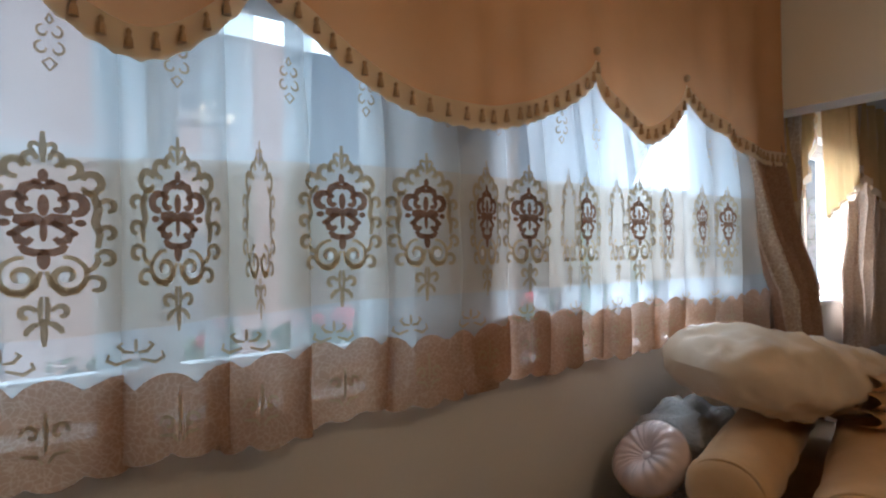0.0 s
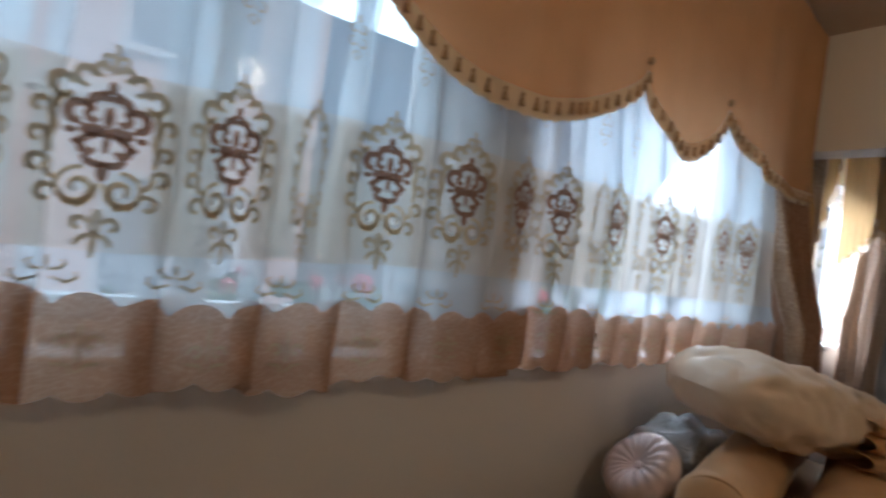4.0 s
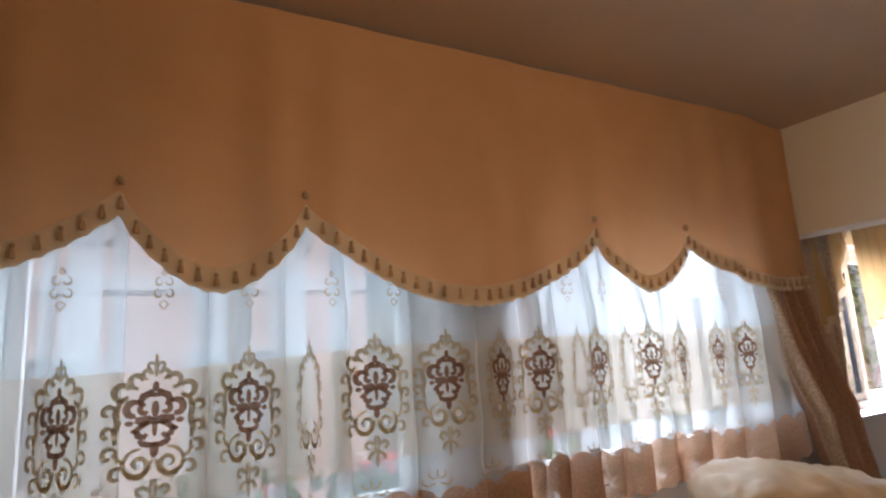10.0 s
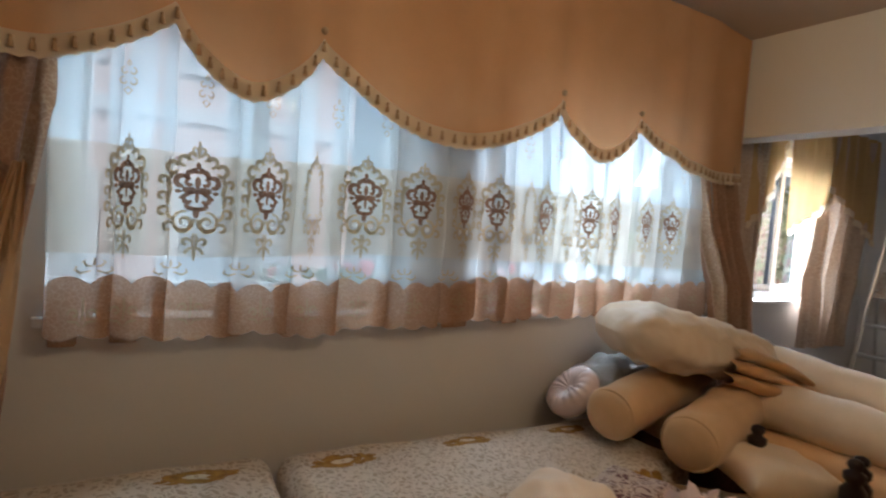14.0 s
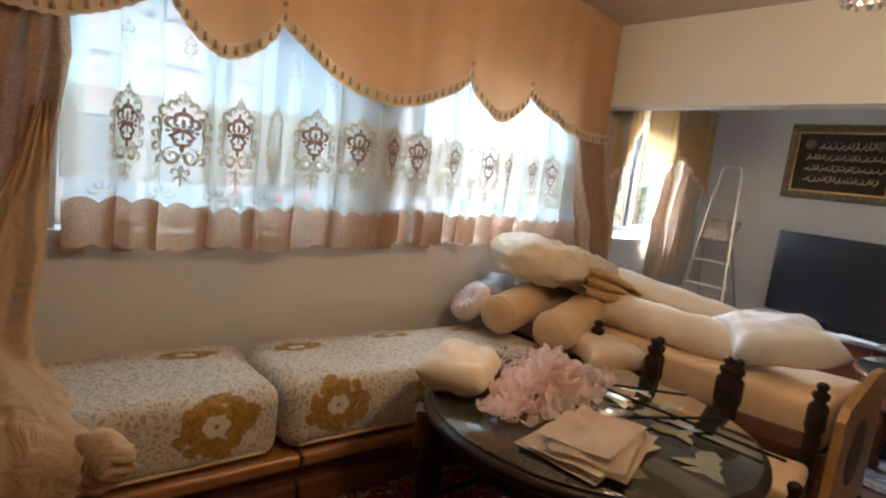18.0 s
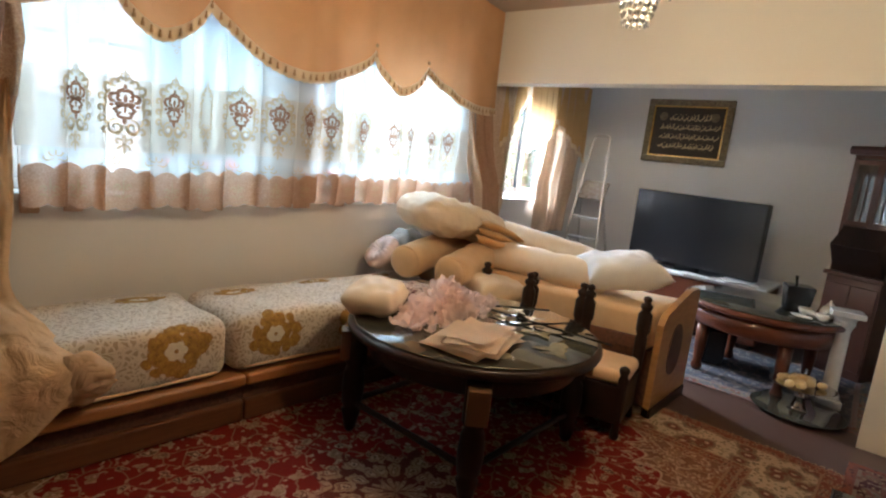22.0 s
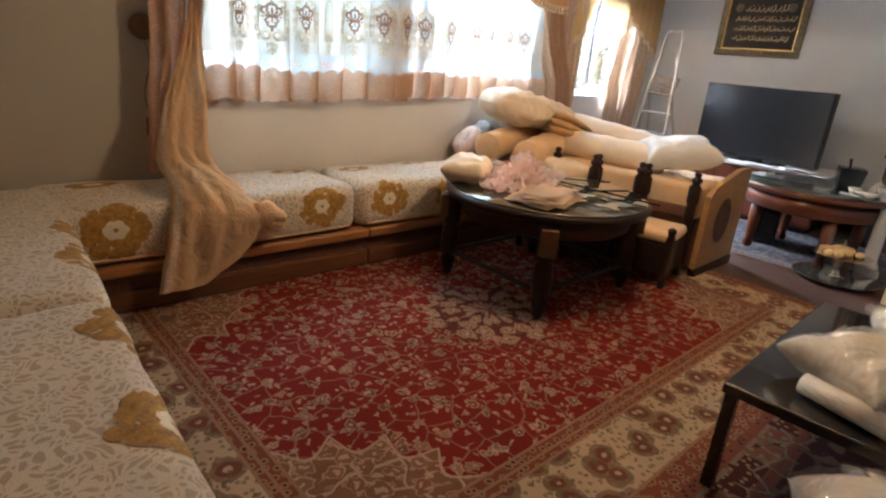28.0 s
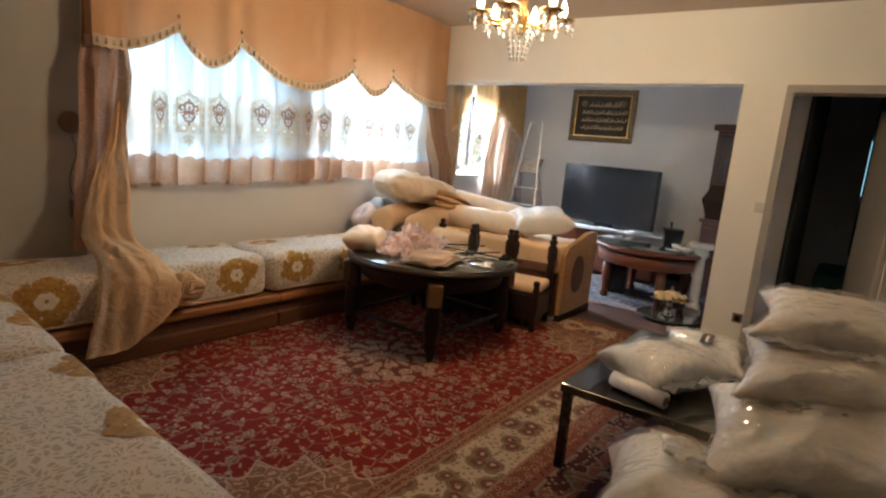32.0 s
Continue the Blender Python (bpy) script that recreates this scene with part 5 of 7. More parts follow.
# ---- rugs ----
def rug_material(name, field, ground, pale, deep, half, inner, medallion=None, scale=8.5, faded=(0.46, 0.26, 0.155), stripe=False):
    """Woven pattern in the rug's own metres: borders by the distance from the edge, scattered flowers in the field."""
    m = bpy.data.materials.new(name)
    m.use_nodes = True
    n, l = m.node_tree.nodes, m.node_tree.links
    p = n["Principled BSDF"]
    p.inputs["Roughness"].default_value, p.inputs["Sheen Weight"].default_value = 0.95, 0.04
    co = n.new("ShaderNodeTexCoord")

    def math_node(op, a, b=None, clamp=False):
        x = n.new("ShaderNodeMath")
        x.operation, x.use_clamp = op, clamp
        for k, v in enumerate((a, b)):
            if v is None:
                continue
            if isinstance(v, (int, float)):
                x.inputs[k].default_value = v
            else:
                l.new(v, x.inputs[k])
        return x.outputs[0]

    def mixc(fac, a, b):
        x = n.new("ShaderNodeMix")
        x.data_type = "RGBA"
        l.new(fac, x.inputs["Factor"])
        for key, v in (("A", a), ("B", b)):
            if isinstance(v, tuple):
                x.inputs[key].default_value = (*v, 1)
            else:
                l.new(v, x.inputs[key])
        return x.outputs["Result"]

    def step(v, a, b):
        r = n.new("ShaderNodeMapRange")
        r.inputs["From Min"].default_value, r.inputs["From Max"].default_value = a, b
        l.new(v, r.inputs[0])
        return r.outputs[0]

    warp = n.new("ShaderNodeTexNoise")
    warp.inputs["Scale"].default_value, warp.inputs["Detail"].default_value = 9.0, 2
    l.new(co.outputs["Object"], warp.inputs["Vector"])
    wv = n.new("ShaderNodeVectorMath")
    wv.operation = "MULTIPLY_ADD"
    wv.inputs[1].default_value = (0.07, 0.07, 0.0)
    l.new(warp.outputs["Color"], wv.inputs[0])
    l.new(co.outputs["Object"], wv.inputs[2])

    ragged = n.new("ShaderNodeTexNoise")
    ragged.inputs["Scale"].default_value, ragged.inputs["Detail"].default_value = 34.0, 1
    l.new(co.outputs["Object"], ragged.inputs["Vector"])
    leafy = n.new("ShaderNodeVectorMath")
    leafy.operation = "MULTIPLY_ADD"
    leafy.inputs[1].default_value = (0.055, 0.055, 0.0)
    l.new(ragged.outputs["Color"], leafy.inputs[0])
    l.new(wv.outputs[0], leafy.inputs[2])

    def cells(s, feature="F1", vec=None):
        v = n.new("ShaderNodeTexVoronoi")
        v.feature, v.voronoi_dimensions = feature, "2D"
        v.inputs["Scale"].default_value = s
        l.new(vec or co.outputs["Object"], v.inputs["Vector"])
        return v

    sep = n.new("ShaderNodeSeparateXYZ")
    l.new(co.outputs["Object"], sep.inputs[0])
    dx = math_node("SUBTRACT", half[0], math_node("ABSOLUTE", sep.outputs[0]))
    dy = math_node("SUBTRACT", half[1], math_node("ABSOLUTE", sep.outputs[1]))
    edge = math_node("MINIMUM", dx, dy)

    # field: large flowers, small flowers, thin vines
    big, little, vines = cells(scale, vec=leafy.outputs[0]), cells(scale * 2.3, vec=leafy.outputs[0]), cells(scale * 0.9, "DISTANCE_TO_EDGE", wv.outputs[0])
    col = mixc(step(vines.outputs["Distance"], 0.035, 0.015), field, (pale[0] * 0.6, pale[1] * 0.45, pale[2] * 0.4))
    tone = n.new("ShaderNodeSeparateColor")
    l.new(little.outputs["Color"], tone.inputs[0])
    few = math_node("GREATER_THAN", tone.outputs[0], 0.25)
    col = mixc(math_node("MULTIPLY", step(little.outputs["Distance"], 0.25, 0.18), few), col, mixc(tone.outputs[1], pale, faded))
    bt = n.new("ShaderNodeSeparateColor")
    l.new(big.outputs["Color"], bt.inputs[0])
    col = mixc(step(big.outputs["Distance"], 0.24, 0.21), col, mixc(bt.outputs[1], pale, faded))
    col = mixc(step(big.outputs["Distance"], 0.17, 0.14), col, mixc(bt.outputs[2], deep, faded))
    col = mixc(step(big.outputs["Distance"], 0.07, 0.05), col, pale)
    if medallion:
        r = n.new("ShaderNodeVectorMath")
        r.operation = "LENGTH"
        l.new(wv.outputs[0], r.inputs[0])
        ang = math_node("ARCTAN2", sep.outputs[1], sep.outputs[0])
        polar = n.new("ShaderNodeCombineXYZ")
        l.new(math_node("MULTIPLY", ang, 16 / (2 * math.pi)), polar.inputs[0])
        l.new(math_node("MULTIPLY", r.outputs["Value"], 9.0), polar.inputs[1])
        rag = n.new("ShaderNodeVectorMath")
        rag.operation = "MULTIPLY_ADD"
        rag.inputs[1].default_value = (0.5, 0.5, 0.0)
        l.new(ragged.outputs["Color"], rag.inputs[0])
        l.new(polar.outputs[0], rag.inputs[2])
        petals = cells(1.0, "F1", rag.outputs[0])
        petals.inputs["Randomness"].default_value = 0.45
        md = mixc(step(petals.outputs["Distance"], 0.46, 0.40), (0.17, 0.03, 0.022), mixc(warp.outputs[0], pale, faded))
        md = mixc(step(petals.outputs["Distance"], 0.30, 0.26), md, (0.30, 0.12, 0.08))
        md = mixc(step(petals.outputs["Distance"], 0.22, 0.18), md, pale)
        md = mixc(step(petals.outputs["Distance"], 0.09, 0.06), md, deep)
        md = mixc(step(little.outputs["Distance"], 0.13, 0.08), md, faded)
        lobes = math_node("MULTIPLY_ADD", math_node("ABSOLUTE", math_node("SINE", math_node("MULTIPLY", ang, 6.0))), 0.09)
        l.new(r.outputs["Value"], lobes.node.inputs[2])
        col = mixc(step(lobes, medallion + 0.01, medallion - 0.01), col, md)
        # quarter medallions in the field's corners
        cx, cy = math_node("SUBTRACT", inner[0], math_node("ABSOLUTE", sep.outputs[0])), math_node("SUBTRACT", inner[1], math_node("ABSOLUTE", sep.outputs[1]))
        cr = math_node("SQRT", math_node("ADD", math_node("MULTIPLY", cx, cx), math_node("MULTIPLY", cy, cy)))
        ca = math_node("ARCTAN2", cy, cx)
        cl = math_node("MULTIPLY_ADD", math_node("ABSOLUTE", math_node("SINE", math_node("MULTIPLY", ca, 8.0))), 0.10)
        l.new(cr, cl.node.inputs[2])
        rose = cells(11.0, vec=leafy.outputs[0])
        sp = mixc(step(vines.outputs["Distance"], 0.06, 0.03), mixc(warp.outputs[0], (0.24, 0.08, 0.045), (0.40, 0.22, 0.13)), pale)
        sp = mixc(step(little.outputs["Distance"], 0.26, 0.20), sp, mixc(tone.outputs[1], pale, faded))
        sp = mixc(step(rose.outputs["Distance"], 0.42, 0.40), sp, pale)
        sp = mixc(step(rose.outputs["Distance"], 0.37, 0.34), sp, mixc(bt.outputs[1], (0.33, 0.11, 0.06), (0.40, 0.24, 0.14)))
        sp = mixc(step(rose.outputs["Distance"], 0.14, 0.11), sp, pale)
        col = mixc(step(cl, 0.54, 0.535), col, pale)
        col = mixc(step(cl, 0.525, 0.520), col, sp)
    # borders
    w = half[1] - inner[1]
    tiny, rosette = cells(26.0), cells(7.0, vec=wv.outputs[0])
    guard = mixc(step(tiny.outputs["Distance"], 0.45, 0.35), (0.30, 0.085, 0.045), mixc(step(tiny.outputs["Distance"], 0.2, 0.15), faded, deep))
    main = mixc(step(rosette.outputs["Distance"], 0.42, 0.38), ground, mixc(warp.outputs[0], (0.20, 0.15, 0.09), faded))
    main = mixc(step(tiny.outputs["Distance"], 0.26, 0.18), main, (0.40, 0.27, 0.16))
    main = mixc(step(rosette.outputs["Distance"], 0.27, 0.23), main, (0.25, 0.08, 0.05))
    main = mixc(step(rosette.outputs["Distance"], 0.10, 0.08), main, pale)
    main = mixc(step(little.outputs["Distance"], 0.16, 0.12), main, (0.22, 0.16, 0.09))
    col = mixc(step(edge, w + 0.002, w - 0.002), col, guard)
    col = mixc(step(edge, w * 0.82 + 0.002, w * 0.82 - 0.002), col, main)
    col = mixc(step(edge, w * 0.20 + 0.002, w * 0.20 - 0.002), col, guard)
    for q in (w, w * 0.82, w * 0.2, w * 0.9):
        line = math_node("LESS_THAN", math_node("ABSOLUTE", math_node("SUBTRACT", edge, q)), 0.006)
        col = mixc(line, col, faded)
    if stripe:
        dash = math_node("MULTIPLY", math_node("LESS_THAN", math_node("ABSOLUTE", math_node("SUBTRACT", edge, 0.055)), 0.009), math_node("GREATER_THAN", math_node("SINE", math_node("MULTIPLY", sep.outputs[0], 42.0)), -0.6))
        col = mixc(dash, col, pale)
        curl = cells(9.0, "DISTANCE_TO_EDGE", wv.outputs[0])
        ring = math_node("MULTIPLY", step(curl.outputs["Distance"], 0.055, 0.035), math_node("LESS_THAN", math_node("ABSOLUTE", math_node("SUBTRACT", edge, 0.16)), 0.06))
        col = mixc(ring, col, pale)
    wear = n.new("ShaderNodeTexNoise")
    wear.inputs["Scale"].default_value, wear.inputs["Detail"].default_value = 2.2, 5
    l.new(co.outputs["Object"], wear.inputs["Vector"])
    hs = n.new("ShaderNodeHueSaturation")
    l.new(col, hs.inputs["Color"])
    vr = n.new("ShaderNodeMapRange")
    vr.inputs["To Min"].default_value, vr.inputs["To Max"].default_value = 0.75, 1.2
    l.new(wear.outputs[0], vr.inputs[0])
    l.new(vr.outputs[0], hs.inputs["Value"])
    l.new(hs.outputs[0], p.inputs["Base Color"])
    pile = n.new("ShaderNodeTexNoise")
    pile.inputs["Scale"].default_value = 420
    l.new(co.outputs["Object"], pile.inputs["Vector"])
    b = n.new("ShaderNodeBump")
    b.inputs["Strength"].default_value, b.inputs["Distance"].default_value = 0.35, 0.006
    l.new(pile.outputs[0], b.inputs["Height"])
    l.new(b.outputs[0], p.inputs["Normal"])
    return m


def rug(name, label, m, half, z, mat_, fringe=True):
    ob = thing(name, label, "rug")
    ob.matrix_world = m
    def f(u, v):
        x, y = (2 * u - 1) * half[0], (2 * v - 1) * half[1]
        return (x + wob((x, y, 0), 0.5, 0.012), y + wob((x, y, 3), 0.5, 0.012), z + abs(wob((x, y, 0), 0.35, 0.004)))
    bm = sheet(f, 60, 44)
    bmesh.ops.solidify(bm, geom=bm.faces[:], thickness=0.007)
    part("woven_sheet", bm, mat_, ob)
    if fringe:
        bm, rnd = bmesh.new(), random.Random(3)
        for s in (-1, 1):
            for k in range(int(half[1] * 110)):
                y = -half[1] + 2 * half[1] * k / (half[1] * 110)
                x0, d, e = s * half[0], rnd.uniform(0.025, 0.05), rnd.uniform(-0.012, 0.012)
                vs = [bm.verts.new(q) for q in ((x0, y, z + 0.001), (x0, y + 0.009, z + 0.001), (x0 + s * d, y + 0.006 + e, 0.0025), (x0 + s * d, y + 0.001 + e, 0.0025))]
                bm.faces.new(vs)
        tagged(part("fringe", bm, PAPER_FRINGE, ob, "cream knotted fringe"), kind="stuff")
    return ob


PAPER_FRINGE = material("cream_wool_fringe", (0.50, 0.38, 0.24), 0.95, scale=30, amount=0.5, bump=0.2)
RED_RUG = rug_material("red_persian_weave", (0.30, 0.011, 0.006), (0.72, 0.54, 0.36), (0.69, 0.48, 0.34), (0.13, 0.03, 0.022), (1.99, 1.41), (1.52, 0.95), 0.42)
rug("persian_rug", "red Persian rug with cream floral borders and medallion", pose(0.21, -0.51, 0, 0, 0, -1.0), (1.99, 1.41), 0.010, RED_RUG)
DARK_RUG = rug_material("dark_red_weave", (0.065, 0.007, 0.008), (0.085, 0.010, 0.010), (0.30, 0.21, 0.15), (0.05, 0.01, 0.012), (1.5, 0.9), (1.3, 0.7), None, 3.0, (0.25, 0.08, 0.05), True)
rug("dark_rug", "dark red rug under the black coffee table", pose(0.9, -2.832, 0, 0, 0, -1.0), (1.5, 0.9), 0.008, DARK_RUG, False)
BLUE_RUG = rug_material("grey_blue_weave", (0.11, 0.11, 0.14), (0.15, 0.145, 0.155), (0.36, 0.34, 0.33), (0.10, 0.09, 0.12), (0.75, 1.5), (0.6, 1.35), None, 7.0, (0.30, 0.22, 0.20))
rug("grey_rug", "worn grey blue rug on the alcove floor", pose(3.62, -0.55, 0, 0, 0, 2.0), (0.75, 1.5), 0.008, BLUE_RUG, False)


# ---- alcove: television, console, cabinet ----
def television():
    ob = thing("television", "large black flat television with a dark glossy screen", "television", (4.43, -0.345, 0.60), 90 - 12.7 + 180)
    w = 1.34
    part("body", boxed((-w / 2, -0.035, 0.035), (w / 2, 0.05, 0.755), 0.012, 3), BLACK_PLASTIC, ob)
    part("screen", boxed((-w / 2 + 0.045, 0.0505, 0.095), (w / 2 - 0.045, 0.054, 0.715)), SCREEN, ob, "dark glossy screen")
    part("logo_bar", boxed((-0.045, 0.0505, 0.058), (0.045, 0.0525, 0.070)), ALUMINIUM, ob)
    part("stand_neck", boxed((-0.12, -0.03, 0.012), (0.12, 0.03, 0.05), 0.005), BLACK_PLASTIC, ob)
    part("stand_foot", boxed((-0.32, -0.14, 0.0), (0.32, 0.14, 0.014), 0.005), BLACK_PLASTIC, ob)
    return ob


television()


def tv_bench():
    ob = thing("tv_bench", "pale low cabinet under the television", "cabinet", (4.55, -0.32, 0), 0)
    part("body", boxed((-0.32, -0.78, 0.06), (0.40, 0.72, 0.565), 0.006), RED_WOOD, ob)
    part("top", boxed((-0.36, -0.80, 0.566), (0.42, 0.74, 0.598), 0.008), PAPER, ob, "white top board")
    for k in range(3):
        d = part("door", boxed((-0.338, -0.77 + 0.5 * k, 0.09), (-0.321, -0.29 + 0.5 * k, 0.55), 0.004), RED_WOOD, ob)
        part("knob", lathe([(0.005, 0), (0.012, 0.01), (0.004, 0.02)], 10, (-0.345, -0.33 + 0.5 * k, 0.32)), GILT, d)
    part("plinth", boxed((-0.28, -0.74, 0.0), (0.38, 0.68, 0.06)), DARK_WOOD, ob)


tv_bench()
for k, (x, y, r) in enumerate(((4.24, -0.72, 12), (4.22, -0.50, -8), (4.25, -0.86, 30))):
    solid("paper", boxed((-0.10, -0.14, 0), (0.10, 0.14, 0.004 + 0.003 * k), 0.001), PAPER, "loose white papers lying before the television", "paper", "papers", m=pose(x, y, 0.5985 + 0.008 * k, 0, 0, r))


def console():
    ob = thing("console_table", "round red brown wooden table with a glass top", "table", (3.50, -1.22, 0))
    part("tabletop", lathe([(0.54, 0.55), (0.57, 0.56), (0.58, 0.58), (0.57, 0.598)], 56), RED_WOOD, ob, "", True)
    part("glass", lathe([(0.555, 0.5985), (0.56, 0.603), (0.555, 0.607)], 56), GLASS_TOP, ob, "dark glass top", True)
    part("apron", lathe([(0.50, 0.41), (0.515, 0.42), (0.525, 0.548)], 48), RED_WOOD, ob, "", True)
    for k in range(4):
        a = radians(35 + 90 * k)
        leg = part("leg", lathe([(0.03, 0), (0.045, 0.04), (0.03, 0.08), (0.045, 0.2), (0.05, 0.41)], 12), RED_WOOD, ob, "", True)
        leg.location = (0.42 * math.cos(a), 0.42 * math.sin(a), 0)


console()


def storage_case():
    ob = thing("storage_case", "small black case standing under the console table", "case", (3.62, -0.88, 0.009), 12)
    part("body", boxed((-0.16, -0.11, 0), (0.16, 0.11, 0.30), 0.02, 3), BLACK_PLASTIC, ob)
    part("lid", boxed((-0.164, -0.114, 0.301), (0.164, 0.114, 0.335), 0.012, 3), BLACK_PLASTIC, ob)
    part("handle", tube([(-0.05, 0, 0.335), (-0.045, 0, 0.36), (0.045, 0, 0.36), (0.05, 0, 0.335)], 0.007, 8), BLACK_PLASTIC, ob)


storage_case()


def bin_pot():
    ob = thing("black_pot", "black square pot with a short stick on the table", "pot", (3.52, -1.42, 0.608), 20)
    bm = bmesh.new()
    for a, b, z0, z1 in ((0.075, 0.095, 0, 0.19),):
        lo, hi = [bm.verts.new((x * a, y * a, z0)) for x, y in ((-1, -1), (1, -1), (1, 1), (-1, 1))], [bm.verts.new((x * b, y * b, z1)) for x, y in ((-1, -1), (1, -1), (1, 1), (-1, 1))]
        for k in range(4):
            bm.faces.new((lo[k], lo[(k + 1) % 4], hi[(k + 1) % 4], hi[k]))
        bm.faces.new(lo[::-1]), bm.faces.new(hi)
    bmesh.ops.bevel(bm, geom=bm.edges[:], offset=0.006, segments=2, affect="EDGES")
    part("vessel", bm, BLACK_PLASTIC, ob)
    part("stick", tube([(0.0, 0.02, 0.19), (0.0, 0.03, 0.26)], [0.008, 0.012], 8), BLACK_PLASTIC, ob)


bin_pot()


def tea_set():
    ob = thing("teapot", "cream ceramic teapot with a round lid", "teapot", (3.44, -1.64, 0.608))
    part("belly", lathe([(0.03, 0), (0.055, 0.02), (0.06, 0.05), (0.045, 0.085), (0.03, 0.095)], 20), CERAMIC, ob, "", True)
    part("lid", lathe([(0.03, 0.096), (0.022, 0.112), (0.006, 0.12), (0.01, 0.132), (0.003, 0.14)], 16), CERAMIC, ob, "", True)
    part("spout", tube([(-0.05, 0.0, 0.04), (-0.085, 0, 0.06), (-0.10, 0, 0.09)], [0.014, 0.01, 0.008], 8), CERAMIC, ob, "", True)
    part("handle", tube([(0.05, 0, 0.08), (0.09, 0, 0.075), (0.09, 0, 0.04), (0.055, 0, 0.025)], 0.006, 8), CERAMIC, ob, "", True)
    for k, (x, y) in enumerate(((3.36, -1.56), (3.30, -1.62), (3.40, -1.50))):
        cup = thing("tea_bowl", "small cream ceramic bowl on the glass table", "bowl", (x, y, 0.608), group="tea bowls")
        part("bowl", lathe([(0.02, 0), (0.035, 0.012), (0.05, 0.035 + 0.008 * k), (0.047, 0.035 + 0.008 * k), (0.03, 0.014)], 18), CERAMIC, cup, "", True)
    solid("oval_dish", lathe([(0.03, 0), (0.06, 0.006), (0.085, 0.016), (0.08, 0.017), (0.04, 0.01)], 24, squash=0.6), CERAMIC, "flat cream oval dish on the glass table", "dish", smooth=True, m=pose(3.24, -1.50, 0.608, 0, 0, 60))


tea_set()


def pedestal():
    ob = thing("pedestal", "white marble column pedestal with a square top", "pedestal", (3.36, -1.75, 0))
    part("base", boxed((-0.10, -0.10, 0), (0.10, 0.10, 0.06), 0.008), MARBLE, ob)
    part("shaft", lathe([(0.085, 0.06), (0.09, 0.08), (0.07, 0.10), (0.062, 0.13), (0.058, 0.50), (0.066, 0.52)], 24), MARBLE, ob, "", True)
    part("capital", lathe([(0.066, 0.52), (0.085, 0.55), (0.08, 0.57), (0.10, 0.60)], 12), MARBLE, ob)
    part("slab", boxed((-0.125, -0.125, 0.60), (0.125, 0.125, 0.635), 0.006), MARBLE, ob)
    return ob


MARBLE = material("white_marble", (0.72, 0.70, 0.66), 0.2, scale=4, amount=0.6, grain=20, bump=0.02, other=(0.5, 0.49, 0.47), coat=0.4)
pedestal().matrix_world = pose(3.36, -1.75, 0, 0, 0, 12) @ Matrix.Diagonal((0.8, 0.8, 1.12, 1))


def tiered_dish():
    ob = thing("tiered_dish", "two-tier silver and glass dish with golden fruit", "dish", (2.98, -1.62, 0))
    part("lower_tray", lathe([(0.08, 0.022), (0.20, 0.03), (0.215, 0.045), (0.21, 0.047), (0.08, 0.032)], 36), GLASS_TOP, ob, "dark glass tray", True)
    part("stem", lathe([(0.05, 0.03), (0.02, 0.06), (0.016, 0.14), (0.03, 0.17), (0.016, 0.2), (0.03, 0.245)], 16), SILVER, ob, "", True)
    part("upper_bowl", lathe([(0.03, 0.235), (0.10, 0.245), (0.15, 0.275), (0.146, 0.277), (0.09, 0.255)], 32), SILVER, ob, "", True)
    for k in range(3):
        a = 2.1 * k
        part("foot", tube([(0.13 * math.cos(a), 0.13 * math.sin(a), 0.028), (0.15 * math.cos(a), 0.15 * math.sin(a), 0.009)], 0.008, 8), SILVER, ob)
    rnd = random.Random(8)
    for k in range(24):
        a, r = rnd.uniform(0, 6.3), rnd.uniform(0, 0.135)
        s = bmesh.new()
        bmesh.ops.create_icosphere(s, subdivisions=2, radius=rnd.uniform(0.024, 0.034))
        for v in s.verts:
            v.co.x *= 1.3
        fruit = tagged(part("golden_fruit", s, GOLD_FRUIT, smooth=True), "small golden fruit heaped in the dish", "fruit", "fruit in the dish")
        fruit.matrix_world = pose(2.98 + r * math.cos(a), -1.62 + r * math.sin(a), 0.214 + 0.03 * (1 - r / 0.135), 0, 0, math.degrees(a))
    part("centre_handle", tube([(0, 0, 0.25), (0, 0, 0.36), (0.02, 0, 0.39), (0, 0, 0.42), (-0.02, 0, 0.39), (0, 0, 0.36)], 0.006, 8), SILVER, ob)
    return ob


SILVER = material("silver_plate", (0.70, 0.68, 0.64), 0.12, 1.0, scale=20, amount=0.3, bump=0.02)
GOLD_FRUIT = material("golden_fruit_skin", (0.70, 0.52, 0.26), 0.4, scale=30, amount=0.5, bump=0.1, other=(0.55, 0.33, 0.14))
tiered_dish().matrix_world = pose(2.98, -1.62, 0) @ Matrix.Diagonal((1.35, 1.35, 0.75, 1))


CABINET_WOOD = material("dark_mahogany", (0.07, 0.024, 0.014), 0.3, scale=5, amount=0.8, grain=40, bump=0.06, other=(0.05, 0.016, 0.01), stretch=(8, 8, 1), coat=0.4)


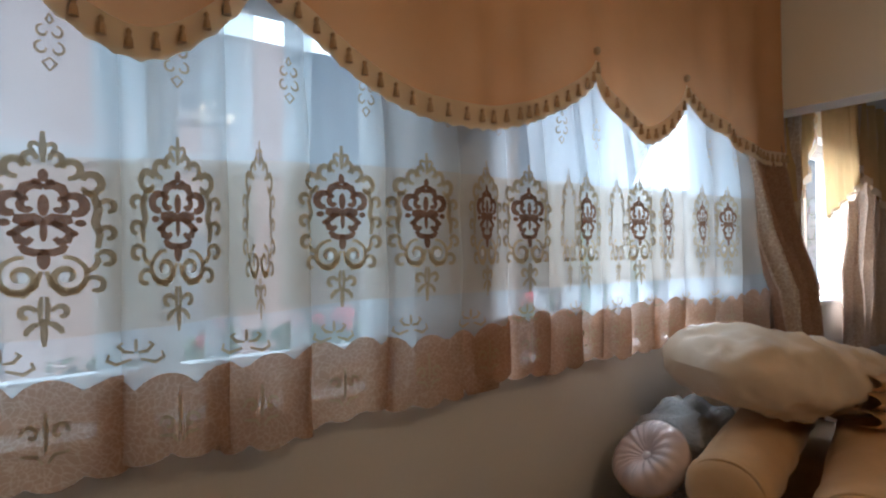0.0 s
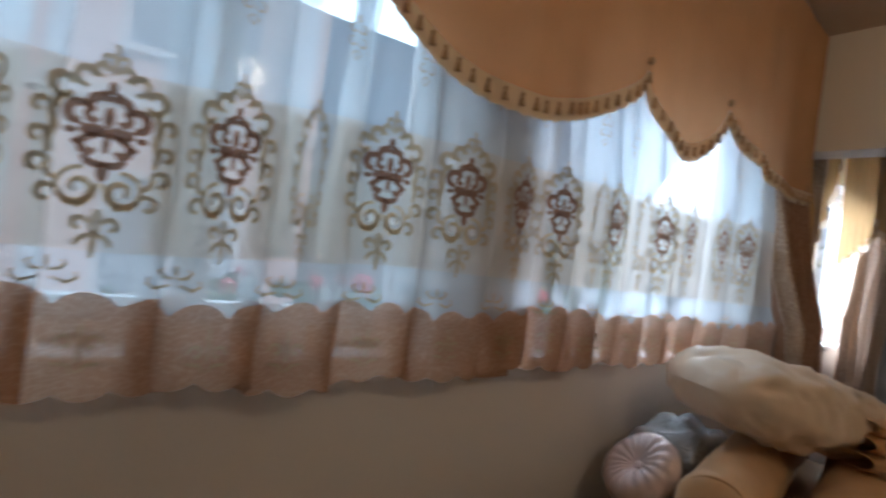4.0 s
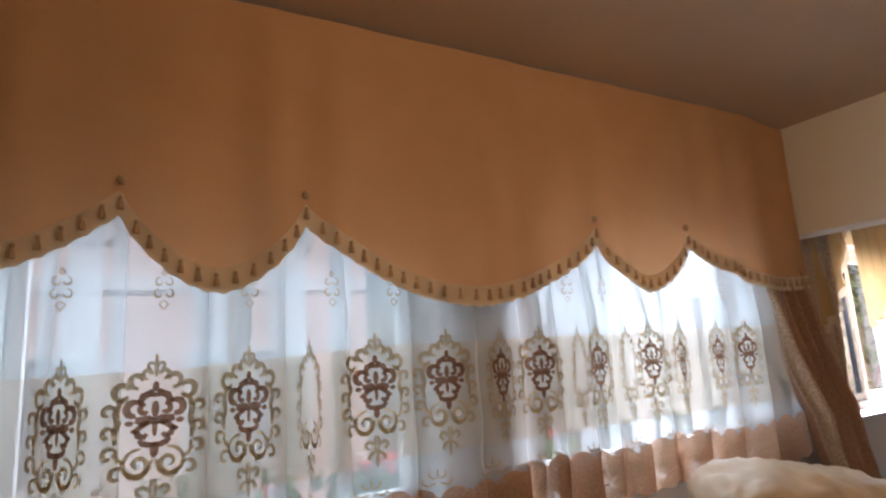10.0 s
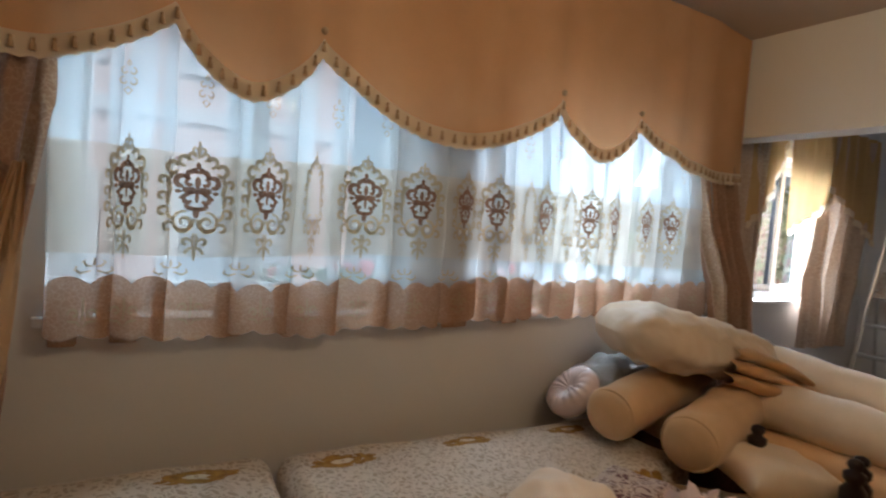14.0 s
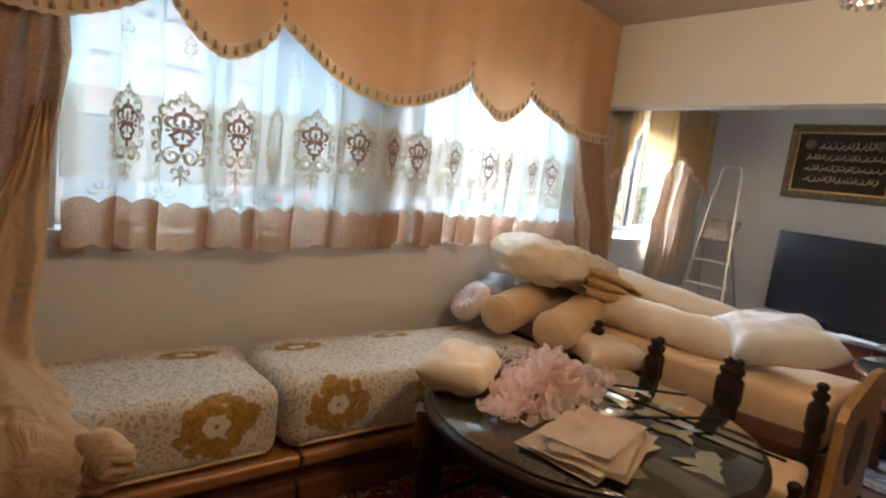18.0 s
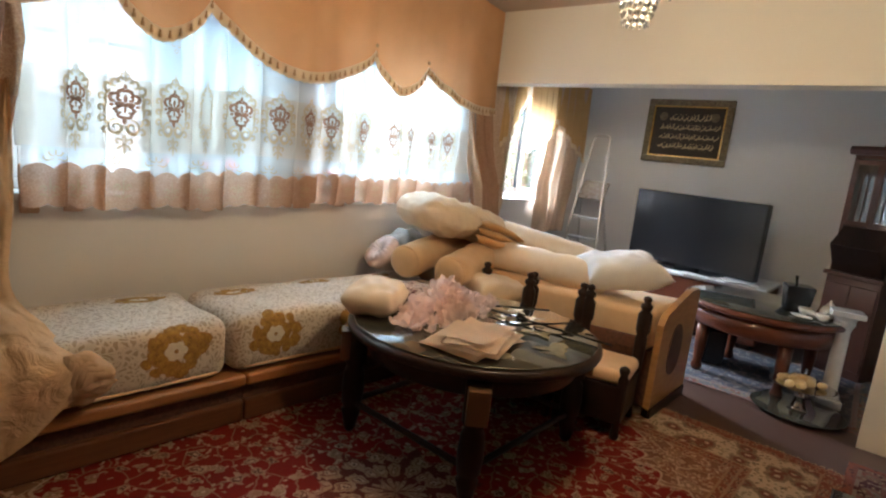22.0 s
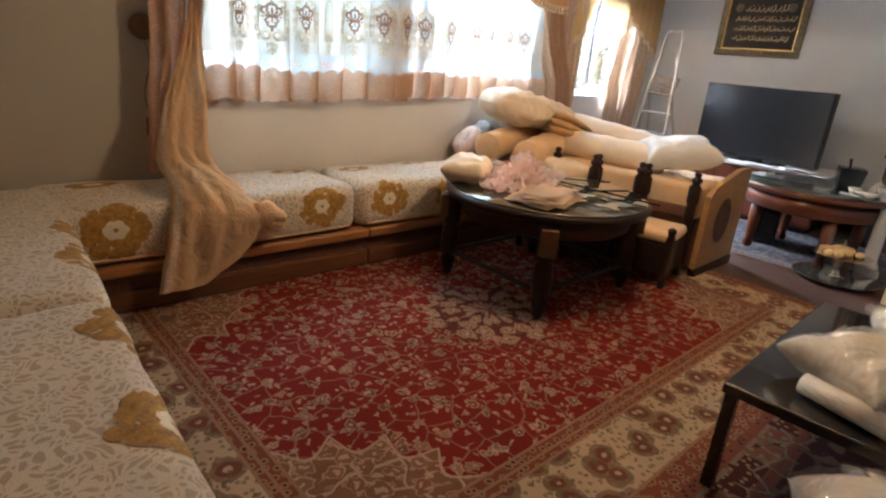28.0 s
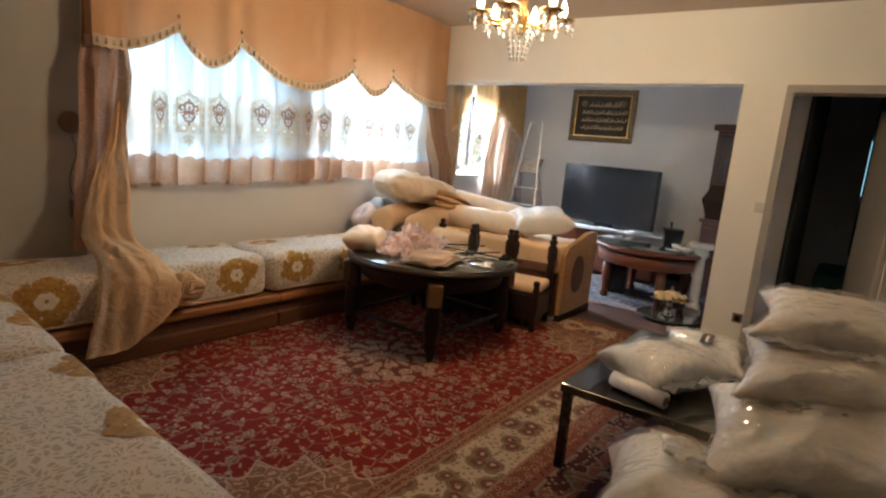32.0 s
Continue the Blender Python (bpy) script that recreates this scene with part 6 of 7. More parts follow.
def secretary():
    ob = thing("glazed_cabinet", "tall dark wooden cabinet with arched glass doors", "cabinet", (4.50, -1.85, 0), -24)
    x0, x1 = -0.20, 0.24
    part("base", boxed((x0 - 0.06, -0.27, 0.0), (x1, 0.29, 0.84), 0.01), CABINET_WOOD, ob)
    part("base_moulding", boxed((x0 - 0.09, -0.30, 0.84), (x1, 0.32, 0.875), 0.01), CABINET_WOOD, ob)
    for k in range(2):
        d = part("door", boxed((x0 - 0.078, -0.255 + 0.27 * k, 0.08), (x0 - 0.061, 0.005 + 0.27 * k, 0.78), 0.005), CABINET_WOOD, ob)
        part("knob", lathe([(0.004, 0), (0.011, 0.01), (0.004, 0.02)], 10, (x0 - 0.084, -0.015 + 0.05 * k, 0.45)), GILT, d)
    bm = bmesh.new()
    for lo, hi in (((x0, -0.28, 0.875), (x1, -0.25, 1.86)), ((x0, 0.28, 0.875), (x1, 0.31, 1.86)), ((x1 - 0.02, -0.25, 0.875), (x1, 0.28, 1.86)), ((x0, -0.25, 1.83), (x1 - 0.02, 0.28, 1.86))):
        box(bm, lo, hi)
    part("upper_case", bm, CABINET_WOOD, ob)
    part("cornice", prism([(x0 - 0.05, 1.86), (x0 - 0.07, 1.90), (x0 - 0.05, 1.93), (x1, 1.93), (x1, 1.86)], -0.32, 0.34), CABINET_WOOD, ob)
    part("desk_drawer", prism([(x0 - 0.03, 0.876), (x0 - 0.17, 1.10), (x0 - 0.001, 1.26), (x0 - 0.001, 0.876)], -0.24, 0.26), DARK_WOOD, ob, "dark slanted drop front")
    for k in range(2):
        y0, y1 = -0.25 + 0.265 * k, 0.015 + 0.265 * k
        bm = bmesh.new()
        for lo, hi in (((x0 - 0.02, y0, 1.27), (x0, y0 + 0.035, 1.82)), ((x0 - 0.02, y1 - 0.035, 1.27), (x0, y1, 1.82)), ((x0 - 0.02, y0 + 0.035, 1.27), (x0, y1 - 0.035, 1.31)), ((x0 - 0.02, y0 + 0.035, 1.78), (x0, y1 - 0.035, 1.82))):
            box(bm, lo, hi, 0.003)
        d = part("glass_door", bm, CABINET_WOOD, ob)
        part("pane", boxed((x0 - 0.012, y0 + 0.035, 1.31), (x0 - 0.008, y1 - 0.035, 1.78)), CABINET_GLASS, d)
        bm = bmesh.new()
        for j in range(3):
            c, r = y0 + 0.035 + (0.195) * (j + 0.5) / 3, 0.034
            tube([(x0 - 0.014, c - r, 1.31), (x0 - 0.014, c - r, 1.62), (x0 - 0.014, c - r * 0.6, 1.69), (x0 - 0.014, c, 1.735), (x0 - 0.014, c + r * 0.6, 1.69), (x0 - 0.014, c + r, 1.62), (x0 - 0.014, c + r, 1.31)], 0.006, 6, bm)
        part("arch_tracery", bm, CABINET_WOOD, d)
    for z in (1.35, 1.56):
        part("inner_shelf", boxed((x0 + 0.01, -0.249, z), (x1 - 0.021, 0.279, z + 0.015)), CABINET_WOOD, ob)
    return ob


CABINET_GLASS = material("cabinet_glass", (0.35, 0.38, 0.42), 0.04, transmission=0.7, scale=3, amount=0.2, bump=0.0, coat=0.6)
secretary().matrix_world = pose(4.50, -1.80, 0, 0, 0, -24) @ Matrix.Diagonal((0.9, 0.76, 1, 1))
for k, (y, h, r) in enumerate(((-1.72, 0.07, 0.028), (-1.88, 0.10, 0.04), (-1.98, 0.08, 0.035))):
    o = thing("ornament", "small dark ornament standing on the tall cabinet", "ornament", (4.36 + 0.02 * k, y, 1.931), group="ornaments on the cabinet")
    part("body", lathe([(r * 0.8, 0), (r, h * 0.2), (r * 0.5, h * 0.45), (r * 0.9, h * 0.7), (r * 0.3, h)], 14), DARK_WOOD, o, "", True)
    part("foot", lathe([(r * 1.1, 0), (r * 1.1, 0.008)], 14), GILT, o)


def picture():
    ob = thing("framed_picture", "framed gold calligraphy on dark velvet with gilt frame", "picture", (4.995, 0.07, 2.012), -90)
    w, h = 0.90, 0.69
    for lo, hi in (((-w / 2, -0.035, -h / 2), (w / 2, 0, -h / 2 + 0.07)), ((-w / 2, -0.035, h / 2 - 0.07), (w / 2, 0, h / 2)), ((-w / 2, -0.035, -h / 2 + 0.07), (-w / 2 + 0.07, 0, h / 2 - 0.07)), ((w / 2 - 0.07, -0.035, -h / 2 + 0.07), (w / 2, 0, h / 2 - 0.07))):
        part("frame_rail", boxed(lo, hi, 0.012, 3), OLD_GILT, ob)
    bm = bmesh.new()
    for lo, hi in (((-w / 2 + 0.07, -0.028, -h / 2 + 0.07), (w / 2 - 0.07, -0.01, -h / 2 + 0.085)), ((-w / 2 + 0.07, -0.028, h / 2 - 0.085), (w / 2 - 0.07, -0.01, h / 2 - 0.07)), ((-w / 2 + 0.07, -0.028, -h / 2 + 0.085), (-w / 2 + 0.085, -0.01, h / 2 - 0.085)), ((w / 2 - 0.085, -0.028, -h / 2 + 0.085), (w / 2 - 0.07, -0.01, h / 2 - 0.085))):
        box(bm, lo, hi)
    part("inner_slip", bm, GILT, ob)
    part("velvet", boxed((-w / 2 + 0.085, -0.012, -h / 2 + 0.085), (w / 2 - 0.085, -0.004, h / 2 - 0.085)), BLACK_VELVET, ob)
    rnd = random.Random(21)
    for row, (z, hw, hh) in enumerate(((0.15, 0.20, 0.050), (0.045, 0.29, 0.040), (-0.055, 0.29, 0.040), (-0.155, 0.29, 0.040))):
        bm = bmesh.new()
        x = -hw
        while x < hw:
            s = rnd.uniform(0.03, 0.06)
            pts = [(x, -0.016, z + rnd.uniform(-hh * 0.5, 0)), (x + s * 0.4, -0.016, z - hh * rnd.uniform(0.2, 0.7)), (x + s, -0.016, z + hh * rnd.uniform(-0.3, 0.2)), (x + s * 1.1, -0.016, z + hh * rnd.uniform(0.3, 1.0))]
            tube(pts, [0.004, 0.008, 0.008, 0.004], 5, bm)
            if rnd.random() < 0.6:
                tube([(x + s * 0.5, -0.016, z + hh * 0.55), (x + s * 0.5 + 0.012, -0.016, z + hh * 0.75)], 0.0035, 5, bm)
            x += s * 0.95
        tagged(part("gold_writing", bm, GOLD_PAINT, ob, "row of raised gold marks"), kind="stuff")
    for x in (-0.27, 0.27):
        part("rosette", lathe([(0.045, 0), (0.03, 0.004), (0.012, 0.006)], 14), OLD_GILT, ob).matrix_basis = pose(x, -0.012, 0.16, 90, 0, 0)


OLD_GILT = material("old_dark_gilt", (0.27, 0.21, 0.125), 0.5, 0.4, scale=40, amount=0.9, grain=120, bump=0.6, other=(0.08, 0.055, 0.03))
picture()


def ladder():
    ob = thing("step_ladder", "old aluminium step ladder leaning in the alcove", "ladder")
    hw = lambda z: 0.09 + 0.15 * (1 - z / 1.87) ** 0.9
    at = lambda z, s: (4.22 + 0.16 * z, 0.79 + 0.01 * z + s * hw(z), z)
    for s in (-1, 1):
        part("front_rail", tube([at(0.0, s), at(0.6, s), at(1.2, s), at(1.82, s)], 0.015, 8), ALUMINIUM, ob)
        part("rear_rail", tube([(4.88, 0.80 + s * 0.22, 0.0), (4.44, 0.80 + s * 0.13, 1.24)], 0.012, 8), ALUMINIUM, ob)
    a, b = at(1.82, -1), at(1.82, 1)
    part("top_bow", tube([a, (a[0], a[1] + 0.008, 1.85), (a[0], a[1] + 0.03, 1.872), (a[0], b[1] - 0.03, 1.872), (b[0], b[1] - 0.008, 1.85), b], 0.015, 8), ALUMINIUM, ob)
    for z in (0.25, 0.49, 0.73, 0.96):
        x, y, _ = at(z, 0)
        part("step", boxed((x - 0.01, y - hw(z), z - 0.013), (x + 0.08, y + hw(z), z + 0.013), 0.004), ALUMINIUM, ob)
    x, y, _ = at(1.17, 0)
    part("platform", boxed((0, -hw(1.2), -0.012), (0.25, hw(1.2), 0.012), 0.004), SCUFFED, ob, "tilted paint-stained platform").matrix_basis = pose(x, y, 1.17, 0, -52, 0)


SCUFFED = material("paint_stained_board", (0.45, 0.40, 0.36), 0.7, scale=25, amount=1.0, grain=90, bump=0.2, other=(0.18, 0.13, 0.10))
ladder()

# ---- alcove curtain ----
v = thing("alcove_valance", "gold swag valance with beaded fringe over the alcove window", "valance")


def swag(x0, x1, zt, drops, off):
    def f(u, w):
        x = x0 + (x1 - x0) * u
        s = u * (len(drops) - 1)
        i = min(int(s), len(drops) - 2)
        low = drops[i] + (drops[i + 1] - drops[i]) * (s - i)
        return (x, 1.19 - off - 0.02 * math.sin(2 * math.pi * 5 * u) - 0.02 * w, zt + (low - zt) * w)
    return f


part("tail_panel", sheet(swag(3.05, 3.46, 2.42, (1.64, 1.72, 1.88, 2.24), 0.0), 16, 14), ALCOVE_GOLD, v, "", True)
part("tail_panel", sheet(swag(3.50, 4.08, 2.44, (1.62, 1.70, 1.79, 1.89), 0.03), 24, 16), ALCOVE_GOLD, v, "", True)
part("tail_panel", sheet(swag(4.04, 4.84, 2.43, (1.98, 1.86, 1.72, 1.60), 0.01), 24, 16), ALCOVE_GOLD, v, "", True)
for x0, x1, drops, off in ((3.05, 3.46, (1.64, 1.72, 1.88, 2.24), 0.0), (3.50, 4.08, (1.62, 1.70, 1.79, 1.89), 0.03), (4.04, 4.84, (1.98, 1.86, 1.72, 1.60), 0.01)):
    f = swag(x0, x1, 2.42, drops, off + 0.01)
    part("fringe", sheet(lambda u, w: tuple(Vector(f(u, 1.0)) + Vector((0, 0, 0.012 - 0.05 * w - 0.006 * math.sin(90 * u)))), 40, 2), FRINGE, v, "beaded cream fringe")
d, f = drape("alcove_drape", "rose drape with cream brocade border at the alcove window", [(2.40, 4.06, 4.72, 1.2, 0.05), (1.8, 3.96, 4.74, 1.2, 0.06), (1.3, 3.90, 4.68, 1.2, 0.06), (0.74, 3.92, 4.60, 1.2, 0.06)], 4.0, ALCOVE_CREAM, 5)
trim(d, f, 0.0, 0.3, 0.012, DRAPE_TRIM)
d, f = drape("alcove_drape", "rose drape gathered beside the alcove window", [(2.40, 2.92, 3.22, 1.2, 0.05), (1.2, 2.94, 3.22, 1.2, 0.06), (0.7, 2.94, 3.20, 1.2, 0.06)], 5.0, ALCOVE_CREAM, 5)
trim(d, f, 0.72, 1.0, 0.012, DRAPE_TRIM)


# ---- chandelier ----
def chandelier():
    ob = thing("chandelier", "gilt chandelier with hanging crystal strings and lit bulbs", "chandelier", (0.55, -1.08, 0))
    part("ceiling_rose", lathe([(0.03, 2.66), (0.07, 2.69), (0.08, 2.73)], 20), GILT, ob, "", True)
    part("chain", tube([(0, 0, 2.66), (0, 0, 2.42)], 0.007, 8), GILT, ob)
    part("column", lathe([(0.012, 2.10), (0.03, 2.14), (0.02, 2.18), (0.05, 2.22), (0.025, 2.27), (0.035, 2.33), (0.012, 2.42)], 16), GILT, ob, "", True)
    for k in range(6):
        a = 2 * math.pi * k / 6 + 0.2
        c, s = math.cos(a), math.sin(a)
        arm = part("arm", tube([(0.03 * c, 0.03 * s, 2.22), (0.12 * c, 0.12 * s, 2.16), (0.22 * c, 0.22 * s, 2.17), (0.25 * c, 0.25 * s, 2.22)], 0.008, 8), GILT, ob, "", True)
        part("drip_pan", lathe([(0.02, 2.205), (0.05, 2.212), (0.075, 2.228), (0.068, 2.232)], 18, (0.25 * c, 0.25 * s, 0)), GILT, arm, "", True)
        part("bulb", lathe([(0.012, 2.235), (0.022, 2.27), (0.018, 2.30), (0.004, 2.34)], 12, (0.25 * c, 0.25 * s, 0)), BULB, arm, "lit candle bulb", True)
        for q in range(6):
            b = 2 * math.pi * q / 6
            for j in range(2 + q % 2):
                part("crystal", lathe([(0.003, 0.0), (0.011, -0.012), (0.003, -0.026)], 6, (0.25 * c + 0.062 * math.cos(b), 0.25 * s + 0.062 * math.sin(b), 2.215 - 0.028 * j)), CRYSTAL, arm)
    for k in range(12):
        a = 2 * math.pi * k / 12
        for j in range(7):
            r = 0.085 - 0.007 * j
            part("crystal", lathe([(0.003, 0.0), (0.010, -0.012), (0.003, -0.026)], 6, (r * math.cos(a), r * math.sin(a), 2.16 - 0.027 * j)), CRYSTAL, ob)
    return ob


chandelier()


# ---- wall fittings ----
def intercom():
    ob = thing("wall_telephone", "brown wall telephone with a hanging cord", "telephone", (-1.05, 1.095, 1.32))
    part("body", lathe([(0.055, 0.0), (0.07, 0.015), (0.065, 0.04), (0.04, 0.05)], 24), BROWN_PLASTIC, ob, "", True).matrix_basis = pose(0, 0, 0.06, 90, 0, 0)
    part("cord", tube([(0.0 + 0.02 * math.sin(k * 0.5), -0.03, -0.02 - 0.03 * k) for k in range(13)], 0.004, 7), BROWN_PLASTIC, ob)
    part("handset", boxed((-0.02, -0.035, -0.53), (0.012, -0.005, -0.42), 0.010, 3), BROWN_PLASTIC, ob)


BROWN_PLASTIC = material("brown_plastic", (0.20, 0.12, 0.07), 0.4, scale=20, amount=0.4, bump=0.03)
intercom()


def plate():
    ob = thing("wall_plate", "round decorated metal plate on the wall", "wall plate", (-1.30, 1.098, 2.228))
    rot = pose(0, 0, 0, 90, 0, 0)
    part("disc", lathe([(0.07, 0.0), (0.088, 0.004), (0.09, 0.012), (0.08, 0.010), (0.05, 0.008)], 32), DARK_WOOD, ob, "", True).matrix_basis = rot
    for k in range(4):
        a = radians(45 + 90 * k)
        part("boss", lathe([(0.022, 0.009), (0.02, 0.014), (0.008, 0.016)], 12, (0.045 * math.cos(a), 0.045 * math.sin(a), 0)), BLACK_PLASTIC, ob).matrix_basis = rot
        b = radians(90 * k)
        part("petal", lathe([(0.016, 0.009), (0.012, 0.013)], 10, (0.055 * math.cos(b), 0.055 * math.sin(b), 0)), OLD_GILT, ob).matrix_basis = rot
    part("rim", tube([(0.086 * math.cos(a), -0.012, 0.086 * math.sin(a)) for a in [2 * math.pi * k / 32 for k in range(32)]], 0.005, 6, closed=True), OLD_GILT, ob)


plate()
for name, y, z, label in (("light_switch", -2.25, 1.16, "small white light switch on the pillar"), ("wall_socket", -2.235, 0.22, "brown wall socket low on the pillar")):
    ob = thing(name, label, "switch" if "switch" in name else "socket", (2.698, y, z))
    part("plate", boxed((-0.012, -0.04, -0.04), (0.0, 0.04, 0.04), 0.004), CERAMIC if "switch" in name else BROWN_PLASTIC, ob)
    part("rocker" if "switch" in name else "inset", boxed((-0.016, -0.022, -0.025), (-0.0121, 0.022, 0.025), 0.002), CERAMIC if "switch" in name else BLACK_PLASTIC, ob)
solid("door_1", boxed((0, -0.02, 0.01), (0.78, 0.02, 2.04), 0.004), DIMMED_CREAM, kind="structure", m=pose(2.90, -3.10, 0, 0, 0, 13.0))


# window of the dark room, seen through the door
solid("window_4", boxed((6.36, -2.92, 1.26), (6.395, -2.52, 1.95)), glow("far_window_light", (0.45, 0.80, 0.85), 0.8), kind="structure")
far = thing("far_drape", "thin pale green drape in the dark room", "drape")
part("cloth", sheet(lambda u, w: (6.30, -2.90 + 0.16 * u + 0.01 * math.sin(30 * u), 0.005 + 2.49 * w), 20, 4), SHEER, far)


def dark_bed():
    ob = thing("bed", "low bed with a teal blanket in the dark room", "bed", (4.1, -3.9, 0))
    part("bed_frame", boxed((0, 0, 0.08), (1.9, 1.25, 0.30), 0.01), DARK_WOOD, ob)
    for x in (0.04, 1.80):
        for y in (0.04, 1.15):
            part("leg", boxed((x, y, 0), (x + 0.06, y + 0.06, 0.08)), DARK_WOOD, ob)
    bm = boxed((0.01, 0.01, 0.301), (1.89, 1.24, 0.52), 0.05, 3)
    part("blanket", bm, TEAL, ob, "teal blanket", True)


TEAL = material("teal_blanket", (0.05, 0.16, 0.18), 0.9, scale=8, amount=0.5, bump=0.3)
dark_bed()


# ---- coffee table and wrapped bags ----
def coffee_table():
    ob = thing("coffee_table", "low black coffee table with slim square legs", "coffee table")
    part("top", boxed((-0.215, -2.75, 0.385), (0.98, -1.925, 0.425), 0.006), BLACK_GLOSS, ob)
    for x in (-0.205, 0.925):
        for y in (-2.735, -1.975):
            part("leg", boxed((x, y, 0), (x + 0.04, y + 0.04, 0.385), 0.003), BLACK_GLOSS, ob)


BLACK_GLOSS = material("black_lacquer", (0.015, 0.012, 0.012), 0.12, scale=12, amount=0.4, bump=0.02, coat=0.6)
coffee_table()
def wrapped(name, sx, sy, h, m, label, seed):
    ob = thing(name, label, "wrapped pillow", group="wrapped pillows")
    ob.matrix_world = m
    bm = pillow(sx, sy, h, seed, 0.13, 60, 0.010)
    for v in bm.verts:
        # tight film: creases that run inwards from the seams and the corners
        ex, ey = abs(v.co.x) / sx * 2, abs(v.co.y) / sy * 2
        a = math.atan2(v.co.y / sy, v.co.x / sx)
        e = max(0.0, max(ex, ey) - 0.35) / 0.65
        crease = 3.0 * wob((3.0 * a, 2.0 * e, seed), 0.5, 1.0) + 1.5 * wob((9.0 * a, 1.5 * e, seed + 4), 0.5, 1.0)
        v.co.z += 0.0070 * crease * e * (1.15 - e) * (1 if v.co.z > h / 2 else -1)
        v.co.x += wob(v.co, 0.14, 0.018, seed + 3)
        v.co.y += wob(v.co, 0.14, 0.018, seed + 6)
    part("pillow_in_film", bm, PLASTIC, ob, "", True)
    # the film itself: a loose crumpled skin over the stuffing
    bm = pillow(sx * 1.02, sy * 1.02, h * 1.03, seed, 0.13, 46, 0.010)
    for v in bm.verts:
        q = Vector((v.co.x, v.co.y, v.co.z))
        ex, ey = abs(q.x) / sx * 2, abs(q.y) / sy * 2
        e = 0.45 + 0.55 * max(ex, ey) ** 2
        v.co.x += wob(q, 0.14, 0.018, seed + 3)
        v.co.y += wob(q, 0.14, 0.018, seed + 6)
        lift_up = 0.006 + e * (wob((q.x * 1.0 + 0.5 * q.y, q.y * 2.2, seed), 0.05, 0.032, seed) + wob((q.x * 2.0, q.y * 0.9, seed), 0.04, 0.020, seed + 1))
        v.co.z += lift_up * (1 if q.z > h / 2 else -0.2)
    part("film", bm, GLOSS_FILM, ob, "crumpled glossy clear plastic")

    def seam(u, w):
        x = (u - 0.5) * sx * 0.90
        return (x, -sy / 2 * 0.90 - 0.05 * w + wob((x, w, seed), 0.05, 0.02), h / 2 + wob((x, w, seed), 0.05, 0.03))
    part("film_seam", sheet(seam, 50, 4), CLEAR_FILM, ob, "loose clear plastic edge", True)

    def ear(u, w):
        # a gathered tuft of spare film at one corner
        a = 2 * math.pi * u
        r = 0.012 + 0.05 * w ** 1.4
        return (sx / 2 * (0.90 + 0.20 * w), sy / 2 * 0.86 + r * math.cos(a) * 0.8 + wob((a, w, seed), 0.4, 0.012), h / 2 + r * math.sin(a) * 0.5 + wob((a, w, seed + 2), 0.35, 0.014))
    part("film_tuft", sheet(ear, 26, 5), CLEAR_FILM, ob, "gathered clear plastic corner", True)
    return ob


GLOSS_FILM = bpy.data.materials.new("glossy_clear_film")
GLOSS_FILM.use_nodes = True
nodes, links = GLOSS_FILM.node_tree.nodes, GLOSS_FILM.node_tree.links
nodes.remove(nodes["Principled BSDF"])
see, shine, blend = nodes.new("ShaderNodeBsdfTransparent"), nodes.new("ShaderNodeBsdfGlossy"), nodes.new("ShaderNodeMixShader")
see.inputs[0].default_value = (0.97, 0.97, 0.96, 1)
shine.inputs["Roughness"].default_value = 0.11
blend.inputs[0].default_value = 0.17
links.new(see.outputs[0], blend.inputs[1]), links.new(shine.outputs[0], blend.inputs[2])
links.new(blend.outputs[0], nodes["Material Output"].inputs[0])
CLEAR_FILM = cloth("clear_film_edge", (0.80, 0.78, 0.75), 0.55, 0.3)
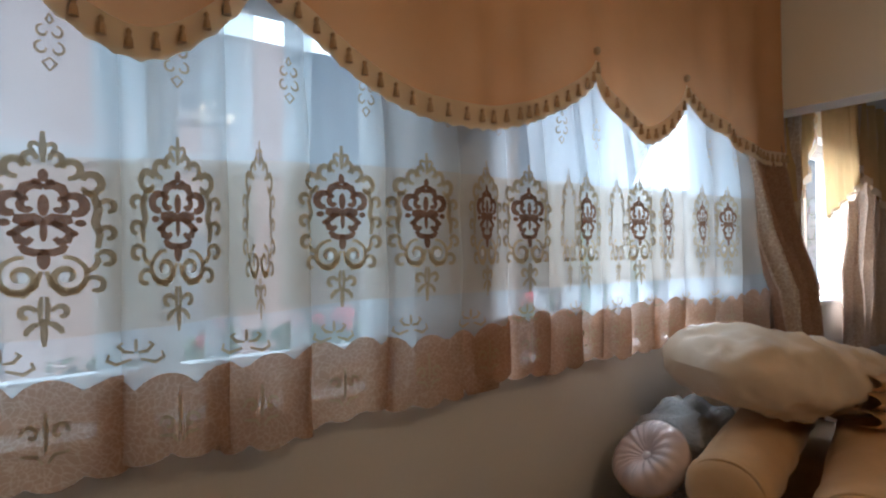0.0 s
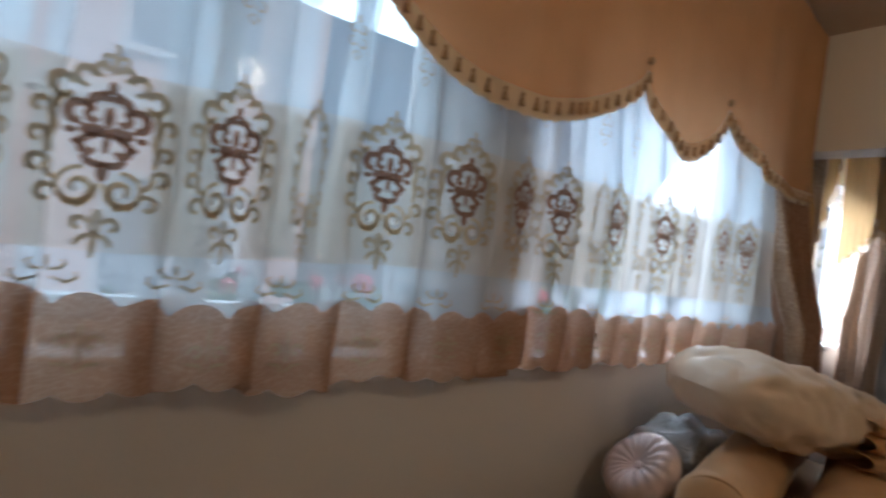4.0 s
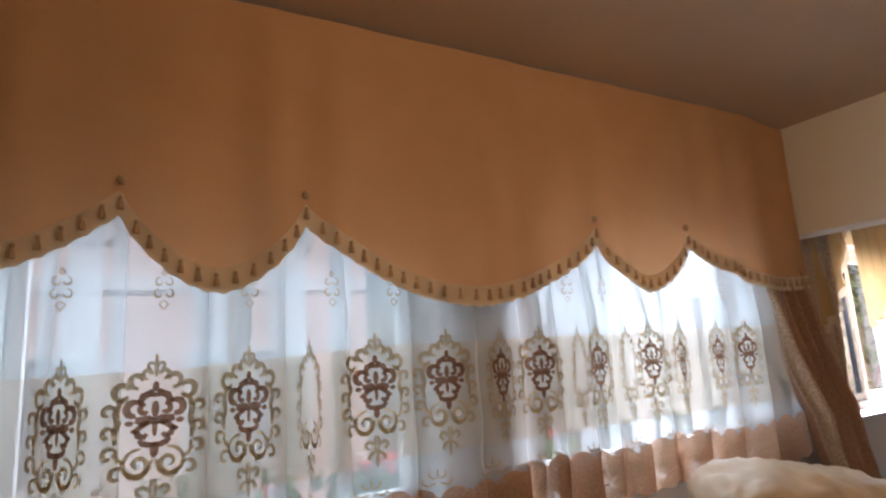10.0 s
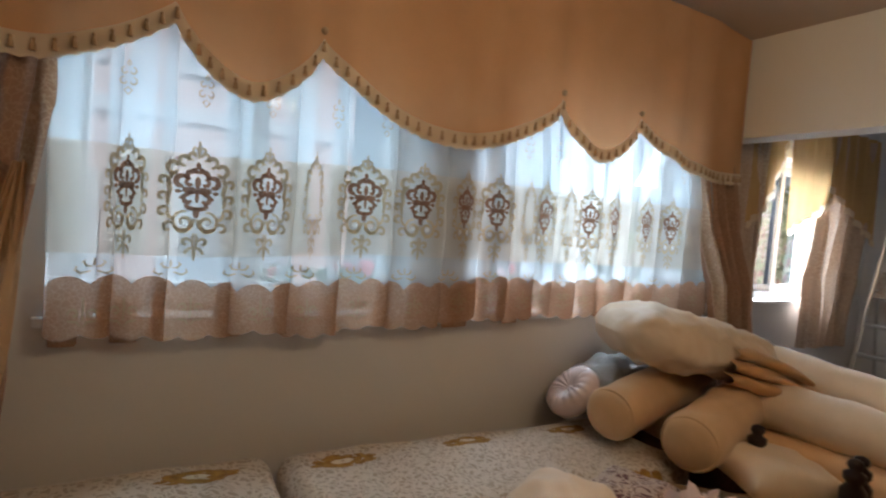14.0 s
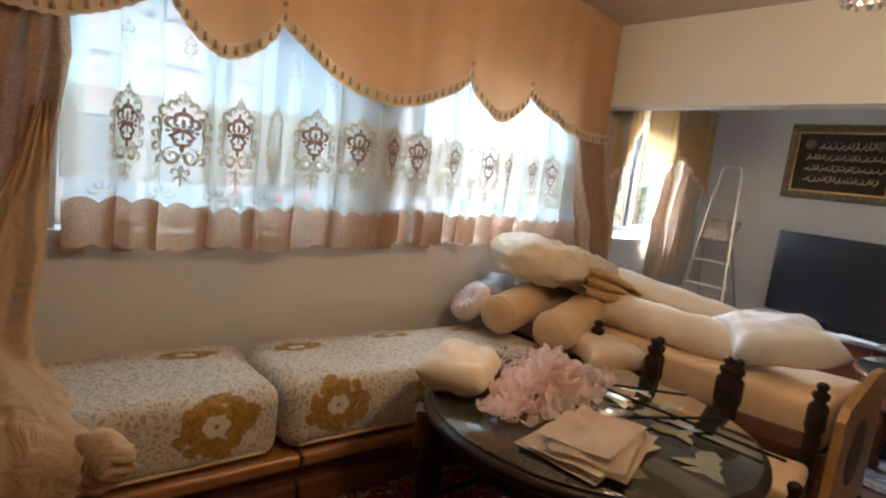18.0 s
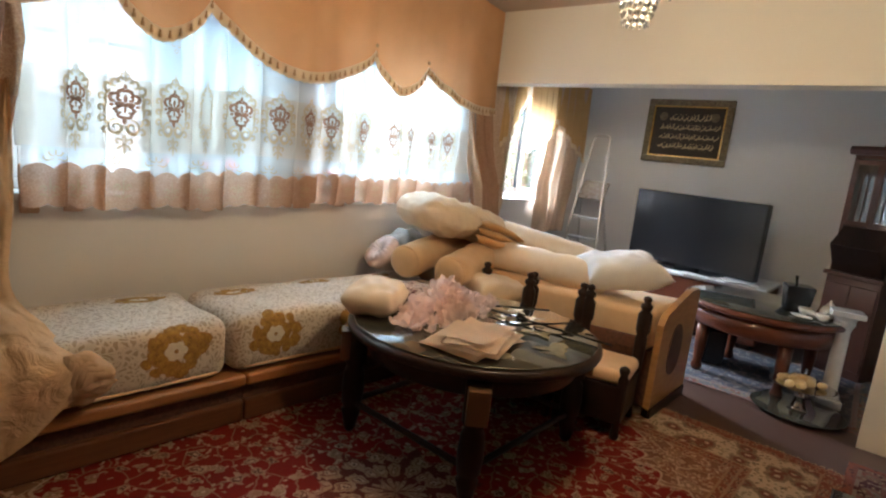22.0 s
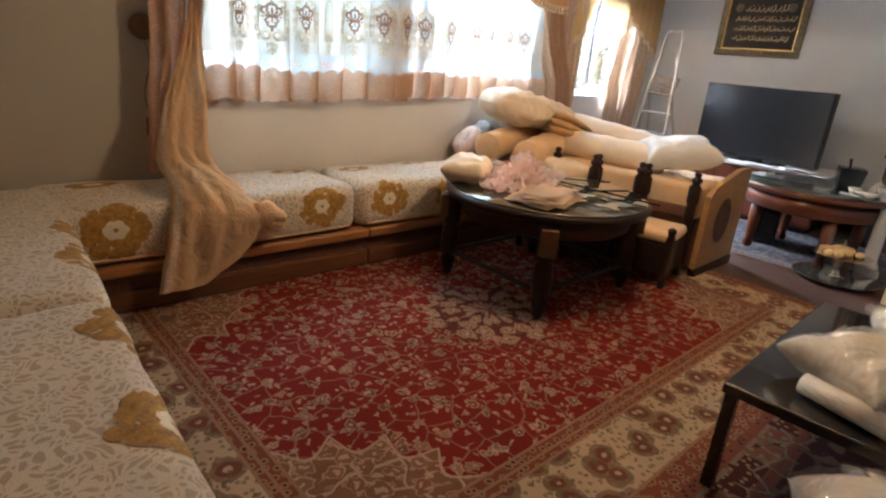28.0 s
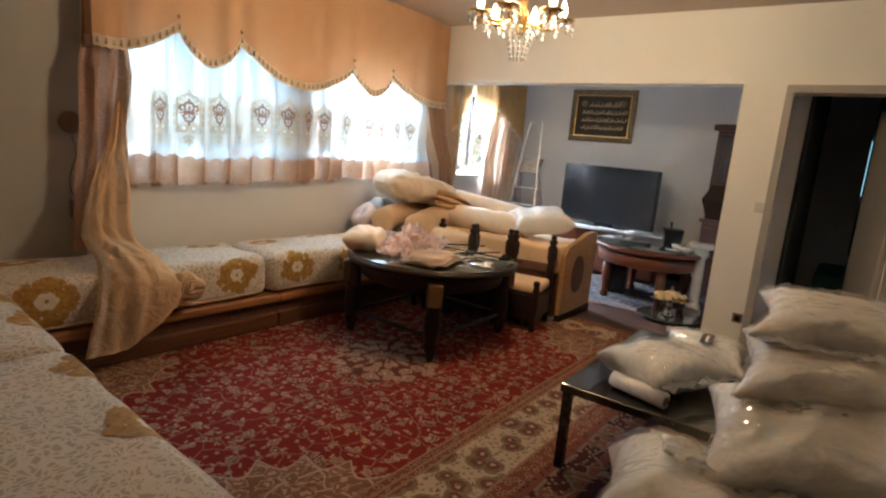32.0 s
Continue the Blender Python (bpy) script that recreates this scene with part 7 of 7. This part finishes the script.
wrapped("wrapped_pillow", 0.50, 0.38, 0.17, pose(0.16, -2.27, 0.426, 0, 0, -30), "white pillow in clear plastic on the coffee table", 1.3)
wrapped("wrapped_pillow", 0.54, 0.40, 0.13, pose(0.58, -2.36, 0.426, 0, 0, 8), "flat white pillow in printed plastic on the coffee table", 2.9)
wrapped("wrapped_pillow", 0.76, 0.52, 0.23, pose(-0.20, -2.92, 0.43, 0, 0, -84) @ pose(0, 0, 0, 22, -12, 0), "white pillow in clear plastic leaning on the heap", 4.1)
wrapped("wrapped_pillow", 0.74, 0.50, 0.20, pose(0.02, -2.95, 0.625, 0, 0, -84) @ pose(0, 0, 0, 16, -4, 0), "big white pillow in crumpled plastic on the heap", 5.7)
wrapped("wrapped_pillow", 0.78, 0.50, 0.17, pose(0.18, -2.98, 0.79, 0, 0, -88) @ pose(0, 0, 0, 10, -2, 0), "big white pillow in plastic on top of the heap", 7.2)
wrapped("wrapped_bag", 1.06, 0.66, 0.41, pose(-0.45, -2.76, 0.008, 0, 0, -80), "large stuffed clear plastic bag on the floor", 8.8)
wrapped("wrapped_pack", 0.36, 0.30, 0.05, pose(-0.36, -2.57, 0.365, 0, 0, -70) @ pose(0, 0, 0, -14, 10, 0), "flat printed pack in clear plastic on the bag", 3.6)
for at, turn in (((0.62, -2.36, 0.560), 6),):
    ob = thing("printed_label", "dark printed strip on the plastic pack", "label")
    ob.matrix_world = pose(*at, 0, 4, turn)
    part("strip", boxed((-0.12, -0.03, 0), (0.12, 0.03, 0.004), 0.001), BLACK_PLASTIC, ob)
    part("bar", boxed((-0.10, -0.006, 0.0041), (0.06, 0.006, 0.005)), PAPER, ob)
roll_ob = thing("plastic_roll", "roll of clear plastic film on the coffee table", "film roll", (-0.105, -2.238, 0.465), 73)
part("film", tube([(-0.13, 0, 0), (0.13, 0, 0)], 0.036, 20), PLASTIC, roll_ob, "", True)
part("core", tube([(-0.132, 0, 0), (0.132, 0, 0)], 0.020, 14), BROWN_PLASTIC, roll_ob)
